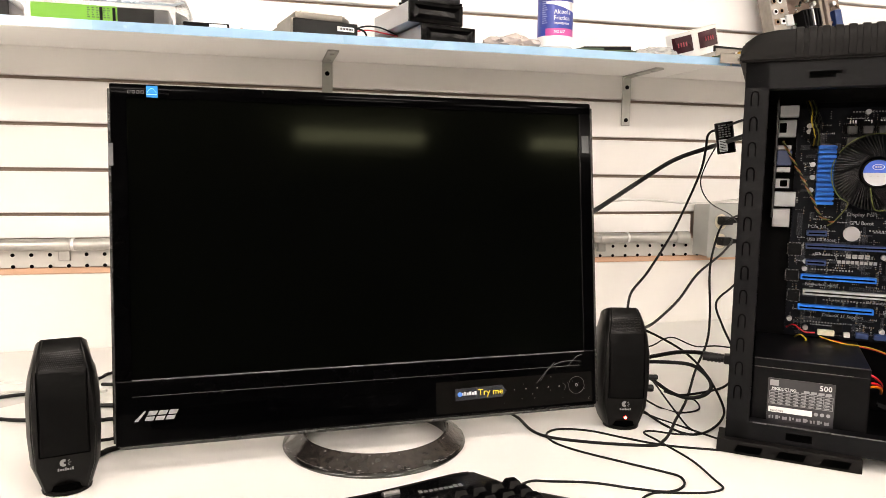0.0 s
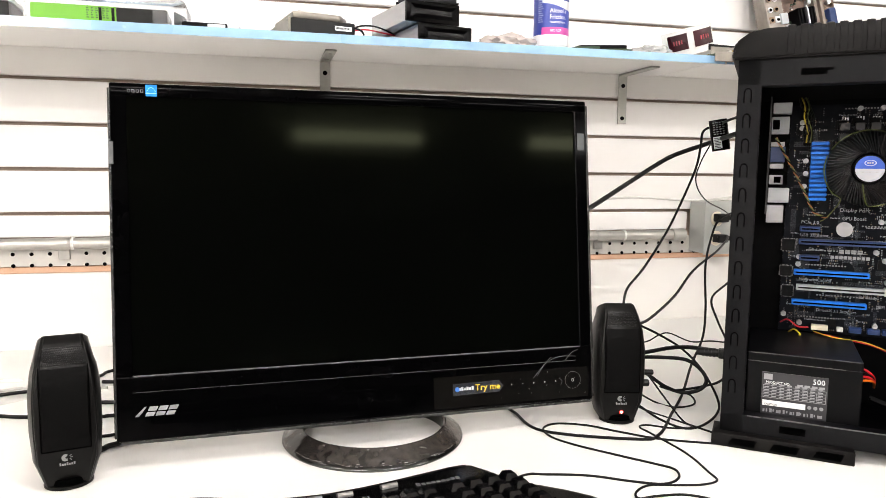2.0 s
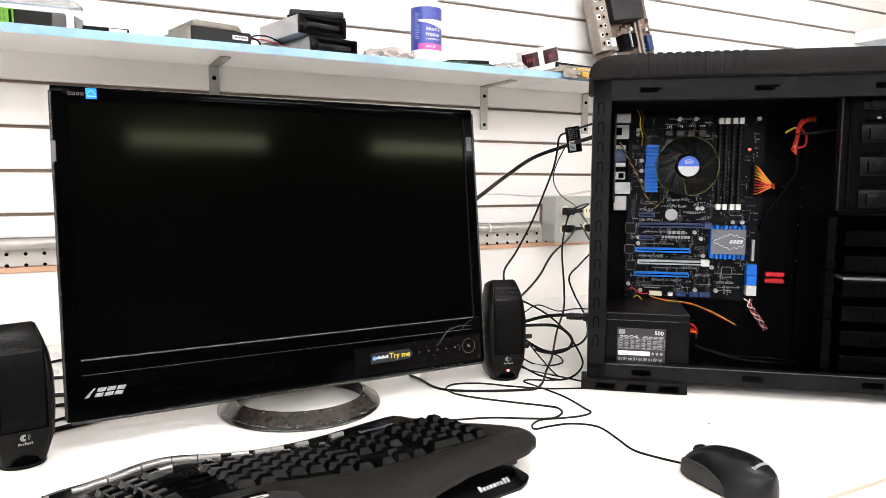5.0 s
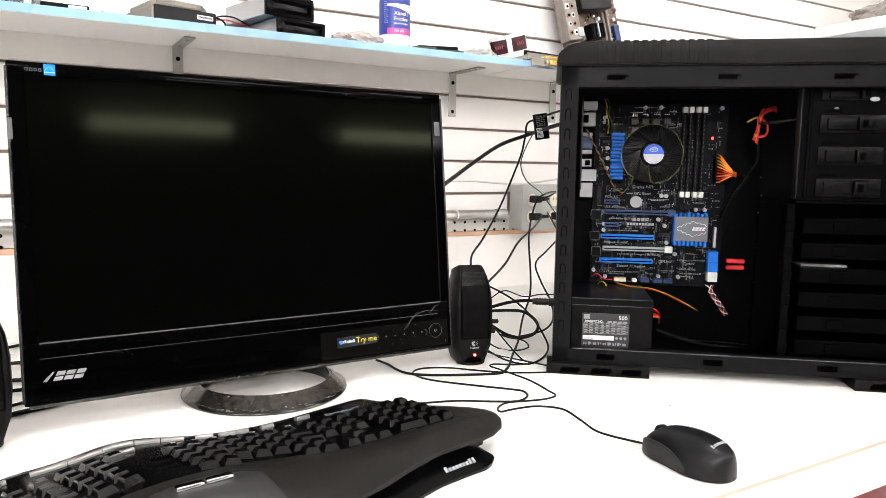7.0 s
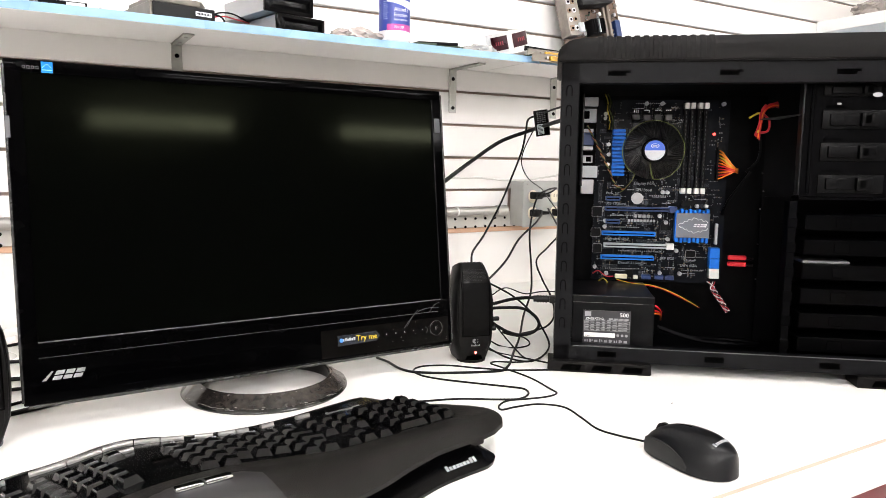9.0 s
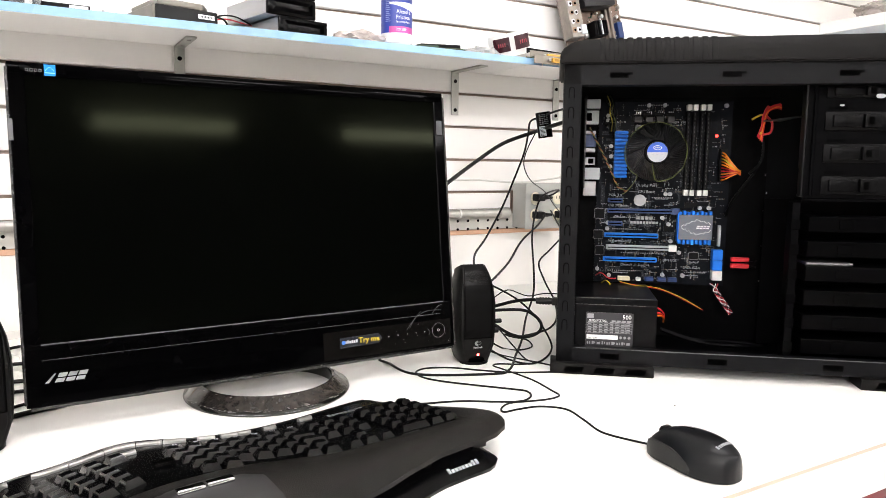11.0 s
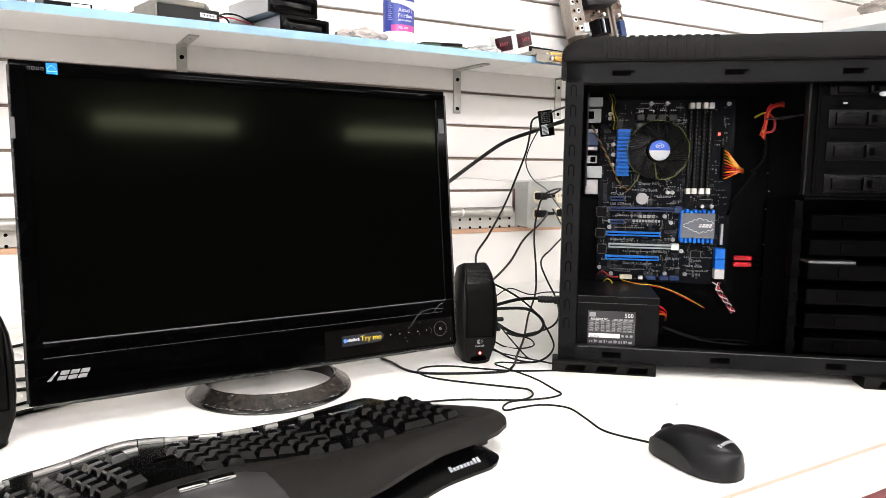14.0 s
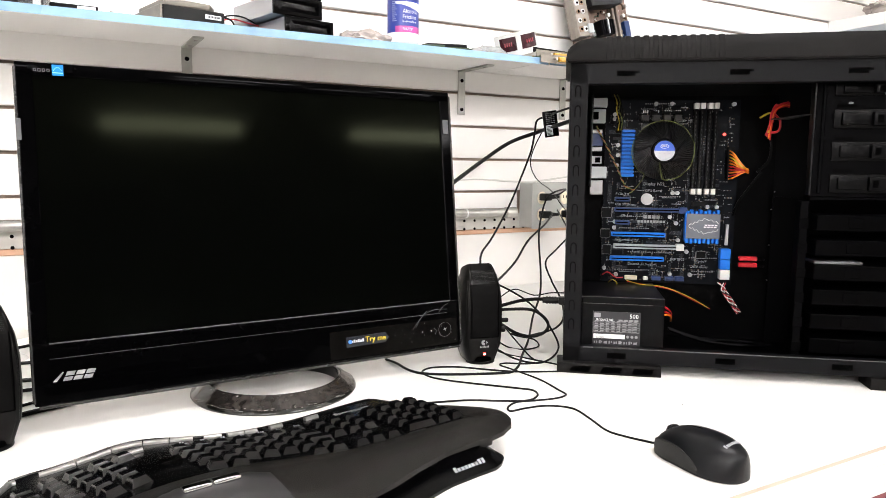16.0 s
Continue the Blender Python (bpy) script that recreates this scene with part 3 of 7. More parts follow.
        z = lambda r: 0.0045 + (0.1025 - r) * 0.72 + 0.0001
        pts = []
        for j in range(6):
            r = r0 + rng.uniform(-0.0004, 0.0003)
            a = a0 + (a1 - a0) * j / 5
            pts.append(lean @ Vector((r * math.cos(a), r * math.sin(a), z(r))))
        part("film_crease", sweep(pts, 0.00012 + 0.00022 * rng.random(), 4, 3), crease, t, "crinkled film on the ring foot")
    part("neck", prism([(-0.035, -0.0), (0.035, 0.0), (0.03, 0.02), (-0.03, 0.02)], 0.01, 0.12, 0.003, Matrix.Translation((0, 0.07, 0)) @ Euler((radians(8), 0, 0)).to_matrix().to_4x4()), black_gloss, t, "black stand neck")


monitor()


# ---- speakers ----
def speaker(m, led):
    t = thing("desktop_speaker", m, "small black desktop speaker" + (" with a lit red power light" if led else " with a punched top grille"), "speaker", group="speakers")
    # cross-sections from foot to top: height, half width, front y, back y
    rows = tuple((z * 0.975, w * 0.95, yf, yb) for z, w, yf, yb in ((0.0, 0.0215, 0.006, 0.062), (0.004, 0.0235, 0.002, 0.066), (0.03, 0.0315, -0.0045, 0.072), (0.06, 0.0335, -0.0055, 0.076), (0.095, 0.0335, -0.004, 0.076), (0.120, 0.0308, 0.0005, 0.073), (0.137, 0.0272, 0.0075, 0.069), (0.147, 0.0247, 0.0165, 0.067), (0.152, 0.0232, 0.0245, 0.067)))
    b = bmesh.new()
    rings = []
    for z, w, yf, yb in rows:
        # the top falls away towards the back
        fall = 0.38 * min(max((z - 0.108) / 0.03, 0), 1)
        ring = []
        for x, y in ((-w * 0.74, yf), (w * 0.74, yf), (w * 0.86, yf + 0.0025), (w, yf + 0.016), (w, yb - 0.02), (w * 0.8, yb - 0.004), (w * 0.4, yb), (-w * 0.4, yb), (-w * 0.8, yb - 0.004), (-w, yb - 0.02), (-w, yf + 0.016), (-w * 0.86, yf + 0.0025)):
            ring.append(b.verts.new((x, y, z - fall * (y - yf))))
        rings.append(ring)
    n = len(rings[0])
    for a, c in zip(rings, rings[1:]):
        for k in range(n):
            b.faces.new((a[k], a[(k + 1) % n], c[(k + 1) % n], c[k]))
    b.faces.new(rings[0][::-1])
    b.faces.new(rings[-1])
    bmesh.ops.recalc_face_normals(b, faces=b.faces[:])
    bmesh.ops.bevel(b, geom=[e for e in b.edges if e.calc_face_angle(0) > 0.5], offset=0.0015, segments=2, affect="EDGES")
    part("cabinet", b, speaker_black, t)

    def front(z):
        for (z0, _, y0, _), (z1, _, y1, _) in zip(rows, rows[1:]):
            if z0 <= z <= z1:
                return y0 + (y1 - y0) * (z - z0) / (z1 - z0)
        return rows[-1][2]

    # fabric panel following the front
    b = bmesh.new()
    zs = [0.0415 + 0.0785 * k / 10 for k in range(11)]
    grid = [[b.verts.new((x, front(z) - 0.0012 + (0.001 if k in (0, 10) or i in (0, 4) else 0), z)) for i, x in enumerate((-0.0205, -0.0195, 0, 0.0195, 0.0205))] for k, z in enumerate(zs)]
    for a, c in zip(grid, grid[1:]):
        for k in range(4):
            b.faces.new((a[k], a[k + 1], c[k + 1], c[k]))
    part("grille_cloth", b, mat("grille_cloth_black", (0.0012, 0.0011, 0.0011), 0.5, var=0.12, scale=300, bump=0.2, spec=0.06), t, "fine black grille cloth")
    for sx in (-1, 1):
        part("panel_groove", sweep([(sx * 0.0213, front(z) - 0.0004, z) for z in (0.0415, 0.06, 0.08, 0.1, 0.112, 0.122)], 0.0006, 5, 3), hole_dark, t)
    part("panel_groove", sweep([(-0.0213, front(0.0415) - 0.0004, 0.0415), (0.0213, front(0.0415) - 0.0004, 0.0415)], 0.0006, 5, 3), hole_dark, t)
    # punched holes at the top
    b = bmesh.new()
    for r in range(9):
        for k in range(22):
            z = 0.1235 + r * 0.0018
            cyl(0.00055, 0, 0.0004, seg=5, m=on_face(-0.0168 + k * 0.0016 + (r % 2) * 0.0008, front(z) - 0.0002, z), into=b)
    part("vent_holes", b, mat("vent_grey", (0.016, 0.016, 0.017), 0.35, 0.2, var=0.2), t, "fine punched grille")
    # foot lip, a dark block for the shade in its scoop, and badge
    lip = [(0.0222 * math.cos(radians(a)), 0.016 + 0.0205 * math.sin(radians(a))) for a in range(180, 361, 12)]
    part("foot", prism(lip, 0.0004, 0.0042, 0.0012), speaker_black, t, "rounded lip of the foot")
    part("foot_scoop", prism([(x * 0.9, y + 0.0012) for x, y in lip], 0.0042, 0.0105, 0.0012), hole_dark, t, "dark block drawn for the shaded hollow above the foot")
    y = front(0.033) - 0.0006
    b = prism([(0.0035 * math.cos(a) - 0.001, 0.0035 * math.sin(a)) for a in [radians(60 + 20 * k) for k in range(13)]] + [(0.0012 * math.cos(a), 0.0012 * math.sin(a)) for a in [radians(300 - 40 * k) for k in range(7)]], 0, 0.0003, m=on_face(-0.0005, y, 0.0340))
    for a in (-40, 0, 40):
        box(0.002, 0.0042, -0.0003, 0.0003, 0, 0.0003, 0, 1, on_face(0.0005, y, 0.0340) @ Euler((0, 0, radians(a))).to_matrix().to_4x4(), b)
    for k in range(7):
        box(-0.0068 + k * 0.002, -0.0054 + k * 0.002, y, y + 0.0004, 0.0263, 0.0281 + (0.0009 if k in (0, 3, 6) else 0), 0, 1, None, b)
    part("badge", b, mat("speaker_mark", (0.22, 0.22, 0.22), 0.5, var=0.1), t, "small pale maker's mark", smooth=False)
    if led:
        y = front(0.016) - 0.0008
        part("power_light", cyl(0.0022, 0, 0.0012, seg=14, m=on_face(0.001, y, 0.016), bev=0.0004), led_red, t, "lit red power light")
        part("light_core", cyl(0.0011, 0.0012, 0.0015, seg=12, m=on_face(0.001, y, 0.016)), led_hot, t, "glowing core")
        part("volume_knob", cyl(0.0045, 0, 0.011, seg=16, m=Matrix.Translation((0.030, 0.022, 0.046)) @ Euler((0, radians(90), 0)).to_matrix().to_4x4(), bev=0.0008), black_matte, t, "volume knob at the side")
        part("jack_plug", cyl(0.0035, 0, 0.016, seg=12, m=Matrix.Translation((0.030, 0.022, 0.060)) @ Euler((0, radians(90), 0)).to_matrix().to_4x4(), bev=0.0008), black_matte, t, "audio plug at the side")


speaker(pose(0.2190, 0.895, TABLE, 0, 0, 13), False)
speaker(pose(0.832, 0.936, TABLE, 0, 0, -14), True)


# ---- keyboard ----
KB = pose(0.444, 0.678, TABLE, 0, 0, 9)


# plan of the keyboard's half: x, back edge, front edge
KB_PLAN = ((0.0, 0.099, -0.122), (0.03, 0.0995, -0.112), (0.06, 0.102, -0.105), (0.09, 0.106, -0.095), (0.13, 0.111, -0.085), (0.165, 0.115, -0.083), (0.178, 0.112, -0.083), (0.188, 0.095, -0.083), (0.206, 0.052, -0.080), (0.225, 0.024, -0.071), (0.236, 0.004, -0.059), (0.2415, -0.016, -0.047), (0.2435, -0.0315, -0.0325))


def kb_back(x):
    a = x if x > 0 else max(0.0, -x - 0.013)
    rise = 0.018 * math.exp(-((x + 0.088) / 0.045) ** 2)
    return float(np.interp(a, [p[0] for p in KB_PLAN], [p[1] for p in KB_PLAN])) + (rise if x < 0.1 else 0)


def kb_front(x):
    a = x if x > 0 else max(0.0, -x - 0.013)
    dip = 0.006 * math.exp(-((x + 0.07) / 0.06) ** 2)
    return float(np.interp(a, [p[0] for p in KB_PLAN], [p[2] for p in KB_PLAN])) - dip


def kb_border(x):
    a = x if x > 0 else -x - 0.013
    y = float(np.interp(a, (0.0, 0.02, 0.06, 0.196, 0.201, 0.2055), (-0.024, -0.024, -0.034, -0.032, 0.0, 0.05)))
    return min(max(y, kb_front(x)), kb_back(x))


def kb_hump(x):
    return math.exp(-((x + 0.085) / 0.085) ** 2)


def kb_z(x, y):
    """Height of the top face."""
    h = kb_hump(x)
    a = x if x > 0 else -x - 0.013
    z = float(np.interp(y, (-0.125, -0.075, -0.055, -0.03, 0.0, 0.105), (0.035 + 0.010 * h, 0.040 + 0.012 * h, 0.039 + 0.014 * h, 0.0325 + 0.015 * h, 0.0295 + 0.015 * h, 0.0195 + 0.009 * h)))
    z -= 0.008 * (1 - min(max(y - kb_front(x), 0) / 0.022, 1)) ** 2
    if a > 0.18:
        z -= 0.004 * min((a - 0.18) / 0.03, 1) * (1 - min(max(kb_back(x) - y, 0) / 0.02, 1)) ** 2
    return z


def keyboard():
    t = thing("ergonomic_keyboard", KB, "black curved split keyboard with padded palm rest and silver hotkeys", "keyboard")
    def shell(x_lo, x_hi, low, high, lift, rows, nx=90):
        b = bmesh.new()
        xs = [0.5 * (x_lo + x_hi) + 0.5 * (x_hi - x_lo) * math.sin(math.pi * (i / nx - 0.5)) for i in range(nx + 1)]
        tops, lows = [], []
        for x in xs:
            y0, y1 = low(x), high(x)
            a = x if x > 0 else -x - 0.013
            ct, cb = [], []
            for j in range(rows + 1):
                # rows crowd towards the rounded front rim
                s = j / rows
                y = y0 + (y1 - y0) * (s * s * 0.45 + s * 0.55)
                z = kb_z(x, y) + lift
                d = max(y - kb_front(x), 0.0)
                if a > 0.18:
                    d = min(d, max(kb_back(x) - y, 0.0) + (0.03 if y > 0.05 else 0))
                base = min(0.002 + 0.02 * min(max((0.08 - y) / 0.17, 0), 1), z - 0.006)
                k = 1 - (1 - min(d / 0.028, 1)) ** 2
                ct.append(b.verts.new((x, y, z)))
                cb.append(b.verts.new((x, y, (z - 0.0045) * (1 - k) + base * k)))
            tops.append(ct)
            lows.append(cb)
        for g, flip in ((tops, False), (lows, True)):
            for p, q in zip(g, g[1:]):
                for j in range(rows):
                    f = (p[j], q[j], q[j + 1], p[j + 1])
                    b.faces.new(f[::-1] if flip else f)
        for p, q, c, d in zip(tops, tops[1:], lows, lows[1:]):
            b.faces.new((p[0], c[0], d[0], q[0]))
            b.faces.new((p[-1], q[-1], d[-1], c[-1]))
        for g, c in ((tops[0], lows[0]), (tops[-1], lows[-1])):
            for j in range(rows):
                b.faces.new((g[j], g[j + 1], c[j + 1], c[j]))
        return b

    part("deck", shell(-0.216, 0.203, lambda x: kb_border(x) - 0.001, kb_back, 0.0, 16), kb_black, t, "satin black key deck")
    part("palm_rest", shell(-0.2562, 0.2432, kb_front, kb_border, 0.0012, 14), kb_palm, t, "padded leatherette palm rest")
    # raised outer lip along the back edge
    part("back_lip", sweep([(x, kb_back(x) - 0.0018, kb_z(x, kb_back(x)) + 0.0002) for x in [-0.19 + 0.0145 * k for k in range(26)]], 0.0014, 6, 3), kb_black, t)

    # raised stand under the palm rest
    b = bmesh.new()
    rows = []
    for i in range(41):
        x = -0.220 + 0.430 * i / 40
        f = kb_front(min(max(x, -0.2), 0.19)) - 0.002 + 0.012 * max(0, (abs(x + 0.005) - 0.19) / 0.025) ** 2
        e = min(1, (0.2152 - abs(x + 0.005) + 0.012) / 0.03)
        rows.append([b.verts.new(p) for p in ((x, f - 0.004, 0.0), (x, f - 0.0045, 0.0035), (x, f - 0.002, 0.0055), (x, f + 0.010, 0.0125 * e + 0.0015), (x, f + 0.028, 0.019 * e + 0.001), (x, f + 0.075, 0.012), (x, f + 0.075, 0.0))])
    for a, c in zip(rows, rows[1:]):
        for k in range(7):
            b.faces.new((a[k], a[(k + 1) % 7], c[(k + 1) % 7], c[k]))
    b.faces.new(rows[0][::-1])
    b.faces.new(rows[-1])
    part("palm_lift", b, kb_black, t, "glossy black palm lift stand")
    for x in (0.196, -0.206):
        part("lift_hook", box(x - 0.009, x + 0.009, -0.066, -0.050, 0.014, 0.026, 0.002, 2), black_matte, t, "rubber hook of the palm lift")
    # maker's word on the lift, as a row of plain bars
    b = bmesh.new()
    for k in range(9):
        x = 0.143 + k * 0.0044
        f = kb_front(x) - 0.002
        box(-0.0016, 0.0016, -0.0026, 0.0030 if k in (0, 7, 8) else 0.0010, 0, 0.0005, 0, 1, Matrix.Translation((x, f + 0.0042, 0.0100)) @ Euler((radians(34), 0, 0)).to_matrix().to_4x4(), b)
    part("lift_mark", b, grey_print, t, "pale maker's word", smooth=False)

    def key(x, y, w, d, turn=0.0, h=0.0066, lift=0.0):
        z = kb_z(x, y) + lift
        b = bmesh.new()
        ring = []
        for k, (z1, ins, sh) in enumerate(((-0.002, 0.0, 0), (0.001, 0.0, 0), (h - 0.001, 0.0024, 0.001), (h, 0.0032, 0.001))):
            ring.append([b.verts.new((sx * (w / 2 - ins), sy * (d / 2 - ins) + sh, z1)) for sx, sy in ((-1, -1), (1, -1), (1, 1), (-1, 1))])
        for a, c in zip(ring, ring[1:]):
            for k in range(4):
                b.faces.new((a[k], a[(k + 1) % 4], c[(k + 1) % 4], c[k]))
        b.faces.new(ring[-1])
        b.faces.new(ring[0][::-1])
        slope = (kb_z(x + 0.004, y) - kb_z(x - 0.004, y)) / 0.008
        pitch_ = (kb_z(x, y + 0.004) - kb_z(x, y - 0.004)) / 0.008
        mm = Matrix.Translation((x, y, z)) @ Euler((math.atan(pitch_) * 0.6, -math.atan(slope), radians(turn))).to_matrix().to_4x4()
        bmesh.ops.transform(b, matrix=mm, verts=b.verts[:])
        part("key", b, key_black, t, smooth=False)
        return mm

    P = 0.0182
    # number pad
    for r in range(5):
        y = 0.0615 - 0.0192 * r - (0.002 if r else 0)
        for c in range(4):
            x = 0.1395 + P * c
            if r == 4 and c == 1:
                continue
            if r == 4 and c == 0:
                key(x + P / 2, y, 2 * P - 0.003, 0.0155)
            else:
                key(x, y, P - 0.003, 0.0155)
    # editing block and arrows
    for r in range(3):
        for c in range(3):
            key(0.0765 + 0.0175 * c, 0.0585 - 0.0192 * r, 0.0148, 0.0155)
    key(0.094, -0.003, 0.0148, 0.0155)
    for c in range(3):
        key(0.0765 + 0.0175 * c, -0.0222, 0.0148, 0.0155)
    # right half of the letters
    for r in range(5):
        for c in range(7):
            x = -0.066 + 0.0185 * c + 0.002 * r
            y = 0.049 - 0.0175 * r - 0.0010 * (c - 1) * 0.9 + 0.004 * math.exp(-((x - 0.03) / 0.04) ** 2)
            if x < 0.060 and y > kb_border(x) + 0.004:
                wide = 0.026 if c == 6 and r in (1, 2) else 0.0158
                key(x + (0.004 if wide > 0.02 else 0), y, wide, 0.0145, -7)
    # left half of the letters
    for r in range(5):
        for c in range(7):
            x = -0.225 + 0.0195 * c + 0.003 * r
            y = 0.050 - 0.0185 * r + 0.0032 * c
            if -0.208 < x < -0.108 and y > kb_border(x) + 0.004:
                key(x, y, 0.0162, 0.0150, 9)
    # function row, small
    for c in range(7):
        mm = key(-0.058 + 0.0190 * c, 0.069 - 0.0005 * c, 0.0150, 0.009, -4, 0.004)
        letters("F%d" % (6 + c), 0.0042, grey_print, t, mm @ Matrix.Translation((0.0, 0.001, 0.0042)), "key_print", "")
    # silver hotkeys along the back
    hot_silver = mat("hotkey_silver", (0.26, 0.255, 0.25), 0.42, 0.8, var=0.1)
    spans = ((-0.204, -0.186), (-0.168, -0.140), (-0.139, -0.110), (-0.109, -0.082), (-0.081, -0.060), (-0.059, -0.040), (-0.030, -0.014), (-0.008, 0.008), (0.009, 0.022), (0.036, 0.050), (0.078, 0.094))
    for a, c in spans:
        pts = []
        for k in range(5):
            x = a + (c - a) * k / 4
            y = kb_back(x) - 0.0125
            pts.append((x, y, kb_z(x, y) + 0.0010))
        part("hotkey", sweep(pts, 0.0029, 10, 4), hot_silver, t, "silver hotkey")
    part("hotkey", sweep([(-0.106 + 0.006 * k, 0.083 + 0.0006 * k, kb_z(-0.1, 0.083) + 0.0012) for k in range(4)], 0.0026, 10, 3), hot_silver, t, "silver hotkey")
    # zoom slider and the silver forward and back keys
    x, y = -0.083, 0.020
    part("zoom_slider", box(-0.009, 0.009, -0.006, 0.006, 0, 0.0045, 0.002, 2, Matrix.Translation((x, y, kb_z(x, y)))), black_satin, t, "zoom slider")
    x0, y0 = -0.079, -0.068
    b = bmesh.new()
    grid = []
    for i in range(13):
        col = []
        for j in range(9):
            x, y = x0 - 0.05 + 0.10 * i / 12, y0 - 0.040 + 0.058 * j / 8 - 0.012 * ((i - 6) / 6) ** 2
            edge = i in (0, 12) or j in (0, 8)
            col.append(b.verts.new((x, y, kb_z(x, y) + (0.0008 if edge else 0.0022))))
        grid.append(col)
    for p, q in zip(grid, grid[1:]):
        for j in range(8):
            b.faces.new((p[j], q[j], q[j + 1], p[j + 1]))
    part("thumb_panel", b, mat("thumb_panel_grey", (0.022, 0.022, 0.023), 0.35, var=0.08, spec=0.3), t, "dark grey thumb panel")
    for sx in (-1, 1):
        part("thumb_key", box(-0.0105, 0.0105, -0.0042, 0.0042, 0, 0.004, 0.0019, 2, Matrix.Translation((x0 + sx * 0.0111, y0 + 0.002, kb_z(x0, y0) + 0.0012))), chrome, t, "silver thumb key")
    # maker's word on the deck, plain bars
    b = bmesh.new()
    for k in range(9):
        x = 0.112 + k * 0.0050
        y = 0.084
        box(-0.0018, 0.0018, -0.002, 0.0032 if k in (0, 7, 8) else 0.0016, 0.0004, 0.0008, 0, 1, Matrix.Translation((x, y + 0.001, kb_z(x, y))), b)
    part("deck_mark", b, mat("deck_mark_grey", (0.12, 0.12, 0.12), 0.4, var=0.1), t, "silver maker's word", smooth=False)


keyboard()


# ---- mouse ----
def mouse():
    t = thing("computer_mouse", pose(0.830, 0.537, TABLE, 0, 0, 4) @ Matrix.Diagonal((0.9, 0.92, 0.92, 1)), "black wired optical mouse with rubber side grips", "mouse")

    def half(v):
        # half width along the length, v from the tail (-1) to the nose (1)
        return 0.0300 * max(0.0, 1 - abs(v) ** 3.0) ** 0.5 * (1 - 0.24 * max(v, 0)) * (1 - 0.10 * math.exp(-((v - 0.15) / 0.35) ** 2))

    def height(v):
        return 0.0365 * max(0.0, 1 - abs((v + 0.16) / 1.18) ** 2.3) ** 0.66

    def side(v, x):
        # height of the shell's face over the point x across
        c = min(abs(x) / (half(v) + 0.0015), 1) ** (1 / 0.82)
        return 0.001 + (height(v) + 0.003) * math.sin(math.acos(c)) ** 0.86

    b = bmesh.new()
    nv, nu = 36, 28
    grid = []
    for i in range(nv + 1):
        v = 0.999 * math.sin(math.pi * (i / nv - 0.5))
        w, h = half(v) + 0.0015, height(v) + 0.003
        row = []
        for k in range(nu + 1):
            a = math.pi * k / nu
            row.append(b.verts.new((w * math.copysign(abs(math.cos(a)) ** 0.82, math.cos(a)), v * 0.055, 0.001 + h * max(0, math.sin(a)) ** 0.86)))
        grid.append(row)
    for a, c in zip(grid, grid[1:]):
        for k in range(nu):
            b.faces.new((a[k], a[k + 1], c[k + 1], c[k]))
        b.faces.new((a[0], c[0], c[nu], a[nu]))
    b.faces.new(grid[0])
    b.faces.new(grid[-1][::-1])
    part("shell", b, mat("mouse_shell", (0.0045, 0.0048, 0.006), 0.36, spec=0.22, var=0.06, scale=120, bump=0.05), t)
    for sx in (-1, 1):
        b = bmesh.new()
        rows = []
        for i in range(21):
            v = -0.35 + 1.22 * i / 20
            w = half(v) + 0.0018
            top = 0.004 + 0.018 * max(0, 1 - ((v - 0.35) / 0.75) ** 2) ** 0.6
            rows.append([b.verts.new((sx * (w + dx), v * 0.055, z)) for dx, z in ((-0.004, 0.0012), (0.0, 0.004), (0.0006, 0.5 * (0.004 + top)), (-0.0012, top), (-0.006, top + 0.0006))])
        for a, c in zip(rows, rows[1:]):
            for k in range(4):
                b.faces.new((a[k], a[k + 1], c[k + 1], c[k]))
        part("side_grip", b, mat("rubber_grip", (0.0036, 0.0036, 0.0037), 0.6, var=0.1, scale=150, bump=0.2), t, "charcoal rubber side grip")
    part("scroll_wheel", cyl(0.0098, -0.0035, 0.0035, seg=26, m=Matrix.Translation((0, 0.033, 0.0238)) @ Euler((0, radians(90), 0)).to_matrix().to_4x4(), bev=0.001), black_matte, t, "scroll wheel")
    part("button_gap", sweep([(0, 0.018, side(0.33, 0)), (0, 0.005, side(0.1, 0)), (0, -0.002, side(-0.04, 0))], 0.0006, 5, 4), hole_dark, t)
    b = bmesh.new()
    v = -0.70
    tilt = math.atan((side(v + 0.03, 0) - side(v - 0.03, 0)) / (0.06 * 0.055))
    for k in range(9):
        x = -0.0115 + k * 0.0029
        box(-0.0011, 0.0011, -0.0018, 0.0028 if k in (0, 7, 8) else 0.0014, 0.0002, 0.0006, 0, 1, Matrix.Translation((x, v * 0.055, side(v, x))) @ Euler((tilt, radians((k - 4) * 4), 0)).to_matrix().to_4x4(), b)
    part("mark", b, grey_print, t, "small pale maker's word", smooth=False)


mouse()


# ---- computer tower ----
TOWER = pose(0.915, 0.854, TABLE, 0, 0, -39.2)
L, D = 0.50, 0.205


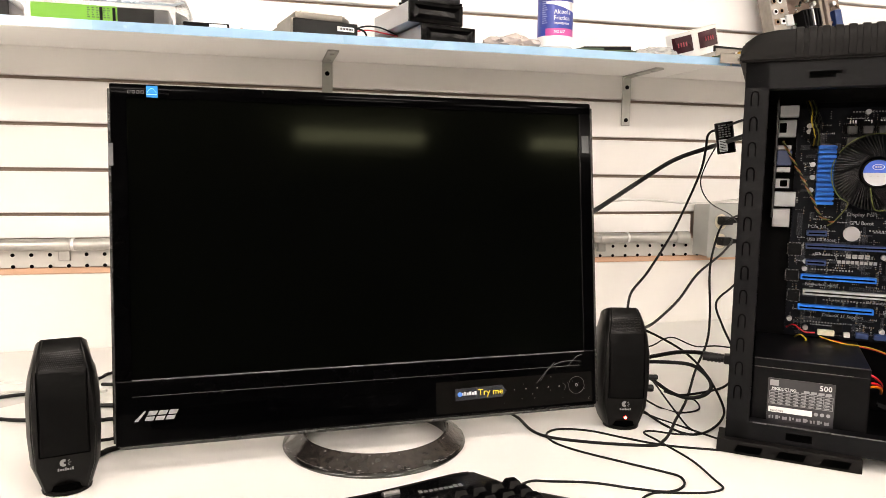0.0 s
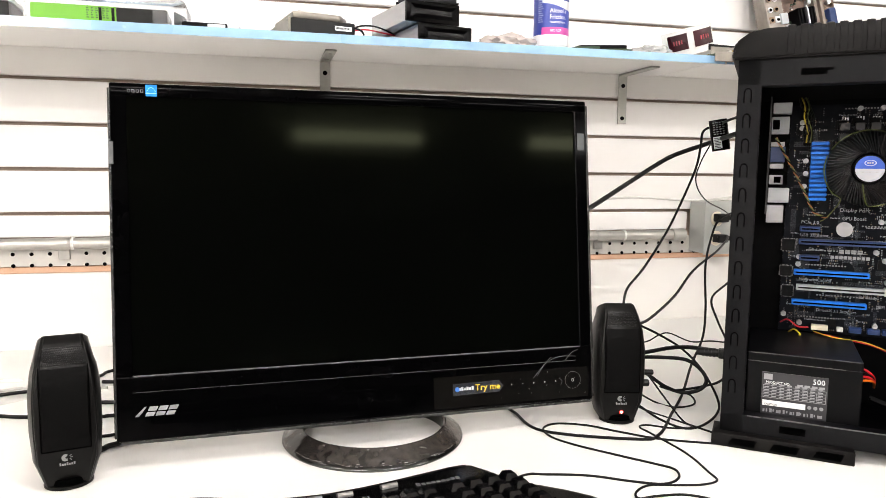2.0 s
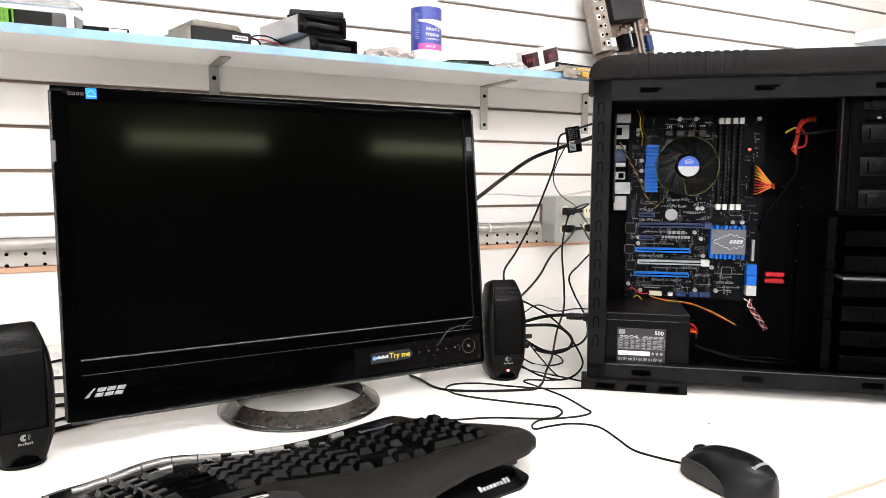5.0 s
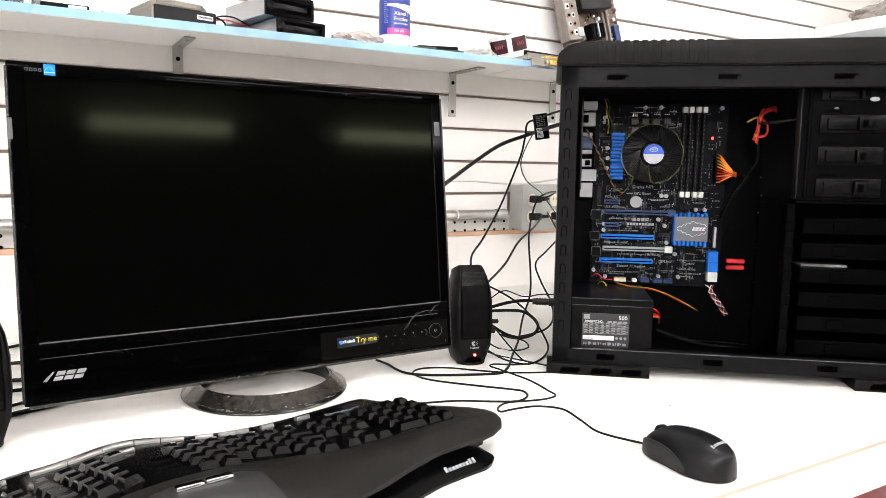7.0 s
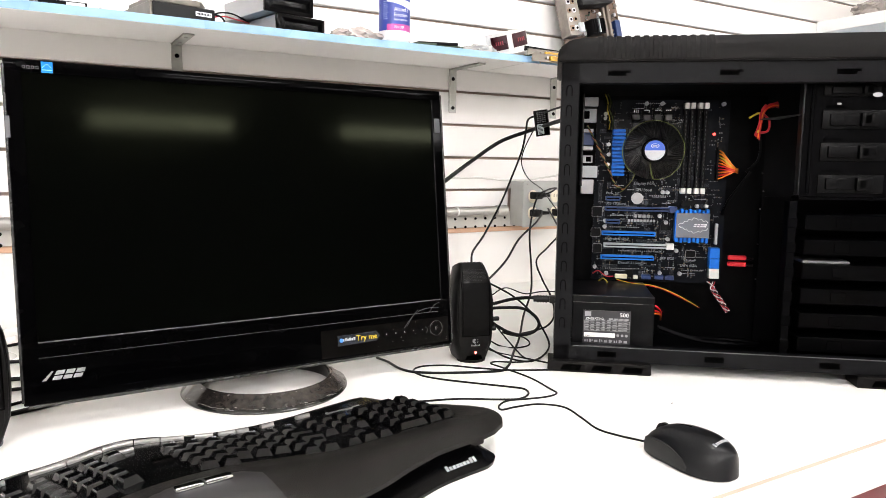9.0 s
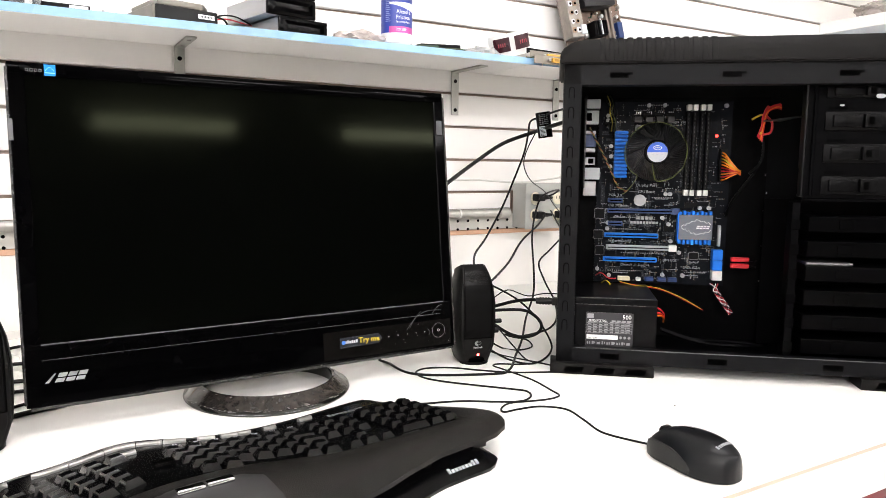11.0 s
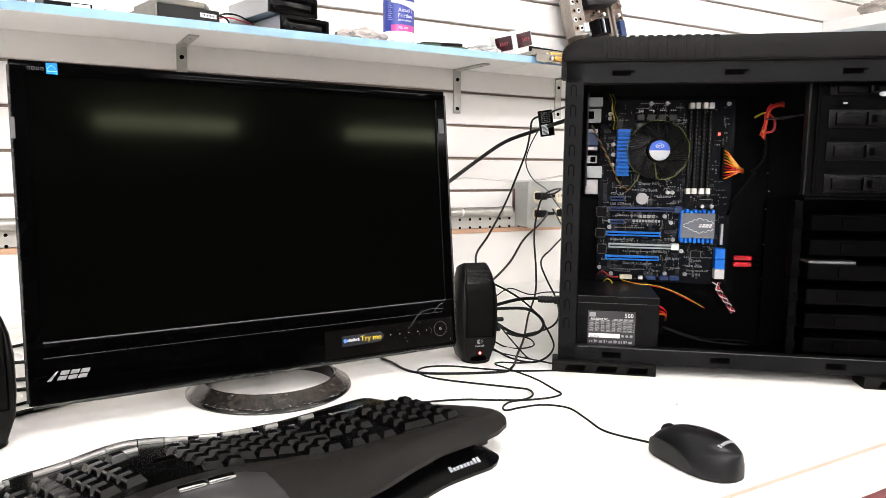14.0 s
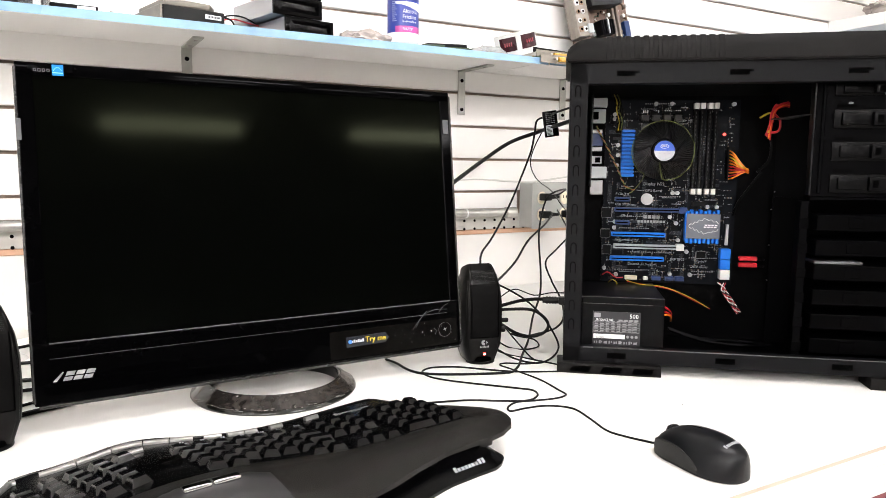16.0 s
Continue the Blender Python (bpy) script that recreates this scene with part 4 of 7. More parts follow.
def tower():
    t = thing("computer_tower", TOWER, "open black tower computer case without its side panel", "computer")
    # foot rails with slanted slots
    for a, c in ((-0.008, 0.136), (0.405, 0.508)):
        b = prism([(a, -0.010), (c, -0.010), (c, 0.03), (a, 0.03)], 0.0, 0.016, 0.002)
        f = part("foot_rail", b, case_plastic, t, "black slotted plastic foot rail")
        for k in range(3):
            x = a + 0.018 + 0.043 * k
            if x + 0.03 < c:
                part("foot_slot", prism([(x, 0.0035), (x + 0.027, 0.0035), (x + 0.030, 0.0115), (x + 0.004, 0.0115)], 0, 0.0006, m=on_face(0, -0.0101, 0)), hole_dark, t, smooth=False)
    part("foot_rail", box(0.0, L, D - 0.03, D, 0.0, 0.016, 0.002), case_plastic, t)
    # lower sill, rear post, upper rail
    b = box(0.0, L, 0.0, 0.0016, 0.015, 0.0365, 0.0006, 1)
    box(0.0, L, 0.0, 0.018, 0.0345, 0.0368, 0.0006, 1, into=b)
    part("sill", b, case_steel, t, "lower steel sill")
    # thin pale strip painted as the highlight along the sill's rolled edge
    part("sill_edge", box(0.028, L, -0.0004, 0.0008, 0.0362, 0.0374, 0, 1), mat("edge_highlight", (0.10, 0.10, 0.105), 0.3, 0.7, var=0.3, scale=30), t, "rolled edge with its highlight painted on", smooth=False)
    for x in (0.075, 0.222, 0.372):
        part("sill_notch", box(x - 0.013, x + 0.013, -0.0005, 0.0004, 0.022, 0.030), hole_dark, t, smooth=False)
    b = box(0.0, 0.0235, 0.0, 0.0016, 0.015, 0.434, 0.0006, 1)
    box(0.0225, 0.0242, 0.0, 0.02, 0.036, 0.408, 0.0005, 1, into=b)
    part("rear_post", b, case_steel, t, "slotted rear post")
    for k in range(13):
        z = 0.062 + k * 0.0272
        pts = [(0.007, z), (0.007, z + 0.011), (0.009, z + 0.0145), (0.012, z + 0.0145), (0.014, z + 0.011), (0.014, z)]
        part("post_slot", sweep([(x, -0.0002, zz) for x, zz in pts], 0.0007, 5, 2), hole_dark, t)
    b = box(0.0, L, 0.0, 0.0016, 0.4065, 0.4345, 0.0006, 1)
    box(0.024, L, 0.0, 0.02, 0.4055, 0.4075, 0.0005, 1, into=b)
    part("upper_rail", b, case_steel, t, "upper steel rail")
    for x in (0.075, 0.221, 0.366):
        b = box(x - 0.0135, x + 0.011, -0.0005, 0.0004, 0.4155, 0.4225)
        box(x + 0.010, x + 0.0165, -0.0005, 0.0004, 0.4195, 0.4225, into=b)
        part("rail_slot", b, hole_dark, t, smooth=False)
    part("rail_screw", lathe([(0.0032, 0), (0.0032, 0.0004), (0.0024, 0.0004), (0.0024, 0)], 16, on_face(0.0145, -0.0001, 0.4165), closed=True), case_plastic, t)
    # skin: rear, bottom, far side tray, top, front
    part("rear_panel", box(0.0, 0.0015, 0.0018, D, 0.015, 0.434), case_steel, t, smooth=False)
    part("bottom_panel", box(0.0017, L, 0.002, D - 0.002, 0.0165, 0.018), case_dark, t, smooth=False)
    part("board_tray", box(0.0017, 0.318, 0.172, 0.1735, 0.019, 0.405), case_dark, t, "black board tray", smooth=False)
    part("far_panel", box(0.0, L, D - 0.0015, D, 0.0165, 0.434), case_steel, t, smooth=False)
    part("roof_panel", box(0.0017, L, 0.002, D - 0.002, 0.431, 0.433), case_dark, t, smooth=False)
    part("front_panel", box(L, L + 0.04, -0.004, D + 0.003, 0.01, 0.44, 0.012, 3), case_plastic, t, "black front panel")
    # moulded top cover with ribs
    b = bmesh.new()
    rows = []
    prof = ((-0.0065, 0.434), (-0.0075, 0.444), (-0.004, 0.4545), (0.010, 0.4645), (0.028, 0.4675), (L + 0.03, 0.4695), (L + 0.03, 0.434))
    for y in (-0.006, -0.0045, 0.002, D - 0.002, D + 0.0045, D + 0.006):
        k = 1 if -0.001 < y < D else (0.7 if -0.005 < y < D + 0.005 else 0.45)
        rows.append([b.verts.new((x if z < 0.46 else x, y, 0.434 + (z - 0.434) * k)) for x, z in prof])
    for a, c in zip(rows, rows[1:]):
        for k in range(len(prof)):
            b.faces.new((a[k], a[(k + 1) % len(prof)], c[(k + 1) % len(prof)], c[k]))
    b.faces.new(rows[0])
    b.faces.new(rows[-1][::-1])
    bmesh.ops.recalc_face_normals(b, faces=b.faces[:])
    bmesh.ops.bevel(b, geom=[e for e in b.edges if e.calc_face_angle(0) > 0.4], offset=0.0022, segments=2, affect="EDGES")
    part("top_cover", b, case_plastic, t, "charcoal moulded top cover")
    part("cover_lip", box(0.0, L, -0.0035, 0.001, 0.4345, 0.4405, 0.0008, 1), case_plastic, t)
    # low soft ridges that follow the cover's shoulder
    path = ((-0.0066, 0.4375), (-0.0066, 0.4492), (-0.0051, 0.4578), (0.0005, 0.4672), (0.004, 0.4692), (0.12, 0.4696))
    for k in range(13):
        x = 0.046 + k * 0.0121
        b = bmesh.new()
        cols = []
        for dx, off in ((0.0, -0.0018), (0.0007, 0.0), (0.0042, 0.0003), (0.0077, 0.0), (0.0084, -0.0018)):
            cols.append([b.verts.new((x + dx, y - off * (1 if z < 0.462 else 0.2), z + off * (1 if z > 0.455 else 0.2))) for y, z in path])
        for p, q in zip(cols, cols[1:]):
            for j in range(len(path) - 1):
                b.faces.new((p[j], q[j], q[j + 1], p[j + 1]))
        part("cover_rib", b, case_plastic, t)
    return t


def power_supply():
    p = thing("power_supply", TOWER @ Matrix.Translation((0.025, 0.022, 0.0185)), "black power supply unit with a printed specification label", "power supply")
    w, h = 0.1165, 0.0880
    part("housing", box(0, w, 0, 0.142, 0, h, 0.0012, 1), mat("psu_paint", (0.0024, 0.0024, 0.0028), 0.36, 0.0, spec=0.08, var=0.08, scale=60), p)
    part("seam", box(0.001, w - 0.001, -0.0005, 0.0004, h - 0.0105, h - 0.0097), mat("psu_lip", (0.05, 0.05, 0.052), 0.3, 0.3, var=0.3), p, "bright folded lip", smooth=False)
    part("top_lip", box(0.001, w - 0.001, -0.0004, 0.0008, h - 0.0006, h + 0.0003), bpy.data.materials["psu_lip"], p, smooth=False)
    x0, x1, z0, z1 = 0.0165, 0.0838, 0.017, 0.0665
    part("label", box(x0, x1, -0.0006, 0, z0, z1), label_dark, p, "dark specification label", smooth=False)
    lb = p.children[-1]
    letters("500", 0.0085, white_print, lb, on_face(0.0745, -0.0008, 0.0605), "label_number", "", 0.0120)
    letters("PRODUCT NO.", 0.0042, white_print, lb, on_face(0.0335, -0.0008, 0.0545), "label_words", "", 0.025)
    b = bmesh.new()
    for k in range(4):
        box(0.053 + k * 0.0073, 0.0588 + k * 0.0073, -0.0009, -0.0006, 0.053, 0.0556, into=b)
    box(0.0185, 0.0275, -0.0009, -0.0006, 0.0578, 0.0645, into=b)
    for r in range(5):
        z = 0.0365 + r * 0.0036
        box(0.0182, 0.0818, -0.0009, -0.0006, z, z + 0.0004, into=b)
        for k in range(8):
            box(0.0195 + k * 0.0078, 0.0245 + k * 0.0078, -0.0009, -0.0006, z + 0.0011, z + 0.0023, into=b)
    for k in range(8):
        box(0.0182 + k * 0.0091, 0.0186 + k * 0.0091, -0.0009, -0.0006, 0.0365, 0.0513, into=b)
    for k in range(9):
        cx = 0.019 + k * 0.007
        box(cx, cx + 0.0020 + 0.0008 * (k % 3), -0.0009, -0.0006, 0.0195, 0.0228 + 0.0010 * (k % 2), into=b)
        box(cx + 0.0034, cx + 0.0048, -0.0009, -0.0006, 0.0195 + 0.0012 * (k % 2), 0.0232, into=b)
    for k in range(3):
        cyl(0.0021, 0.0, 0.0003, seg=14, m=on_face(0.0665 + k * 0.006, -0.0006, 0.0305), into=b)
    part("label_print", b, mat("label_print_grey", (0.26, 0.26, 0.27), 0.5, var=0.1), lb, "rows of small pale print", smooth=False)
    part("label_box", box(0.0182, 0.0625, -0.0009, -0.0005, 0.0272, 0.0335), paper, lb, "white blank field", smooth=False)
    letters("CAUTION", 0.0032, label_dark, lb, on_face(0.0268, -0.001, 0.0288), "label_warning", "", 0.013)


def mainboard():
    y = 0.163
    m = thing("motherboard", TOWER @ Matrix.Translation((0.058, y, 0.108)), "black motherboard with blue slots and heatsinks, powered on", "motherboard")
    W, Hh = 0.203, 0.290

    # board coordinates: x to the front, z up, -y towards the open side
    def blk(name, x0, x1, z0, z1, d, material, label="", bev=0.0006, y0=0.0):
        return part(name, box(x0 - 0.058, x1 - 0.058, -d - y0, -y0, z0 - 0.108, z1 - 0.108, bev, 1), material, m, label, smooth=False)

    part("board", box(0, W, 0.0, 0.0016, 0, Hh), pcb, m, "dark circuit board", smooth=False)
    # rear connectors
    port_metal = mat("port_metal", (0.30, 0.30, 0.31), 0.35, 0.8, var=0.15, scale=60)
    blk("port", 0.037, 0.0585, 0.3865, 0.4005, 0.02, grey_plastic, "pale port block")
    blk("port", 0.0365, 0.0565, 0.362, 0.383, 0.02, grey_plastic, "metal port block")
    blk("port_opening", 0.0375, 0.0455, 0.367, 0.379, 0.0008, hole_dark, y0=0.02)
    blk("port", 0.0365, 0.0525, 0.346, 0.3515, 0.02, port_metal, "metal port block")
    blk("port", 0.0365, 0.0535, 0.326, 0.3455, 0.018, blue_dark, "navy video port")
    blk("port", 0.0365, 0.0525, 0.318, 0.3245, 0.02, port_metal, "metal port block")
    blk("port", 0.0365, 0.0525, 0.298, 0.310, 0.02, port_metal, "metal port block")
    blk("port_opening", 0.042, 0.050, 0.300, 0.308, 0.0008, hole_dark, y0=0.02)
    blk("port", 0.0365, 0.0605, 0.275, 0.2935, 0.022, grey_plastic, "metal port block")
    blk("port", 0.0355, 0.0555, 0.249, 0.272, 0.02, port_metal, "metal port block")
    blk("port_bracket", 0.0336, 0.0360, 0.262, 0.404, 0.062, mat("bracket_satin", (0.030, 0.030, 0.033), 0.35, spec=0.3, var=0.1), "steel bracket edge beside the ports", y0=-0.002)
    # finned blue regulator heatsink
    part("heatsink_core", box(0.083 - 0.058, 0.102 - 0.058, -0.008, 0, 0.278 - 0.108, 0.352 - 0.108), blue_metal, m, "blue heatsink", smooth=False)
    for k in range(13):
        z = 0.2785 + k * 0.00572
        blk("heatsink_fin", 0.0825, 0.1025, z, z + 0.0036, 0.020, blue_light, bev=0.0004)
    # round cooler with radial fins
    cx, cz = 0.1435 - 0.058, 0.318 - 0.108
    face = on_face(cx, 0, cz)
    part("cooler_base", cyl(0.03, 0.0, 0.02, seg=32, m=face), chip_black, m)
    fin = None
    fin_black = mat("fin_black", (0.004, 0.004, 0.0045), 0.3, 0.1, var=0.2, spec=0.25)
    for k in range(72):
        spin = face @ Euler((0, 0, 2 * math.pi * k / 72)).to_matrix().to_4x4()
        if fin is None:
            fin = finish("cooler_fin", box(0.0165, 0.0435, -0.00045, 0.00045, 0.012, 0.041, m=Euler((radians(14), 0, 0)).to_matrix().to_4x4()), fin_black, False)
        ob = new("cooler_fin", fin)
        ob.parent = m
        ob.matrix_local = spin
    for k in range(7):
        b = box(0.012, 0.036, -0.006, 0.006, 0.042, 0.0432, 0.0004, 1, face @ Euler((0, 0, 2 * math.pi * k / 7)).to_matrix().to_4x4() @ Euler((radians(28), 0, 0)).to_matrix().to_4x4())
        part("fan_blade", b, chip_black, m, "black fan blade")
    hub = part("fan_hub", cyl(0.0165, 0.038, 0.050, seg=36, m=face, bev=0.001), chip_black, m)
    half = [(0.0152 * math.cos(radians(a)), 0.0152 * math.sin(radians(a))) for a in range(0, 181, 12)]
    part("hub_label", prism(half, 0.0502, 0.0506, m=face), mat("label_royal_blue", (0.02, 0.10, 0.55), 0.4, var=0.03), hub, "blue half of the round fan label", smooth=False)
    part("hub_label", prism([(-x, -z) for x, z in half], 0.0502, 0.0506, m=face), mat("label_silver", (0.50, 0.52, 0.55), 0.4, var=0.03), hub, "silver half of the round fan label", smooth=False)
    part("hub_mark", lathe([(0.0062, 0), (0.0062, 0.0003), (0.0054, 0.0003), (0.0054, 0)], 24, face @ Matrix.Translation((0, 0.0068, 0.0507)) @ Matrix.Diagonal((1, 0.55, 1, 1)), closed=True), white_print, hub, "white oval mark")
    b = bmesh.new()
    for k in range(5):
        box(-0.0085 + 0.0036 * k, -0.0058 + 0.0036 * k, -0.0045, -0.0033 - 0.001 * (k % 2), 0.0507, 0.0510, m=face, into=b)
    for k in range(3):
        box(-0.0035 + 0.0024 * k, -0.0018 + 0.0024 * k, 0.0058, 0.0082, 0.0507, 0.0510, m=face, into=b)
    part("hub_print", b, grey_plastic, hub, smooth=False)
    wire = [face @ Vector((0.046 * math.cos(radians(a)), 0.046 * math.sin(radians(a)), 0.036 + 0.004 * math.sin(a))) for a in range(150, -75, -15)]
    part("fan_wire", sweep(wire + [face @ Vector((0.002, -0.044, 0.042)), face @ Vector((-0.004, -0.030, 0.046)), face @ Vector((-0.006, -0.017, 0.047))], 0.0007, 6, 4), yellow_green, m, "olive twisted fan wire round the cooler")
    part("fan_wire", sweep([face @ Vector((0.0465 * math.cos(radians(a)), 0.0465 * math.sin(radians(a)), 0.034)) for a in range(160, 250, 15)] + [face @ Vector((-0.038, -0.06, 0.01)), face @ Vector((-0.045, -0.066, 0.004))], 0.0008, 6, 4), yellow_green, m)
    for k in range(5):
        x = 0.0145 + k * 0.0022
        bow = (0.0035, -0.0025, 0.0030, -0.0035, 0.0015)[k]
        part("power_wire", sweep([(x + 0.002, -0.012, 0.243), (x + 0.001 - bow * 0.4, -0.028, 0.256), (x + bow, -0.030, 0.272), (x - 0.003 - bow * 0.3, -0.026, 0.286), (x - 0.006, -0.012, 0.298)], 0.0009, 6, 5), (cable_black, yellow, cable_black, yellow_green, cable_black)[k], m, "yellow and black power wire")
    run = [(-0.016, -0.030, 0.248), (-0.004, -0.030, 0.226), (0.010, -0.028, 0.200), (0.021, -0.026, 0.178), (0.032, -0.018, 0.156), (0.047, -0.010, 0.149)]
    brown = mat("brown_wire", (0.30, 0.10, 0.03), 0.5, var=0.3, scale=200)
    for k, mt in enumerate((brown, cable_black, yellow_green)):
        part("fan_wire", sweep(twist(run, 0.0010, 0.014, k * 2.09), 0.0008, 5, 1), mt, m, "brown, black and olive twisted wire")
    # memory sockets
    for k in range(4):
        x = 0.1915 + k * 0.0092 + (0.002 if k > 1 else 0)
        blk("memory_socket", x, x + 0.0056, 0.256, 0.3875, 0.009, chip_black, "black memory socket")
        for q in range(18):
            blk("socket_pin", x + 0.0023, x + 0.0031, 0.262 + q * 0.0067, 0.2655 + q * 0.0067, 0.0003, mat("pin_dim", (0.05, 0.05, 0.052), 0.4, 0.4, var=0.2) if not bpy.data.materials.get("pin_dim") else bpy.data.materials["pin_dim"], y0=0.009, bev=0)
        blk("socket_latch", x - 0.0006, x + 0.0062, 0.3835, 0.3925, 0.014, white_plastic, "white socket latch")
        blk("socket_latch", x - 0.0006, x + 0.0062, 0.2515, 0.2605, 0.014, white_plastic, "white socket latch")
    # chipset cap with blue toothed edges
    blk("chipset_heatsink", 0.186, 0.2370, 0.182, 0.2215, 0.015, heatsink_grey, "grey chipset heatsink cap")
    blk("chipset_side", 0.1845, 0.1875, 0.178, 0.2245, 0.0145, blue_light, "blue heatsink edge")
    for k in range(8):
        x = 0.186 + k * 0.0065
        blk("chipset_tooth", x, x + 0.0045, 0.2205, 0.2255 + 0.002 * (k % 2), 0.014, blue_light, "blue heatsink tooth")
        blk("chipset_tooth", x, x + 0.0045, 0.175 - 0.001 * (k % 2), 0.1825, 0.014, blue_light, "blue heatsink tooth")
    zig = [(0.190, 0.1985), (0.194, 0.2012), (0.197, 0.2000), (0.200, 0.2042), (0.204, 0.2030), (0.207, 0.2072), (0.212, 0.2060), (0.215, 0.2098), (0.220, 0.2085), (0.223, 0.2062), (0.228, 0.2080), (0.231, 0.2042), (0.236, 0.2055), (0.2395, 0.2015)]
    for s in (1, -1):
        part("cap_print", sweep([(0.187 + (x - 0.187) * 0.9 - 0.058, -0.0153, 0.2020 + s * (z - 0.1975) - 0.108) for x, z in zig], 0.0005, 4, 1), white_print, m, "white zigzag print")
    b = bmesh.new()
    for k in range(4):
        for lo, hi in ((0.1995, 0.2017), (0.2025, 0.2047)):
            box(0.2125 + 0.0050 * k + 0.4 * (lo - 0.1995) - 0.058, 0.2165 + 0.0050 * k + 0.4 * (lo - 0.1995) - 0.058, -0.0156, -0.015, lo - 0.108, hi - 0.108, into=b)
    part("cap_mark", b, white_print, m, "white maker's mark", smooth=False)
    # expansion slots
    def slot(x0, x1, z, material, label, h=0.0068, clip=None):
        x0, x1 = x0 - 0.003, x1 - 0.003
        blk("expansion_slot", x0, x1, z - h / 2, z + h / 2, 0.011, material, label)
        blk("slot_groove", x0 + 0.002, x1 - 0.002, z - 0.0009, z + 0.0009, 0.0004, hole_dark if material is not grey_plastic else chip_black, y0=0.011)
        if clip:
            blk("slot_clip", x1 - 0.002, x1 + 0.010, z - 0.0045, z + 0.0055, 0.013, clip, "slot latch")

    slot(0.079, 0.102, 0.242, blue_dark, "short navy slot")
    slot(0.0785, 0.180, 0.2255, blue_dark, "long navy graphics slot", clip=blue_dark)
    slot(0.080, 0.103, 0.205, blue_dark, "short navy slot")
    slot(0.075, 0.159, 0.186, blue_light, "long sky blue slot")
    slot(0.079, 0.178, 0.1665, grey_plastic, "long pale grey graphics slot", clip=white_plastic)
    slot(0.0745, 0.1585, 0.147, blue_light, "long sky blue slot")
    # drive sockets
    blk("drive_socket", 0.2395, 0.2545, 0.1505, 0.167, 0.016, blue_light, "sky blue drive socket")
    blk("drive_socket", 0.2398, 0.2547, 0.1345, 0.150, 0.016, blue_light, "sky blue drive socket")
    blk("drive_socket", 0.2400, 0.2549, 0.1185, 0.134, 0.016, white_plastic, "white drive socket")
    blk("power_socket", 0.243, 0.253, 0.275, 0.325, 0.012, chip_black, "black main power socket")
    blk("pale_socket", 0.2475, 0.2515, 0.172, 0.205, 0.008, grey_plastic, "pale pin socket")
    for a, c in ((0.138, 0.152), (0.158, 0.172), (0.174, 0.188)):
        blk("pin_header", a, c, 0.1125, 0.1195, 0.009, blue_dark, "blue pin header")
    blk("pin_header", 0.096, 0.115, 0.1125, 0.119, 0.009, ivory, "ivory pin header")
    blk("pin_header", 0.125, 0.132, 0.1125, 0.118, 0.009, white_plastic, "white pin header")
    part("battery", cyl(0.0092, 0, 0.005, seg=28, m=on_face(0.126 - 0.058, 0, 0.2425 - 0.108), bev=0.0006), port_metal, m, "round silver cell")
    part("status_light", cyl(0.0022, 0, 0.0022, seg=12, m=on_face(0.2385 - 0.058, -0.0008, 0.345 - 0.108), bev=0.0005), led_red, m, "lit red status light")
    # small chips, capacitors and specks
    cap_silver = mat("capacitor_can", (0.36, 0.36, 0.37), 0.35, 0.6, var=0.2)
    rng = random.Random(7)
    for x, z, w, h in ((0.070, 0.365, 0.01, 0.008), (0.078, 0.352, 0.009, 0.01), (0.064, 0.220, 0.015, 0.015), (0.063, 0.186, 0.014, 0.013), (0.066, 0.160, 0.013, 0.014), (0.128, 0.358, 0.011, 0.009), (0.143, 0.358, 0.011, 0.009), (0.158, 0.358, 0.011, 0.009), (0.114, 0.372, 0.012, 0.01), (0.132, 0.376, 0.012, 0.01), (0.15, 0.376, 0.012, 0.01), (0.168, 0.376, 0.012, 0.01), (0.213, 0.155, 0.014, 0.010), (0.118, 0.122, 0.012, 0.01), (0.170, 0.200, 0.010, 0.012), (0.205, 0.236, 0.02, 0.008)):
        blk("chip", x - w / 2, x + w / 2, z - h / 2, z + h / 2, 0.0022, chip_black, "black chip", 0.0003)
    for x, z in ((0.078, 0.328), (0.0785, 0.312), (0.0775, 0.296), (0.0715, 0.376), (0.0715, 0.369), (0.134, 0.392), (0.158, 0.392), (0.172, 0.253), (0.165, 0.253), (0.218, 0.232), (0.232, 0.232), (0.077, 0.2055), (0.0765, 0.196), (0.172, 0.205), (0.162, 0.215), (0.166, 0.123), (0.197, 0.123), (0.063, 0.13), (0.082, 0.12), (0.25, 0.391), (0.176, 0.178), (0.19, 0.16)):
        part("capacitor", cyl(0.0031, 0, 0.008, seg=14, m=on_face(x - 0.058, 0, z - 0.108), bev=0.0005), cap_silver, m, "small silver capacitor")
    b = bmesh.new()
    g = bmesh.new()
    tr = bmesh.new()
    tan = bmesh.new()
    for k in range(520):
        x, z = rng.uniform(0.004, W - 0.010), rng.uniform(0.004, Hh - 0.010)
        across, n = rng.random() < 0.5, rng.randint(2, 7)
        w, h = rng.choice(((0.0014, 0.0008), (0.0010, 0.0007), (0.0018, 0.0010)))
        if across:
            w, h = h, w
        for i in range(n):
            px, pz = (x + i * 0.0021, z) if across else (x, z + i * 0.0021)
            if px > W - 0.003 or pz > Hh - 0.003 or (px - cx) ** 2 + (pz - cz) ** 2 < 0.045 ** 2:
                continue
            u = rng.random()
            box(px - w / 2, px + w / 2, -0.0007, 0, pz - h / 2, pz + h / 2, into=b if u < 0.4 else (g if u < 0.8 else tan))
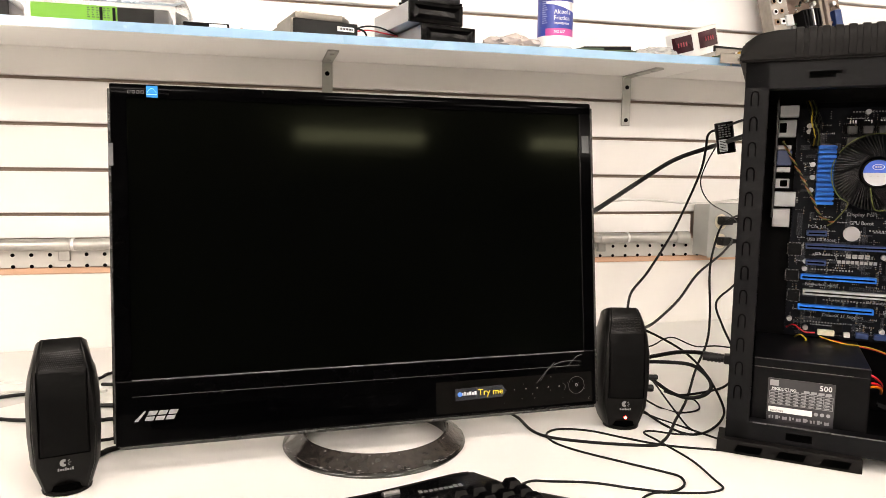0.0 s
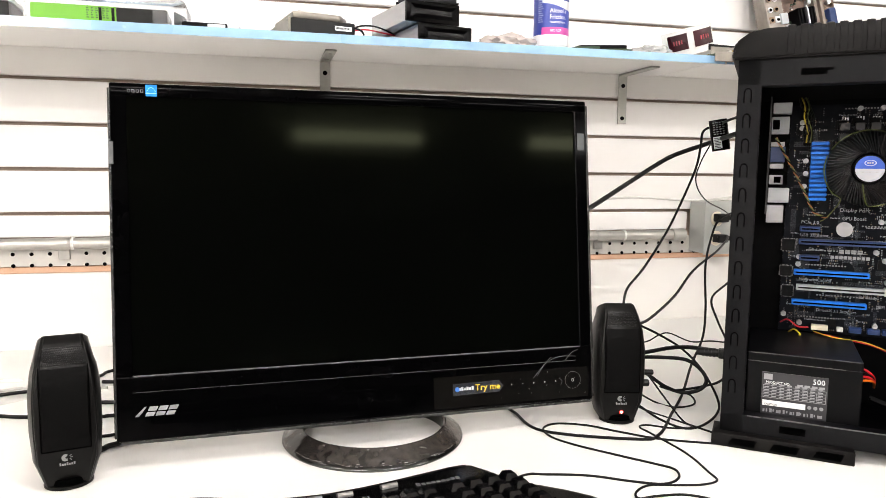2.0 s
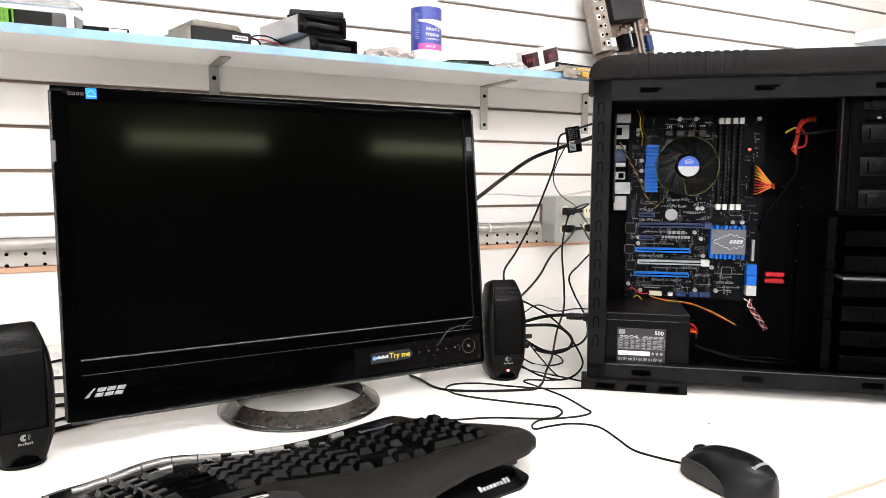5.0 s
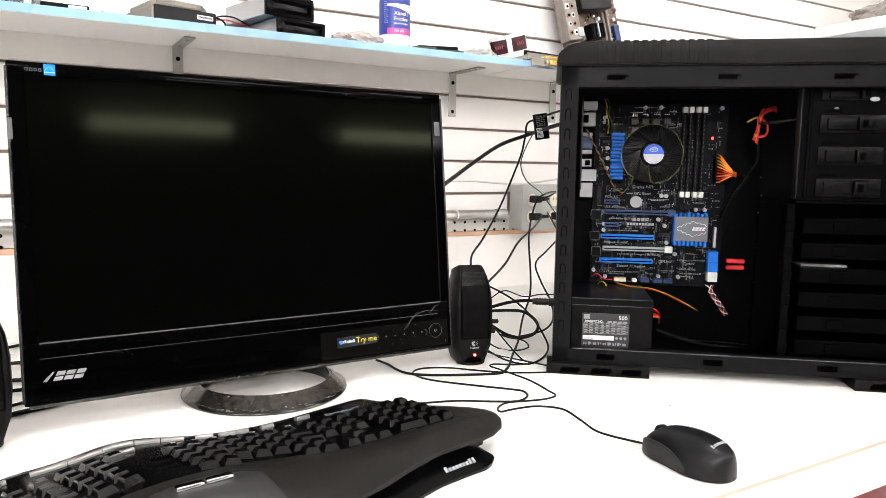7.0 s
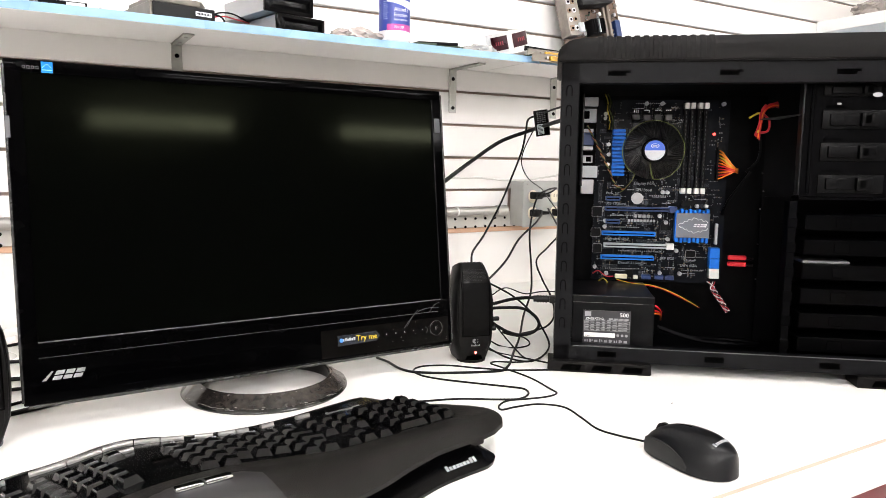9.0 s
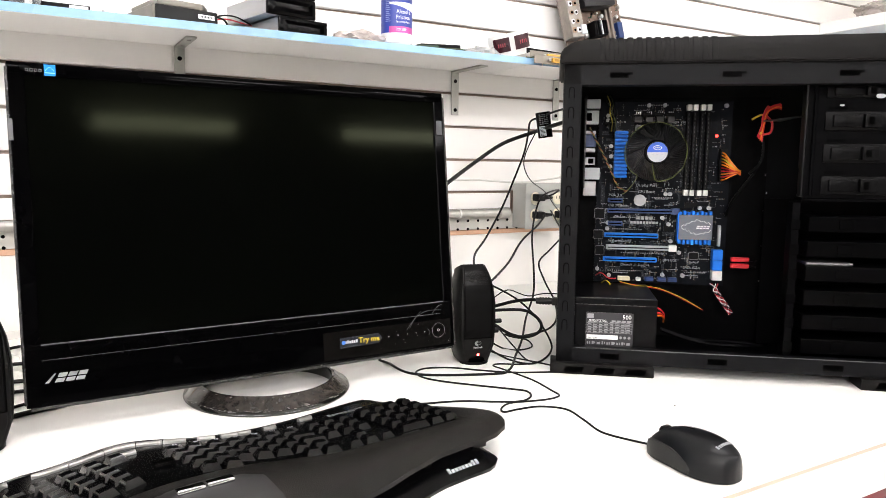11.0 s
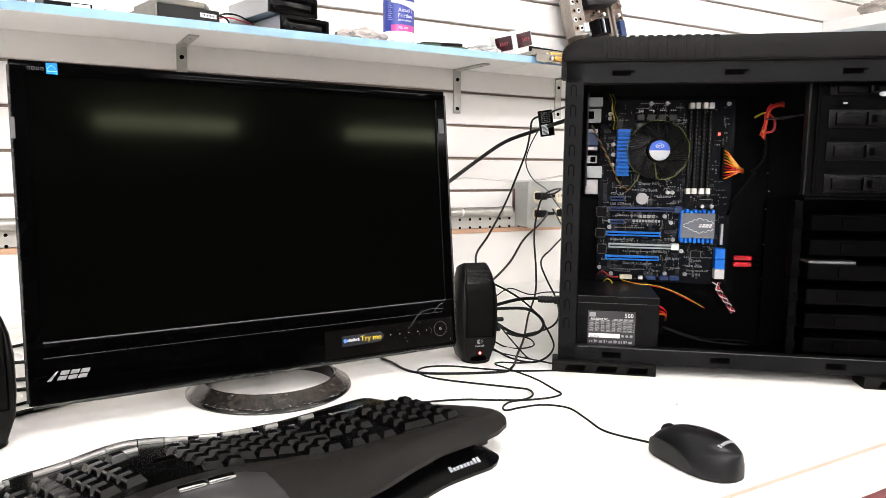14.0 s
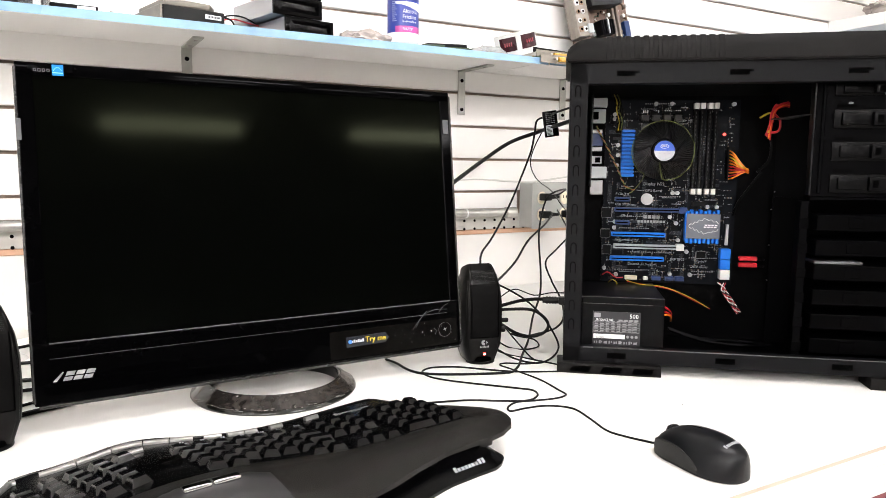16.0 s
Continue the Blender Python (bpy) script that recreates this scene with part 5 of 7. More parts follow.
    for k in range(110):
        x, z = rng.uniform(0.003, W - 0.035), rng.uniform(0.003, Hh - 0.035)
        across, n, ln = rng.random() < 0.5, rng.randint(3, 8), rng.uniform(0.008, 0.03)
        for i in range(n):
            if across:
                box(x, x + ln, -0.0001, 0, z + i * 0.0008, z + i * 0.0008 + 0.0003, into=tr)
            else:
                box(x + i * 0.0008, x + i * 0.0008 + 0.0003, -0.0001, 0, z, z + ln, into=tr)
    tagged(part("board_trace", tr, mat("trace_blue_grey", (0.012, 0.016, 0.026), 0.35, var=0.3), m, "fine bluish board traces", smooth=False), kind="stuff")
    tagged(part("board_component", tan, mat("ceramic_tan", (0.16, 0.11, 0.06), 0.5, var=0.3), m, "tiny tan board components", smooth=False), kind="stuff")
    tagged(part("board_component", b, mat("solder_grey", (0.22, 0.225, 0.23), 0.4, 0.3, var=0.3), m, "tiny pale board components", smooth=False), kind="stuff")
    tagged(part("board_component", g, mat("resistor_dark", (0.05, 0.05, 0.055), 0.5, var=0.4), m, "tiny dark board components", smooth=False), kind="stuff")
    for k in range(4):
        x = 0.113 + k * 0.0165
        blk("choke", x, x + 0.011, 0.352, 0.3615, 0.007, label_dark, "dark square choke")
        blk("choke", x, x + 0.011, 0.3655, 0.375, 0.007, label_dark, "dark square choke")
        for q in range(3):
            blk("bright_mark", x + 0.002 + q * 0.003, x + 0.0035 + q * 0.003, 0.3785, 0.3825, 0.002, silver, bev=0)
    pins = bmesh.new()
    for x, z, w, h in ((0.064, 0.220, 0.015, 0.015), (0.063, 0.186, 0.014, 0.013), (0.066, 0.160, 0.013, 0.014), (0.213, 0.155, 0.014, 0.010)):
        for k in range(9):
            f = -0.5 + (k + 0.5) / 9
            for s in (-1, 1):
                box(x + f * w - 0.0003 - 0.058, x + f * w + 0.0003 - 0.058, -0.001, 0, z + s * (h / 2 + 0.0006) - 0.0007 - 0.108, z + s * (h / 2 + 0.0006) + 0.0007 - 0.108, into=pins)
                box(x + s * (w / 2 + 0.0006) - 0.0007 - 0.058, x + s * (w / 2 + 0.0006) + 0.0007 - 0.058, -0.001, 0, z + f * h - 0.0003 - 0.108, z + f * h + 0.0003 - 0.108, into=pins)
    for x0, x1, z in ((0.118, 0.166, 0.3925), (0.085, 0.155, 0.2145), (0.085, 0.135, 0.1955), (0.1, 0.16, 0.157), (0.08, 0.125, 0.1275), (0.195, 0.24, 0.150), (0.20, 0.236, 0.128), (0.145, 0.18, 0.247), (0.165, 0.18, 0.262)):
        n = int((x1 - x0) / 0.0034)
        for k in range(n):
            box(x0 + k * 0.0034 - 0.058, x0 + k * 0.0034 + 0.0018 - 0.058, -0.0007, 0, z - 0.0008 - 0.108, z + 0.0008 - 0.108, into=pins)
    tagged(part("board_component", pins, mat("pin_solder", (0.20, 0.20, 0.20), 0.4, 0.4, var=0.3), m, "rows of tiny bright solder pins", smooth=False), kind="stuff")
    for txt, x, z, s, w in (("Display Port", 0.136, 0.2665, 0.0065, 0.032), ("GPU Boost", 0.136, 0.256, 0.0065, 0.026), ("PCIe 3.0", 0.0875, 0.250, 0.0055, 0.02), ("USB 3.0 Boost", 0.093, 0.2335, 0.0055, 0.032), ("Gb Lan", 0.096, 0.2155, 0.0055, 0.017), ("Network iControl", 0.097, 0.176, 0.0055, 0.036), ("SLI Ready", 0.157, 0.1575, 0.0055, 0.02), ("UEFI BIOS", 0.177, 0.1465, 0.0055, 0.021), ("DirectX 11 Support", 0.123, 0.1375, 0.0055, 0.045), ("TurboV", 0.214, 0.1445, 0.0055, 0.016), ("SATA 6Gb/s", 0.211, 0.1355, 0.0055, 0.026), ("DIGI+ VRM", 0.181, 0.366, 0.0055, 0.026)):
        letters(txt, s, grey_print, m, on_face(x - 0.058, -0.0004, z - 0.108), "board_print", "", w)
    for x, z, w in ((0.086, 0.262, 0.020), (0.110, 0.2555, 0.012), (0.150, 0.2445, 0.022), (0.165, 0.2345, 0.015), (0.088, 0.1235, 0.030), (0.196, 0.1225, 0.026), (0.175, 0.131, 0.016), (0.215, 0.242, 0.018), (0.246, 0.36, 0.008), (0.245, 0.215, 0.009), (0.066, 0.235, 0.010), (0.067, 0.205, 0.010), (0.066, 0.142, 0.012), (0.112, 0.384, 0.020), (0.172, 0.386, 0.012)):
        b = bmesh.new()
        n = int(w / 0.0016)
        for k in range(n):
            box(x + k * 0.0016 - 0.058, x + k * 0.0016 + 0.0009 - 0.058, -0.0004, 0, z - 0.108, z + 0.0010 + 0.0006 * (k % 3 == 0) - 0.108, into=b)
        part("board_print", b, grey_print, m, smooth=False)
    b = bmesh.new()
    for k in range(4):
        box(0.122 + 0.0068 * k - 0.058, 0.1275 + 0.0068 * k - 0.058, -0.0004, 0, 0.2115 - 0.108, 0.2165 - 0.108, into=b)
    for k in range(9):
        box(0.113 + 0.0049 * k - 0.058, 0.1168 + 0.0049 * k - 0.058, -0.0004, 0, 0.2045 - 0.108, 0.2085 - 0.108, into=b)
    part("board_mark", b, mat("board_mark_grey", (0.28, 0.28, 0.28), 0.5, var=0.1), m, "pale maker's mark and model, worn bars", smooth=False)


def bays():
    t = thing("drive_bay", TOWER @ Matrix.Translation((0.326, 0.028, 0.255)), "black drive bay frame with plastic slide latches", "drive bay")
    part("bay_side", box(0, 0.17, 0, 0.002, 0, 0.150, 0.0006, 1), inner_steel, t)
    part("bay_edge", box(-0.004, -0.001, -0.004, 0.012, 0.002, 0.158, 0.0008, 1), mat("bay_edge_dark", (0.006, 0.006, 0.0066), 0.3, var=0.1, spec=0.3), t, "folded bay edge")
    part("bay_edge", box(0.007, 0.0115, -0.003, 0.0, 0.004, 0.155, 0.0008, 1), case_dark, t)
    part("bay_arm", prism([(-0.030, 0.10), (-0.006, 0.004), (-0.0042, 0.004), (-0.0042, 0.10)], 0.110, 0.1115), mat("bay_arm_grey", (0.020, 0.020, 0.022), 0.3, spec=0.3, var=0.2), t, "folded grey steel arm", smooth=False)
    for k in range(7):
        part("tray_screw", cyl(0.0012, 0, 0.001, seg=8, m=on_face(-0.010 + 0.003 * (k % 2), 0.142, 0.03 - 0.028 * k)), silver, t, "tiny bright screw")
    part("bay_floor", box(0, 0.17, 0, 0.03, -0.004, -0.0005), inner_steel, t, smooth=False)
    for z in (0.018, 0.061, 0.104, 0.143):
        h = 0.0125 if z < 0.14 else 0.008
        lf = part("latch_frame", box(0.022, 0.105, -0.0025, -0.0003, z - h, z + h, 0.0015, 2), bay_latch, t)
        part("latch", box(0.031, 0.066, -0.0075, -0.0026, z - h * 0.62, z + h * 0.62, 0.0012, 2), bay_latch, lf, "black slide latch")
        part("latch_block", box(0.069, 0.090, -0.010, -0.0026, z - h * 0.72, z + h * 0.72, 0.0014, 2), bay_latch, lf)
        part("latch_gap", box(0.073, 0.080, -0.0104, -0.0099, z - h * 0.4, z + h * 0.4), hole_dark, t, smooth=False)
        part("bay_slot", box(0.026, 0.050, -0.0004, 0.0002, z + h + 0.003, z + h + 0.0065), hole_dark, t, smooth=False)
    part("bay_tab", cyl(0.003, 0, 0.001, seg=16, m=on_face(0.042, -0.0012, 0.125) @ Matrix.Diagonal((1, 0.5, 1, 1))), mat("tab_grey", (0.32, 0.32, 0.325), 0.4, var=0.2), t, "small bright tab")
    part("bay_sticker", cyl(0.006, 0, 0.001, seg=20, m=on_face(0.085, -0.0105, 0.136) @ Matrix.Diagonal((1, 0.5, 1, 1))), mat("tab_pale", (0.42, 0.42, 0.46), 0.4, var=0.2), t, "pale sticker")
    c = thing("drive_cage", TOWER @ Matrix.Translation((0.314, 0.028, 0.036)), "black hard drive cage with six plastic trays", "drive cage")
    part("cage_post", box(0, 0.011, -0.002, 0.02, -0.017, 0.213, 0.001, 1), case_dark, c)
    part("cage_back", box(0, 0.18, 0.128, 0.130, -0.017, 0.213), case_dark, c, smooth=False)
    for k in range(6):
        z = 0.001 + k * 0.0343
        tr = part("tray", box(0.023, 0.186, 0.0, 0.05, z, z + 0.0215, 0.0012, 1), bay_plastic, c, "black drive tray")
        part("tray_clip", box(0.062, 0.082, -0.0012, 0.0, z + 0.004, z + 0.0175, 0.0008, 1), bay_plastic, tr)
        part("cage_tab", box(-0.001, 0.012, -0.0035, -0.0019, z + 0.003, z + 0.017, 0.0008, 1), bay_plastic, c)
    h = thing("hard_drive", TOWER @ Matrix.Translation((0.340, 0.031, 0.1615)), "silver hard drive seated in its tray", "hard drive")
    part("drive_body", box(0, 0.062, 0.006, 0.05, 0.0, 0.0045, 0.001, 1), mat("drive_dull_silver", (0.25, 0.25, 0.26), 0.35, 0.6, var=0.2), h)
    part("drive_label", box(0.035, 0.061, 0.0052, 0.006, -0.0035, -0.0005), grey_plastic, h, smooth=False)


def inner_cables():
    def inside(x, y, z):
        return TOWER @ Vector((x, y, z))

    def lead(name, pts, r, material, label, cat="cable", group="cables inside the tower"):
        solo(name, sweep([inside(*p) for p in pts], r, 6, 6), material, label, cat, group=group)

    rng = random.Random(3)
    for k in range(10):
        z = 0.276 + k * 0.0048
        mt = (orange, red, orange, red, red, orange, orange, yellow, orange, orange)[k]
        tip = 0.287 + 0.0007 * k
        lead("power_lead", [(0.246, 0.150, z), (0.2492, 0.141, z + 0.15 * (tip - z)), (0.257, 0.136, z + 0.6 * (tip - z)), (0.266, 0.136, tip), (0.273, 0.146, tip - 0.002)], 0.0012, mt, "bright insulated power lead at the board socket")
    lead("power_lead", [(0.284, 0.14, 0.287), (0.30, 0.14, 0.305), (0.302, 0.138, 0.33), (0.297, 0.138, 0.35)], 0.0022, cable_black, "black sleeved power lead")
    lead("power_lead", [(0.292, 0.145, 0.287), (0.275, 0.146, 0.262), (0.262, 0.15, 0.24), (0.258, 0.16, 0.22)], 0.0022, cable_black, "black sleeved power lead")
    lead("power_lead", [(0.296, 0.135, 0.345), (0.299, 0.132, 0.37), (0.306, 0.13, 0.384), (0.320, 0.13, 0.391)], 0.0018, red, "red power lead loop")
    lead("power_lead", [(0.297, 0.134, 0.346), (0.309, 0.132, 0.349), (0.310, 0.131, 0.364), (0.299, 0.13, 0.377), (0.304, 0.13, 0.388)], 0.0018, red, "red power lead loop")
    lead("power_lead", [(0.295, 0.134, 0.346), (0.298, 0.132, 0.364), (0.295, 0.13, 0.375), (0.281, 0.13, 0.368)], 0.0015, yellow, "yellow power lead loop")
    for k in range(4):
        q = 0.0022 * k
        lead("power_lead", [(0.292 + q, 0.136, 0.342 - q), (0.296 + 0.5 * q, 0.131, 0.360), (0.297 + q, 0.129, 0.376 + 0.5 * q), (0.309 + q, 0.129, 0.388 - 0.5 * q), (0.322, 0.131, 0.390 - q)], 0.0012, (red, red, orange, red)[k], "red and orange power lead loop")
    for z in (0.1535, 0.1435):
        d = thing("drive_cable", TOWER @ Matrix.Translation((0.262, 0.145, z)), "black drive data cable with a red plug", "cable", group="cables inside the tower")
        part("plug", box(0.004, 0.031, -0.004, 0.004, -0.0035, 0.0035, 0.001, 1), red, d, "red plug")
        part("lead", sweep([(0.031, 0, 0), (0.04, 0.004, -0.002), (0.046, 0.02, -0.004)], 0.002, 6, 4), cable_black, d)
    for k, mt in enumerate((white_plastic, red, cable_black, white_plastic, red)):
        pts = [(0.238 + 0.003 * k, 0.150, 0.113)]
        for j in range(9):
            a = j * 1.5 + k * 1.25
            pts.append((0.244 + 0.0032 * j + 0.0028 * math.cos(a), 0.140 + 0.0028 * math.sin(a), 0.105 - 0.0046 * j + 0.002 * math.cos(a)))
        lead("front_panel_wire", pts, 0.0008, mt, "thin twisted front panel wire")
    lead("fan_lead", [(0.098, 0.15, 0.112), (0.12, 0.142, 0.1075), (0.155, 0.14, 0.105), (0.19, 0.135, 0.093), (0.222, 0.13, 0.076)], 0.0006, yellow, "yellow and red fan lead")
    lead("fan_lead", [(0.1, 0.152, 0.110), (0.13, 0.143, 0.1065), (0.165, 0.14, 0.101), (0.2, 0.136, 0.086), (0.225, 0.132, 0.074)], 0.0006, red, "thin red fan lead")
    lead("fan_lead", [(0.060, 0.150, 0.120), (0.068, 0.14, 0.126), (0.080, 0.14, 0.118), (0.092, 0.145, 0.117)], 0.0010, red, "thin red fan lead")
    lead("fan_lead", [(0.070, 0.150, 0.108), (0.076, 0.14, 0.114), (0.083, 0.14, 0.108), (0.078, 0.142, 0.104)], 0.0010, yellow, "thin yellow fan lead")
    for k, mt in enumerate((orange, red, cable_black, red)):
        lead("supply_lead", [(0.140, 0.09 + 0.006 * k, 0.066 + 0.003 * k), (0.152, 0.09 + 0.006 * k, 0.070 + 0.003 * k), (0.163, 0.11, 0.064 + 0.002 * k), (0.168, 0.14, 0.05)], 0.0015, mt, "coloured lead from the power supply")
    # leads take the darkened inner steel, so floor shade is in their colour
    for k in range(2):
        lead("supply_lead", [(0.16, 0.1 + 0.01 * k, 0.045), (0.21, 0.09 + 0.012 * k, 0.032), (0.26, 0.08 + 0.01 * k, 0.03 + 0.004 * k), (0.305, 0.09, 0.03)], 0.003, inner_steel, "thick black lead on the case floor")


tower()
power_supply()
mainboard()
bays()
inner_cables()


# ---- outlet box and wall ----
def outlet_box():
    o = thing("outlet_box", pose(1.29, WALL, 0.903), "grey steel electrical outlet box with two ivory double sockets", "outlet")
    part("box_body", box(0, 0.118, -0.062, -0.0075, 0.004, 0.112, 0.002, 1), grey_box, o)
    part("cover_plate", box(-0.002, 0.120, -0.0645, -0.0625, 0.002, 0.114, 0.001, 1), grey_box, o)
    for sx in (0.018, 0.086):
        for z in (0.036, 0.076):
            so = part("socket", cyl(0.0155, 0, 0.003, seg=26, m=on_face(sx + 0.008, -0.0645, z) @ Matrix.Diagonal((0.9, 1, 1, 1)), bev=0.0006), ivory, o, "ivory socket face")
            for dx in (-0.0045, 0.0045):
                part("socket_slot", box(sx + 0.008 + dx - 0.0008, sx + 0.008 + dx + 0.0008, -0.0679, -0.0674, z - 0.001, z + 0.006), hole_dark, so, smooth=False)
    for z in (0.010, 0.106):
        for x in (0.012, 0.106):
            part("screw", cyl(0.0028, 0, 0.0012, seg=12, m=on_face(x, -0.0646, z)), zinc, o)


outlet_box()


def wall_plug(x, z, label):
    p = thing("power_plug", pose(x, WALL - 0.0678, z), label, "plug", group="plugs in the outlet")
    part("plug_body", box(-0.011, 0.011, -0.024, 0, -0.0085, 0.0085, 0.003, 2), black_matte, p)
    part("strain_relief", cyl(0.006, 0, 0.030, 0.0035, seg=12, m=Matrix.Translation((0.006, -0.016, 0)) @ Euler((0, radians(90), 0)).to_matrix().to_4x4()), black_matte, p)


wall_plug(1.316, 0.982, "black power plug pushed into the wall outlet")
wall_plug(1.384, 0.940, "black power plug pushed into the wall outlet")
wall_plug(1.316, 0.940, "black power plug pushed into the wall outlet")


# ---- shelf things ----
S = 1.2785


def small_drive(name, m, label):
    d = thing(name, m, label, "drive")
    part("case", box(0, 0.098, 0, 0.12, 0, 0.026, 0.0015, 1), black_matte, d)
    part("lid", prism([(0.004, 0.004), (0.074, 0.002), (0.082, 0.012), (0.094, 0.03), (0.094, 0.116), (0.004, 0.116)], 0.0262, 0.0365, 0.002), card_metal, d, "silver lid")
    part("lid_plate", box(0.012, 0.080, 0.010, 0.1, 0.0366, 0.0400, 0.0012, 2, Euler((radians(1), radians(2), 0)).to_matrix().to_4x4()), zinc, d, "bright pressed lid plate")
    part("flange", box(-0.004, 0.0, 0.001, 0.115, 0.0, 0.0255, 0.0008, 1), card_metal, d)
    part("label", box(0.066, 0.092, -0.0007, 0, 0.0125, 0.0195), paper, d, "white label", smooth=False)
    b = bmesh.new()
    for k in range(14):
        box(0.068 + k * 0.0016, 0.0685 + k * 0.0016 + 0.0004 * (k % 3), -0.001, -0.0007, 0.0145, 0.0178, into=b)
    part("label_print", b, chip_black, d, smooth=False)


small_drive("hard_drive", pose(0.453, 1.300, S, 0, 0, 13) @ Matrix.Diagonal((1.06, 1, 1, 1)), "black and silver bare drive lying on the shelf")
solo("drive_lead", sweep([(0.552, 1.33, S + 0.020), (0.57, 1.345, S + 0.028), (0.60, 1.38, S + 0.034), (0.64, 1.43, S + 0.032)], 0.0014, 6, 6), cable_black, "thin black lead from the bare drive", "cable")
solo("drive_lead", sweep([(0.552, 1.33, S + 0.016), (0.575, 1.345, S + 0.022), (0.61, 1.39, S + 0.027), (0.65, 1.43, S + 0.03)], 0.0012, 6, 6), red, "thin red lead from the bare drive", "cable")
solo("drive_lead", sweep([(0.552, 1.318, S + 0.018), (0.562, 1.314, S + 0.014), (0.566, 1.312, S + 0.006), (0.556, 1.313, S + 0.001)], 0.0016, 6, 6), cable_black, "black lead curling down from the bare drive", "cable")


def bay_drive(m):
    d = thing("bay_drive", m, "silver drive with a black hollowed front, stacked on the shelf", "drive", group="stacked drives")
    part("body", box(0, 0.095, 0.002, 0.15, 0, 0.0325, 0.001, 1), mat("drive_casing", (0.40, 0.40, 0.41), 0.35, 0.8, var=0.15, scale=60, stretch=(1, 0.1, 1)), d, "silver metal body")
    part("front", box(-0.001, 0.096, -0.004, 0.003, -0.0002, 0.0328, 0.0015, 2), black_satin, d, "black front")
    b = bmesh.new()
    o = [b.verts.new((x, -0.0045, z)) for x, z in ((0.007, 0.006), (0.089, 0.006), (0.089, 0.027), (0.007, 0.027))]
    i = [b.verts.new((x, -0.0038 + 0.0, z)) for x, z in ((0.018, 0.015), (0.078, 0.015), (0.078, 0.018), (0.018, 0.018))]
    for k in range(4):
        b.faces.new((o[k], o[(k + 1) % 4], i[(k + 1) % 4], i[k]))
    b.faces.new(i)
    part("front_dish", b, black_gloss, d, smooth=False)
    return d


bd = bay_drive(pose(0.657, 1.318, S, 0, 0, 12))
copy_thing(bd, pose(0.635, 1.314, S + 0.0345, 0, 0, 13))
d = thing("drive_cover", pose(0.640, 1.345, S + 0.0685, 0, 0, -12), "black plastic drive cover resting on the drive stack", "cover")
part("shell", box(-0.012, 0.085, 0, 0.10, 0, 0.013, 0.003, 2), black_matte, d)
part("rim", box(-0.016, 0.089, 0.004, 0.104, -0.0005, 0.003, 0.001, 1), black_satin, d)


def crumpled(name, x, y, z, sx, sy, sz, material, label, seed, m=None, category="bag"):
    rng = random.Random(seed)
    b = bmesh.new()
    bmesh.ops.create_icosphere(b, subdivisions=4, radius=1)
    for v in b.verts:
        n = noise.noise(v.co * 2.1 + Vector((seed, 0, 0))) * 0.35 + noise.noise(v.co * 5.3 + Vector((0, seed, 0))) * 0.16
        v.co = Vector((v.co.x * (1 + n), v.co.y * (1 + n), max(v.co.z, -0.15) * (1 + n)))
        v.co = Vector((x + v.co.x * sx, y + v.co.y * sy, z + (max(v.co.z, -0.14) + 0.14) * sz))
    return solo(name, b, material, label, category)


crumpled("plastic_bag", 0.818, 1.345, S, 0.050, 0.045, 0.023, bag_film, "crumpled clear plastic bag on the shelf", 5)
crumpled("plastic_bag", 1.088, 1.330, S, 0.042, 0.03, 0.018, mat("clear_bag_film", (0.75, 0.74, 0.72), 0.15, var=0.1, scale=70, bump=0.4, trans=0.5), "small crumpled clear bag beside the cards", 17)
crumpled("small_parts", 0.836, 1.330, S, 0.020, 0.02, 0.013, bag_red, "reddish small parts inside the plastic bag", 9, category="parts")


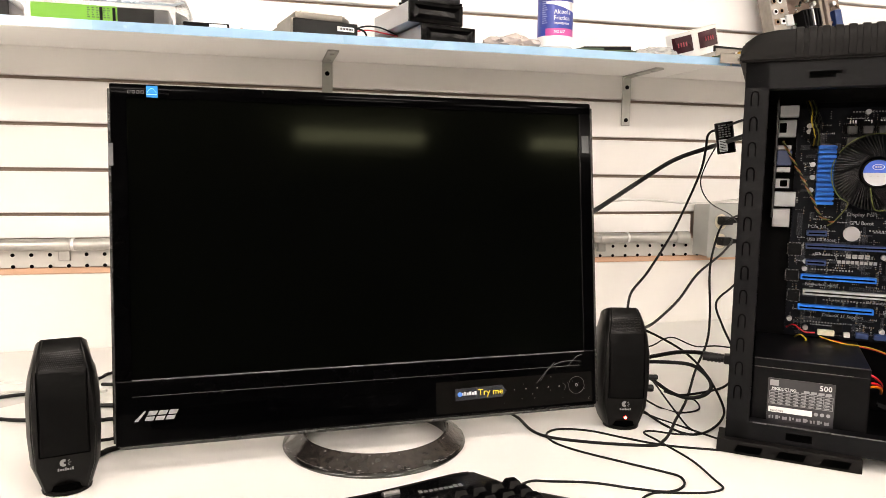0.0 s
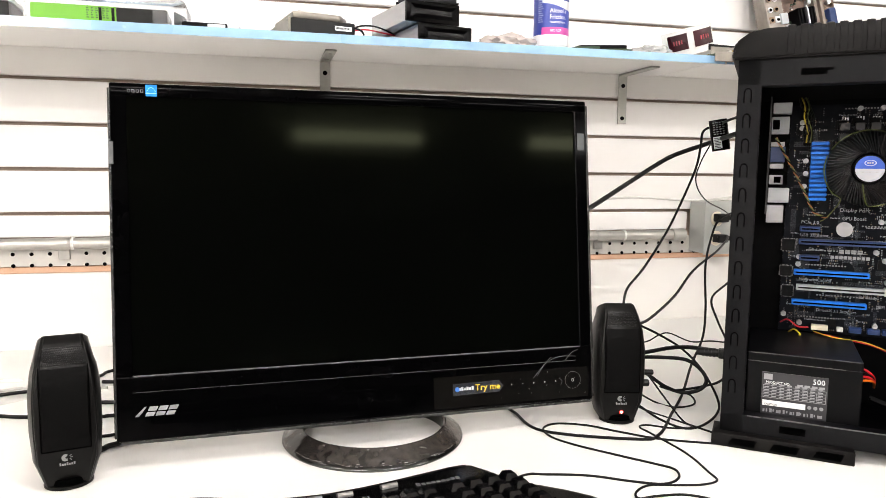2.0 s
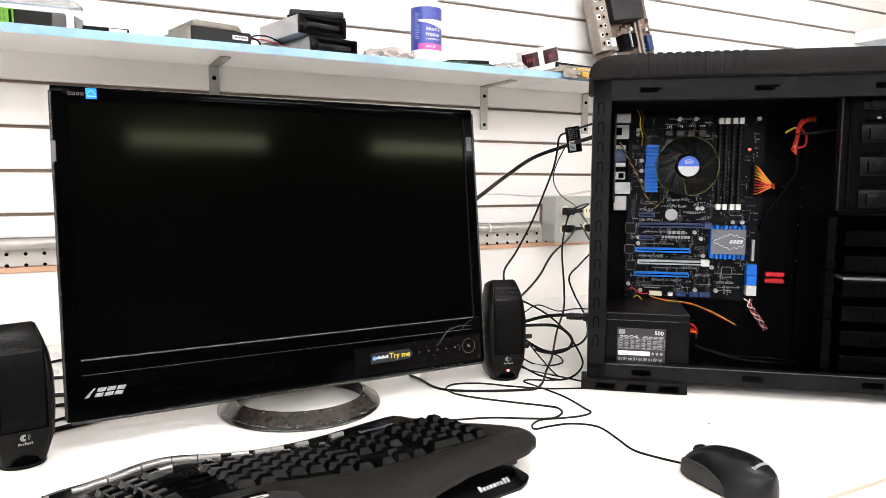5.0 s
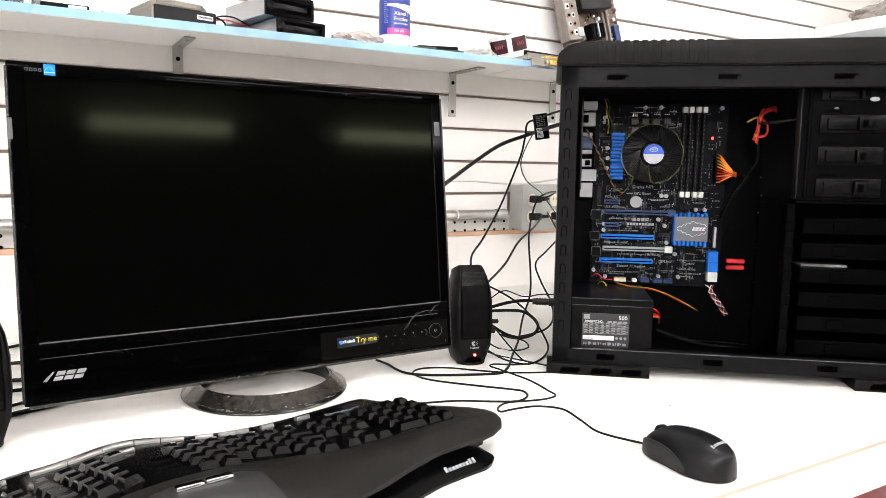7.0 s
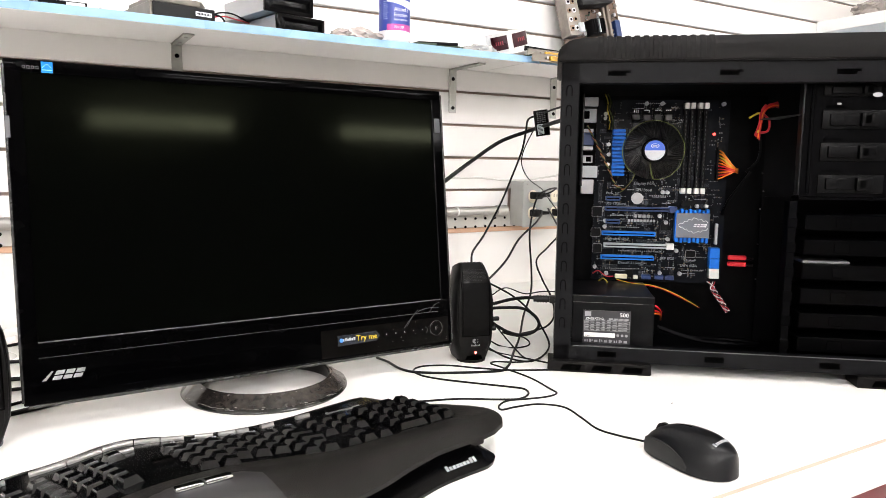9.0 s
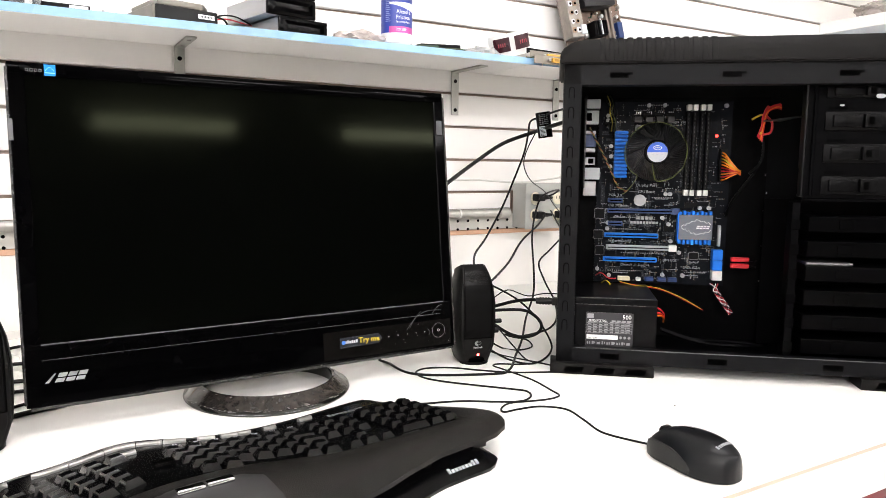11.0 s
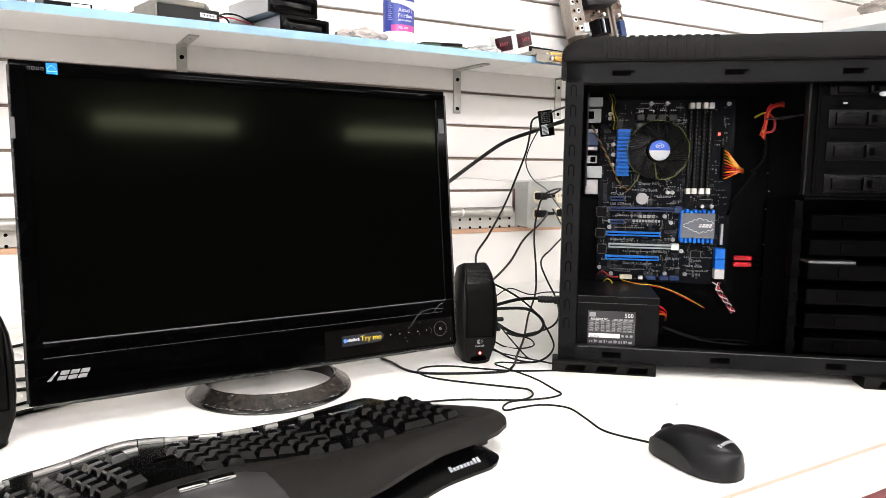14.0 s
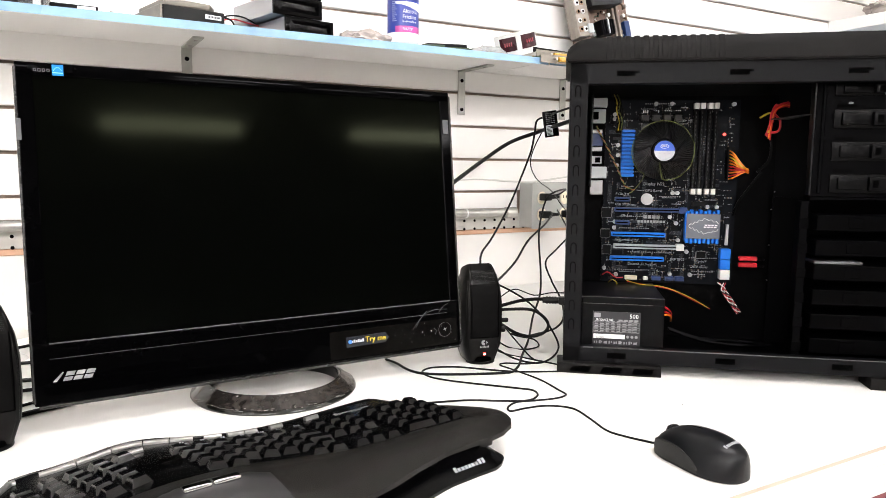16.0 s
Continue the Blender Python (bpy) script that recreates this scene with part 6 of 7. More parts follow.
def alcohol_bottle():
    t = thing("alcohol_bottle", pose(0.902, 1.352, S) @ Matrix.Scale(0.86, 4), "white plastic bottle of rubbing alcohol with a blue label", "bottle")
    R = 0.0355
    part("body", lathe([(R - 0.003, 0), (R, 0.003), (R, 0.125), (R - 0.003, 0.138), (0.022, 0.152), (0.0125, 0.158), (0.0125, 0.166)], 48), bottle_white, t)
    part("cap", cyl(0.0145, 0.166, 0.186, seg=28, bev=0.001, m=Matrix.Identity(4)), white_plastic, t, "white screw cap")
    part("clear_foot", lathe([(R + 0.0002, 0.0015), (R + 0.0003, 0.012), (R + 0.0002, 0.0135), (R - 0.001, 0.0135), (R - 0.001, 0.0015)], 48, closed=True), grey_plastic, t, "greyish bare bottle foot")

    def wrap(z0, z1, a0, a1, wavy=0.0, lift=0.0004):
        b = bmesh.new()
        n = 36
        cols = []
        for k in range(n + 1):
            a = radians(a0 + (a1 - a0) * k / n)
            top = z1 + wavy * math.sin((k / n) * math.pi * 1.3 + 0.6)
            cols.append([b.verts.new(((R + lift) * math.cos(a), (R + lift) * math.sin(a), z)) for z in (z0, top)])
        for p, q in zip(cols, cols[1:]):
            b.faces.new((p[0], q[0], q[1], p[1]))
        return b

    part("label", wrap(0.047, 0.0885, 170, 330, 0.007), label_blue, t, "blue label")
    part("label_upper", wrap(0.10, 0.128, 170, 330), label_blue, t, "blue upper label")
    part("label_side", wrap(0.034, 0.128, 168, 216, 0, 0.0005), label_blue, t, "blue side of the label")
    part("label_band", wrap(0.0335, 0.0475, 216, 330, 0, 0.0005), label_magenta, t, "magenta band")

    def curved(txt, size, w, z, mid, material):
        ob = letters(txt, size, material, t, Matrix.Identity(4), "label_words", "", w, 0.0001)
        for v in ob.data.vertices:
            a = radians(mid) + v.co.x / R
            r = R + 0.0007 + v.co.z
            v.co = Vector((r * math.cos(a), r * math.sin(a), z + v.co.y))

    curved("Alcool \u00e0", 0.0125, 0.036, 0.079, 272, white_print)
    curved("Friction", 0.0125, 0.033, 0.067, 270, white_print)
    curved("Isopropylique", 0.0065, 0.033, 0.0575, 270, white_print)
    curved("70% USP", 0.0075, 0.023, 0.0405, 262, white_print)
    b = bmesh.new()
    for r in range(14):
        a = radians(196)
        box(-0.006, 0.006 - 0.002 * (r % 3), -0.0006, 0, 0.058 + r * 0.0042, 0.0592 + r * 0.0042, m=Matrix.Translation(((R + 0.0004) * math.cos(radians(212)), (R + 0.0004) * math.sin(radians(212)), 0)) @ Euler((0, 0, radians(212 + 90))).to_matrix().to_4x4(), into=b)
    part("label_small_print", b, mat("pale_blue_print", (0.35, 0.40, 0.62), 0.5, var=0), t, smooth=False)


alcohol_bottle()


def blister():
    t = thing("blister_pack", pose(0.09, 1.30, S), "clear plastic blister pack with a green card", "package")
    part("card", box(0.006, 0.117, -0.0062, -0.0050, 0.001, 0.023), green_card, t, "bright green card", smooth=False)
    b = bmesh.new()
    for k in range(5):
        for c in (0.078, 0.084, 0.09, 0.119 - 0.02, 0.104):
            box(c, c + 0.0035 - 0.0008 * (k % 3), -0.0068, -0.0062, 0.006 + k * 0.0032, 0.0075 + k * 0.0032, into=b)
    part("card_print", b, mat("card_print_dark", (0.03, 0.09, 0.01), 0.5, var=0), t, smooth=False)
    for x in (0.094, 0.111):
        part("card_block", box(x, x + 0.004, -0.0070, -0.0062, 0.003, 0.021), chip_black, t, smooth=False)
    part("insert_face", box(0.1175, 0.166, -0.0060, -0.0050, 0.001, 0.022), mat("insert_face_dark", (0.012, 0.012, 0.011), 0.3, var=0.3, spec=0.15), t, "dark card behind the clear shell", smooth=False)
    part("insert", box(0.055, 0.185, 0.012, 0.10, 0.001, 0.026, 0.004, 2), mat("insert_dark", (0.05, 0.05, 0.045), 0.3, var=0.3), t, "dark plastic insert")
    b = prism([(-0.022, -0.004), (0.195, -0.004), (0.208, 0.02), (0.208, 0.12), (-0.022, 0.12)], 0.0, 0.045, 0.006)
    part("shell", b, clear_film, t, "clear plastic shell")


blister()
k_ = thing("ram_stick", pose(0.296, 1.288, S, 0, 0, 1), "black memory stick with a white barcode label", "memory stick")
part("board", box(0, 0.064, 0, 0.02, 0, 0.0075, 0.0008, 1), chip_black, k_)
part("label", box(0.036, 0.061, -0.0006, 0, 0.0018, 0.006), paper, k_, "white barcode label", smooth=False)
k_ = thing("black_box", pose(-0.06, 1.285, S), "small black box lying on the shelf", "box")
part("carton", box(0, 0.132, 0, 0.09, 0, 0.021, 0.001, 1), black_matte, k_)
part("lid", box(-0.001, 0.133, 0.001, 0.09, 0.0212, 0.028, 0.001, 1), paper, k_, "white lid")
solo("loose_screw", cyl(0.0022, 0, 0.003, seg=10, m=Matrix.Translation((0.378, 1.288, S))), zinc, "tiny bright loose screw on the shelf", "screw")


def expansion_card(m, label):
    c = thing("expansion_card", m, label, "circuit board", group="cards on the shelf")
    part("board", box(0, 0.13, 0, 0.09, 0.004, 0.0056), pcb_green, c, smooth=False)
    for k in range(16):
        part("contact", box(0.055 + k * 0.0035, 0.0572 + k * 0.0035, -0.0006, 0.006, 0.0025, 0.0066), mat("dull_contact", (0.07, 0.11, 0.06), 0.4, 0.5, var=0.1) if k == 0 else bpy.data.materials["dull_contact"], c, smooth=False)
    part("heatsink", prism([(0.02, 0.02), (0.12, 0.02), (0.12, 0.08), (0.03, 0.08)], 0.006, 0.016, 0.002), chip_black, c)
    part("edge_strip", box(0.0, 0.05, 0.0, 0.03, 0.0058, 0.011, 0.001, 1), pcb_green, c)
    return c


expansion_card(pose(0.948, 1.345, S + 0.004, 2, -4, 6), "dark expansion card lying on the shelf")
expansion_card(pose(1.016, 1.33, S - 0.001, 0, 0, -3), "dark thin circuit card lying on the shelf")


def graphics_card():
    g = thing("graphics_card", pose(1.190, 1.370, S - 0.006, 0, 0, 12), "white shrouded graphics card with two dark red stickers", "graphics card")
    turn = Euler((0, radians(-17), 0)).to_matrix().to_4x4()
    b = bmesh.new()
    rows = []
    for k in range(15):
        a = radians(196 + 100 * k / 14)
        x, y = 0.058 + 0.062 * math.cos(a), 0.075 + 0.075 * math.sin(a)
        rows.append([b.verts.new(turn @ Vector(p)) for p in ((x, y, 0.018), (x * 0.98 + 0.001, y, 0.068), (0.058 + 0.054 * math.cos(a), 0.075 + 0.066 * math.sin(a), 0.069), (0.058 + 0.054 * math.cos(a), 0.075 + 0.066 * math.sin(a), 0.018))])
    for p, q in zip(rows, rows[1:]):
        for k in range(4):
            b.faces.new((p[k], p[(k + 1) % 4], q[(k + 1) % 4], q[k]))
    b.faces.new(rows[0][::-1])
    b.faces.new(rows[-1])
    part("shroud", b, white_plastic, g, "white curved shroud")
    for a0, a1 in ((206, 236), (246, 286)):
        b = bmesh.new()
        cols = []
        for k in range(7):
            a = radians(a0 + (a1 - a0) * k / 6)
            cols.append([b.verts.new(turn @ Vector((0.058 + 0.0632 * math.cos(a), 0.075 + 0.0762 * math.sin(a), z))) for z in (0.031, 0.061)])
        for p, q in zip(cols, cols[1:]):
            b.faces.new((p[0], q[0], q[1], p[1]))
        part("sticker", b, dark_red, g, "dark red sticker")
        b = bmesh.new()
        for k in range(4):
            a = radians(a0 + (a1 - a0) * (0.3 + 0.13 * k))
            sweep([turn @ Vector((0.058 + 0.0636 * math.cos(a), 0.075 + 0.0766 * math.sin(a), z)) for z in (0.042, 0.050)], 0.0011, 5, 2, b)
        part("sticker_mark", b, mat("sticker_red", (0.45, 0.06, 0.08), 0.4, var=0.2), g, "red emblem bars")
    part("bracket", box(0.002, 0.07, -0.012, -0.010, 0.002, 0.019, 0.001, 1, Matrix.Translation((0.01, 0.012, 0.006)) @ Euler((radians(10), radians(-16), 0)).to_matrix().to_4x4()), zinc, g, "metal end bracket")
    for k in range(4):
        part("bracket_hole", cyl(0.0022, 0, 0.0006, seg=10, m=Matrix.Translation((0.01, 0.012, 0.006)) @ Euler((radians(10), radians(-16), 0)).to_matrix().to_4x4() @ on_face(0.014 + 0.014 * k, -0.0121, 0.010)), gold, g)
    part("board", box(0.04, 0.20, 0.01, 0.10, 0.028, 0.034, 0.001, 1), chip_black, g, "dark circuit board")
    part("card_body", prism([(0.05, 0.0), (0.205, -0.012), (0.205, 0.09), (0.05, 0.09)], 0.0345, 0.0475, 0.002), chip_black, g, "black cooler body of the card")
    for k in range(9):
        part("card_component", box(0.06 + 0.015 * k, 0.068 + 0.015 * k, -0.012 + 0.0012 * (k % 3), 0.004, 0.030, 0.0385 + 0.003 * (k % 2), 0.0008, 1), (silver, pcb_green, chip_black)[k % 3], g, smooth=False)


graphics_card()


def video_card(m, label, dz=0.0):
    v = thing("video_card", m, label, "graphics card", group="cards on the shelf")
    part("bracket", box(0, 0.115, 0, 0.0015, 0.001 + dz, 0.0185 + dz, 0.0006, 1), card_metal, v, "metal bracket")
    part("board", box(0.004, 0.112, 0.0017, 0.11, 0.0035, 0.0055), pcb_green, v, smooth=False)
    part("connector", box(0.045, 0.083, -0.006, 0, 0.005 + dz, 0.0145 + dz, 0.002, 2), gold, v, "gold-coloured screen socket")
    part("connector_face", box(0.049, 0.079, -0.0066, -0.006, 0.0072 + dz, 0.0125 + dz), mat("dull_brass", (0.42, 0.24, 0.05), 0.4, 0.5, var=0.2), v, smooth=False)
    for x in (0.038, 0.090):
        part("standoff", cyl(0.003, 0, 0.006, seg=8, m=on_face(x, 0, 0.0098 + dz)), zinc, v)
    part("jack", cyl(0.0035, 0, 0.0006, seg=12, m=on_face(0.102, 0, 0.0098 + dz)), hole_dark, v)


video_card(pose(1.173, 1.264, S - 0.003, 0, 0, 2), "video card with metal bracket overhanging the shelf edge", -0.010)
video_card(pose(1.190, 1.302, S + 0.002, 0, 0, 2), "video card with metal bracket lying under another card")


def old_board():
    o = thing("old_mainboard", pose(1.513, 1.44, S, -8, -10, 0), "tan populated circuit board leaning upright against the wall", "circuit board")
    part("board", box(-0.085, 0.105, 0, 0.002, 0.0, 0.25), beige_board, o, smooth=False)
    part("port_plate", box(-0.092, -0.052, -0.035, 0.0, 0.098, 0.25, 0.001, 1), mat("aged_port_metal", (0.26, 0.235, 0.21), 0.4, 0.85, var=0.3, scale=70), o, "metal port block")
    mat_rim = mat("dull_brass_rim", (0.22, 0.15, 0.10), 0.4, 0.5, var=0.2)
    part("port_block", box(-0.064, -0.047, -0.040, -0.0352, 0.104, 0.126, 0.001, 1), grey_plastic, o, "white port block")
    rb = random.Random(21)
    for k in range(110):
        x, z, w, h = rb.uniform(-0.048, 0.098), rb.uniform(0.07, 0.245), rb.uniform(0.0015, 0.006), rb.uniform(0.0015, 0.005)
        part("component", box(x, x + w, -rb.uniform(0.002, 0.008), 0, z, z + h, 0.0004, 1), (chip_black, silver, mat_rim, pcb_green)[k % 4], o, smooth=False)
    for k in range(6):
        for dx in (-0.084, -0.070):
            part("port_rim", cyl(0.0056, 0, 0.0018, seg=14, m=on_face(dx + 0.001, -0.0352, 0.115 + 0.021 * k)) if k % 3 else box(dx - 0.005, dx + 0.006, -0.0370, -0.0352, 0.109 + 0.021 * k, 0.122 + 0.021 * k, 0.0006, 1), silver if (k + (dx > -0.08)) % 2 else mat_rim, o)
            part("port_hole", cyl(0.0032, 0, 0.0006, seg=12, m=on_face(dx + 0.001, -0.0371, 0.115 + 0.021 * k)), hole_dark, o)
    part("heatsink", box(-0.012, 0.028, -0.03, 0, 0.098, 0.135, 0.001, 1), chip_black, o)
    for k in range(5):
        part("heatsink_fin", box(-0.010 + 0.008 * k, -0.007 + 0.008 * k, -0.034, -0.03, 0.1, 0.133), silver if k == 2 else chip_black, o, smooth=False)
    part("fan", box(-0.045, 0.055, -0.045, -0.001, 0.165, 0.25, 0.006, 2), mat("cooler_grey", (0.020, 0.019, 0.020), 0.35, var=0.15, spec=0.15), o, "grey processor cooler")
    for x in (0.045, 0.060):
        part("memory_slot", box(x, x + 0.008, -0.012, 0, 0.085, 0.24, 0.0008, 1), mat("slot_brown", (0.20, 0.16, 0.13), 0.5, var=0.1) if x < 0.05 else bpy.data.materials["slot_brown"], o)
    part("socket", box(0.078, 0.095, -0.014, 0, 0.09, 0.13, 0.001, 1), blue_dark, o, "navy socket")
    for x, z in ((-0.04, 0.145), (-0.03, 0.09), (-0.022, 0.105), (0.036, 0.15), (0.07, 0.19), (0.035, 0.105), (0.085, 0.145), (-0.045, 0.085), (0.075, 0.21), (0.1, 0.17)):
        part("capacitor", cyl(0.005, 0, 0.011, seg=12, m=on_face(x, 0, z), bev=0.001), silver, o)
    part("lead", sweep([(0.0, -0.05, 0.25), (0.02, -0.052, 0.225), (0.045, -0.05, 0.215), (0.06, -0.03, 0.225)], 0.0022, 6, 5), mat("lead_brown", (0.12, 0.03, 0.02), 0.5, var=0.3), o)


old_board()


# ---- side shelf ----
solo("wall_partition", box(2.85, 2.93, -0.2, WALL - 0.005, 0, H), wall_white, "white partition at the end of the bench", "wall", kind="structure")
ss = thing("side_shelf", pose(2.50, WALL, 1.492), "white shelf board on the side partition", "shelf")
part("board", box(0, 0.348, -1.2, -0.001, 0, 0.036, 0.001, 1), shelf_white, ss, smooth=False)
crumpled("plastic_bag", 2.60, 1.30, 1.529, 0.09, 0.13, 0.055, bag_film, "crumpled clear plastic bag on the side shelf", 12)
solo("wire_bundle", sweep([(2.53, 1.16, 1.535), (2.56, 1.14, 1.56), (2.54, 1.10, 1.575), (2.57, 1.06, 1.56), (2.53, 1.04, 1.55), (2.56, 1.10, 1.54), (2.54, 1.15, 1.57)], 0.004, 6, 6), red, "red coiled wire on the side shelf", "cable")
crumpled("black_adapter", 2.56, 1.22, 1.575, 0.03, 0.03, 0.03, black_matte, "black adapter lying on the plastic bag", 3, category="adapter")

# ---- red tote under the bench ----
rt = thing("storage_tote", pose(1.50, 0.80, 0), "dark red plastic storage tote under the bench", "storage tote")
part("bin", prism([(-0.46, -0.24), (0.46, -0.24), (0.46, 0.24), (-0.46, 0.24)], 0, 0.62, 0.02), stool_red, rt)
part("rim", prism([(-0.475, -0.255), (0.475, -0.255), (0.475, 0.255), (-0.475, 0.255)], 0.6205, 0.655, 0.008), stool_red, rt, "rolled red rim")


def cable(name, material, r, label, pts):
    r *= {"display_cable": 1.15, "keyboard_cable": 0.6, "thin_cable": 0.66, "speaker_cable": 0.62}.get(name, 0.74) if pts[0][0] > 0.3 else 1.05
    lie = [(x, y, TABLE + r if z < 0.7645 else z) for x, y, z in pts]
    return solo(name, sweep(lie, r, 8, 8), material, label, "cable", group="cables behind the monitor")


# ---- cables ----
cable('display_cable', cable_black, 0.0030, 'thick black display cable from the monitor to the tower', [(0.814, 1.020, 1.021), (0.851, 1.060, 1.027), (0.952, 1.140, 1.060), (1.026, 1.160, 1.096), (1.060, 1.120, 1.115), (1.033, 1.030, 1.122), (1.012, 0.965, 1.126)])
cable('video_cable', cable_black, 0.0025, 'black video cable with a label sleeve', [(1.011, 0.965, 1.147), (1.030, 1.020, 1.145), (1.051, 1.080, 1.141), (1.044, 1.100, 1.134), (1.054, 1.120, 1.111), (1.061, 1.140, 1.079), (1.046, 1.150, 1.029), (1.015, 1.140, 0.981), (0.954, 1.100, 0.931), (0.906, 1.060, 0.909), (0.878, 1.020, 0.894), (0.865, 1.000, 0.880)])
cable('thin_cable', cable_black, 0.0016, 'thin black cable hanging by the tower', [(1.075, 1.120, 1.122), (1.069, 1.140, 1.088), (1.076, 1.160, 1.058), (1.123, 1.200, 1.028), (1.238, 1.300, 1.001), (1.303, 1.350, 0.971), (1.212, 1.200, 0.950), (1.069, 1.020, 0.956)])
cable('white_cable', cable_white, 0.003, 'thin white cable strung along the wall', [(1.029, 1.420, 1.009), (1.050, 1.400, 1.022), (1.112, 1.390, 1.025), (1.196, 1.380, 1.020), (1.260, 1.380, 1.021), (1.350, 1.380, 1.032), (1.446, 1.380, 1.049)])
cable('mains_cable', cable_black, 0.0025, 'black power cord from the wall outlet', [(1.304, 1.415, 0.986), (1.334, 1.400, 0.988), (1.277, 1.300, 1.004), (1.189, 1.220, 1.004), (1.149, 1.200, 0.992), (1.136, 1.200, 0.958), (1.115, 1.180, 0.916), (1.091, 1.140, 0.855), (1.060, 1.100, 0.820), (1.015, 1.060, 0.790), (0.962, 1.000, 0.769), (0.914, 0.950, 0.763), (0.859, 0.889, 0.763), (0.825, 0.881, 0.763), (0.728, 0.930, 0.763), (0.717, 0.998, 0.763), (0.712, 1.021, 0.763)])
cable('mains_cable', cable_black, 0.0029, 'black power cord from the wall outlet', [(1.305, 1.415, 0.943), (1.319, 1.400, 0.945), (1.225, 1.300, 0.931), (1.120, 1.220, 0.906), (1.047, 1.160, 0.875), (0.958, 1.080, 0.860), (0.909, 1.030, 0.863)])
cable('mains_cable', cable_black, 0.0023, 'black power cord from the wall outlet', [(1.352, 1.420, 0.950), (1.277, 1.300, 0.930), (1.207, 1.200, 0.916), (1.137, 1.150, 0.895), (1.087, 1.120, 0.876), (1.085, 1.100, 0.845), (1.077, 1.060, 0.815), (1.051, 1.020, 0.794), (1.021, 1.000, 0.783), (0.991, 1.000, 0.777), (0.950, 1.000, 0.775), (0.927, 1.000, 0.782)])
cable('speaker_cable', cable_black, 0.0025, 'black looping cable behind the speaker', [(0.887, 1.000, 0.871), (0.926, 1.000, 0.852), (0.960, 1.000, 0.831), (0.977, 0.980, 0.807), (0.981, 0.950, 0.777), (0.967, 0.930, 0.765), (0.928, 0.904, 0.763), (0.899, 0.901, 0.763), (0.888, 0.936, 0.763), (0.873, 0.960, 0.772)])
cable('mains_cable', cable_black, 0.0037, 'thick black power cord plugged into the tower', [(0.975, 0.905, 0.849), (0.962, 0.930, 0.847), (0.954, 0.970, 0.842), (0.943, 1.000, 0.835), (0.923, 1.020, 0.826), (0.899, 1.020, 0.823)])
cable('coiled_cable', cable_black, 0.0034, 'thick black cable loop lying behind the speaker', [(0.899, 1.020, 0.819), (0.921, 1.000, 0.823), (0.951, 0.980, 0.823), (0.961, 0.960, 0.814), (0.963, 0.950, 0.802), (0.954, 0.950, 0.791), (0.937, 0.960, 0.785), (0.924, 0.980, 0.787), (0.910, 1.000, 0.798), (0.888, 1.000, 0.814)])
cable('thin_cable', cable_black, 0.0015, 'thin black cable on the bench behind the speaker', [(0.984, 0.920, 0.857), (0.975, 0.960, 0.852), (0.971, 1.000, 0.842), (0.951, 1.020, 0.850), (0.941, 1.030, 0.846), (0.924, 1.030, 0.838), (0.902, 1.030, 0.835)])
cable('thin_cable', cable_black, 0.0018, 'thin black cable on the bench behind the speaker', [(0.882, 1.000, 0.819), (0.898, 0.990, 0.806), (0.910, 0.960, 0.779), (0.915, 0.929, 0.763), (0.911, 0.902, 0.763), (0.886, 0.905, 0.763), (0.862, 0.921, 0.763), (0.849, 0.917, 0.763), (0.852, 0.892, 0.763), (0.858, 0.833, 0.763), (0.852, 0.783, 0.763), (0.848, 0.764, 0.763), (0.828, 0.759, 0.763), (0.801, 0.764, 0.763), (0.775, 0.770, 0.763), (0.755, 0.760, 0.763), (0.750, 0.747, 0.763), (0.771, 0.747, 0.763), (0.801, 0.742, 0.763), (0.822, 0.719, 0.763), (0.817, 0.682, 0.763), (0.809, 0.646, 0.763), (0.815, 0.622, 0.763), (0.830, 0.592, 0.763)])
cable('speaker_cable', cable_black, 0.0020, 'black speaker cable on the bench', [(0.860, 0.960, 0.776), (0.893, 0.959, 0.763), (0.913, 0.912, 0.763), (0.931, 0.867, 0.763), (0.936, 0.848, 0.763)])
cable('speaker_cable', cable_black, 0.0020, 'black speaker cable on the bench', [(0.875, 0.980, 0.787), (0.919, 0.996, 0.763), (0.935, 0.972, 0.763), (0.967, 0.979, 0.763), (0.973, 1.000, 0.767), (0.944, 1.000, 0.775)])
cable('keyboard_cable', cable_black, 0.0022, 'black keyboard cable looping over the bench', [(0.600, 0.778, 0.770), (0.628, 0.802, 0.764), (0.663, 0.821, 0.763), (0.684, 0.817, 0.763), (0.726, 0.804, 0.763), (0.762, 0.782, 0.763), (0.791, 0.769, 0.763), (0.813, 0.778, 0.763), (0.821, 0.797, 0.763), (0.810, 0.813, 0.763), (0.784, 0.841, 0.763), (0.747, 0.883, 0.763), (0.730, 0.913, 0.763), (0.732, 0.940, 0.763), (0.754, 0.951, 0.763), (0.788, 0.937, 0.763), (0.818, 0.907, 0.763), (0.855, 0.875, 0.763), (0.915, 0.846, 0.763)])
cable('speaker_cable', cable_black, 0.0023, 'black cable lying on the bench beside the speaker', [(0.019, 1.209, 0.763), (0.055, 1.221, 0.763), (0.085, 1.229, 0.763), (0.137, 1.228, 0.763), (0.166, 1.291, 0.763), (0.178, 1.316, 0.763), (0.253, 1.362, 0.763)])
cable('speaker_cable', cable_black, 0.0023, 'black cable lying on the bench beside the speaker', [(0.042, 1.147, 0.763), (0.085, 1.129, 0.763), (0.118, 1.118, 0.763), (0.164, 1.115, 0.763), (0.205, 1.100, 0.763), (0.219, 1.101, 0.763), (0.285, 1.097, 0.763)])
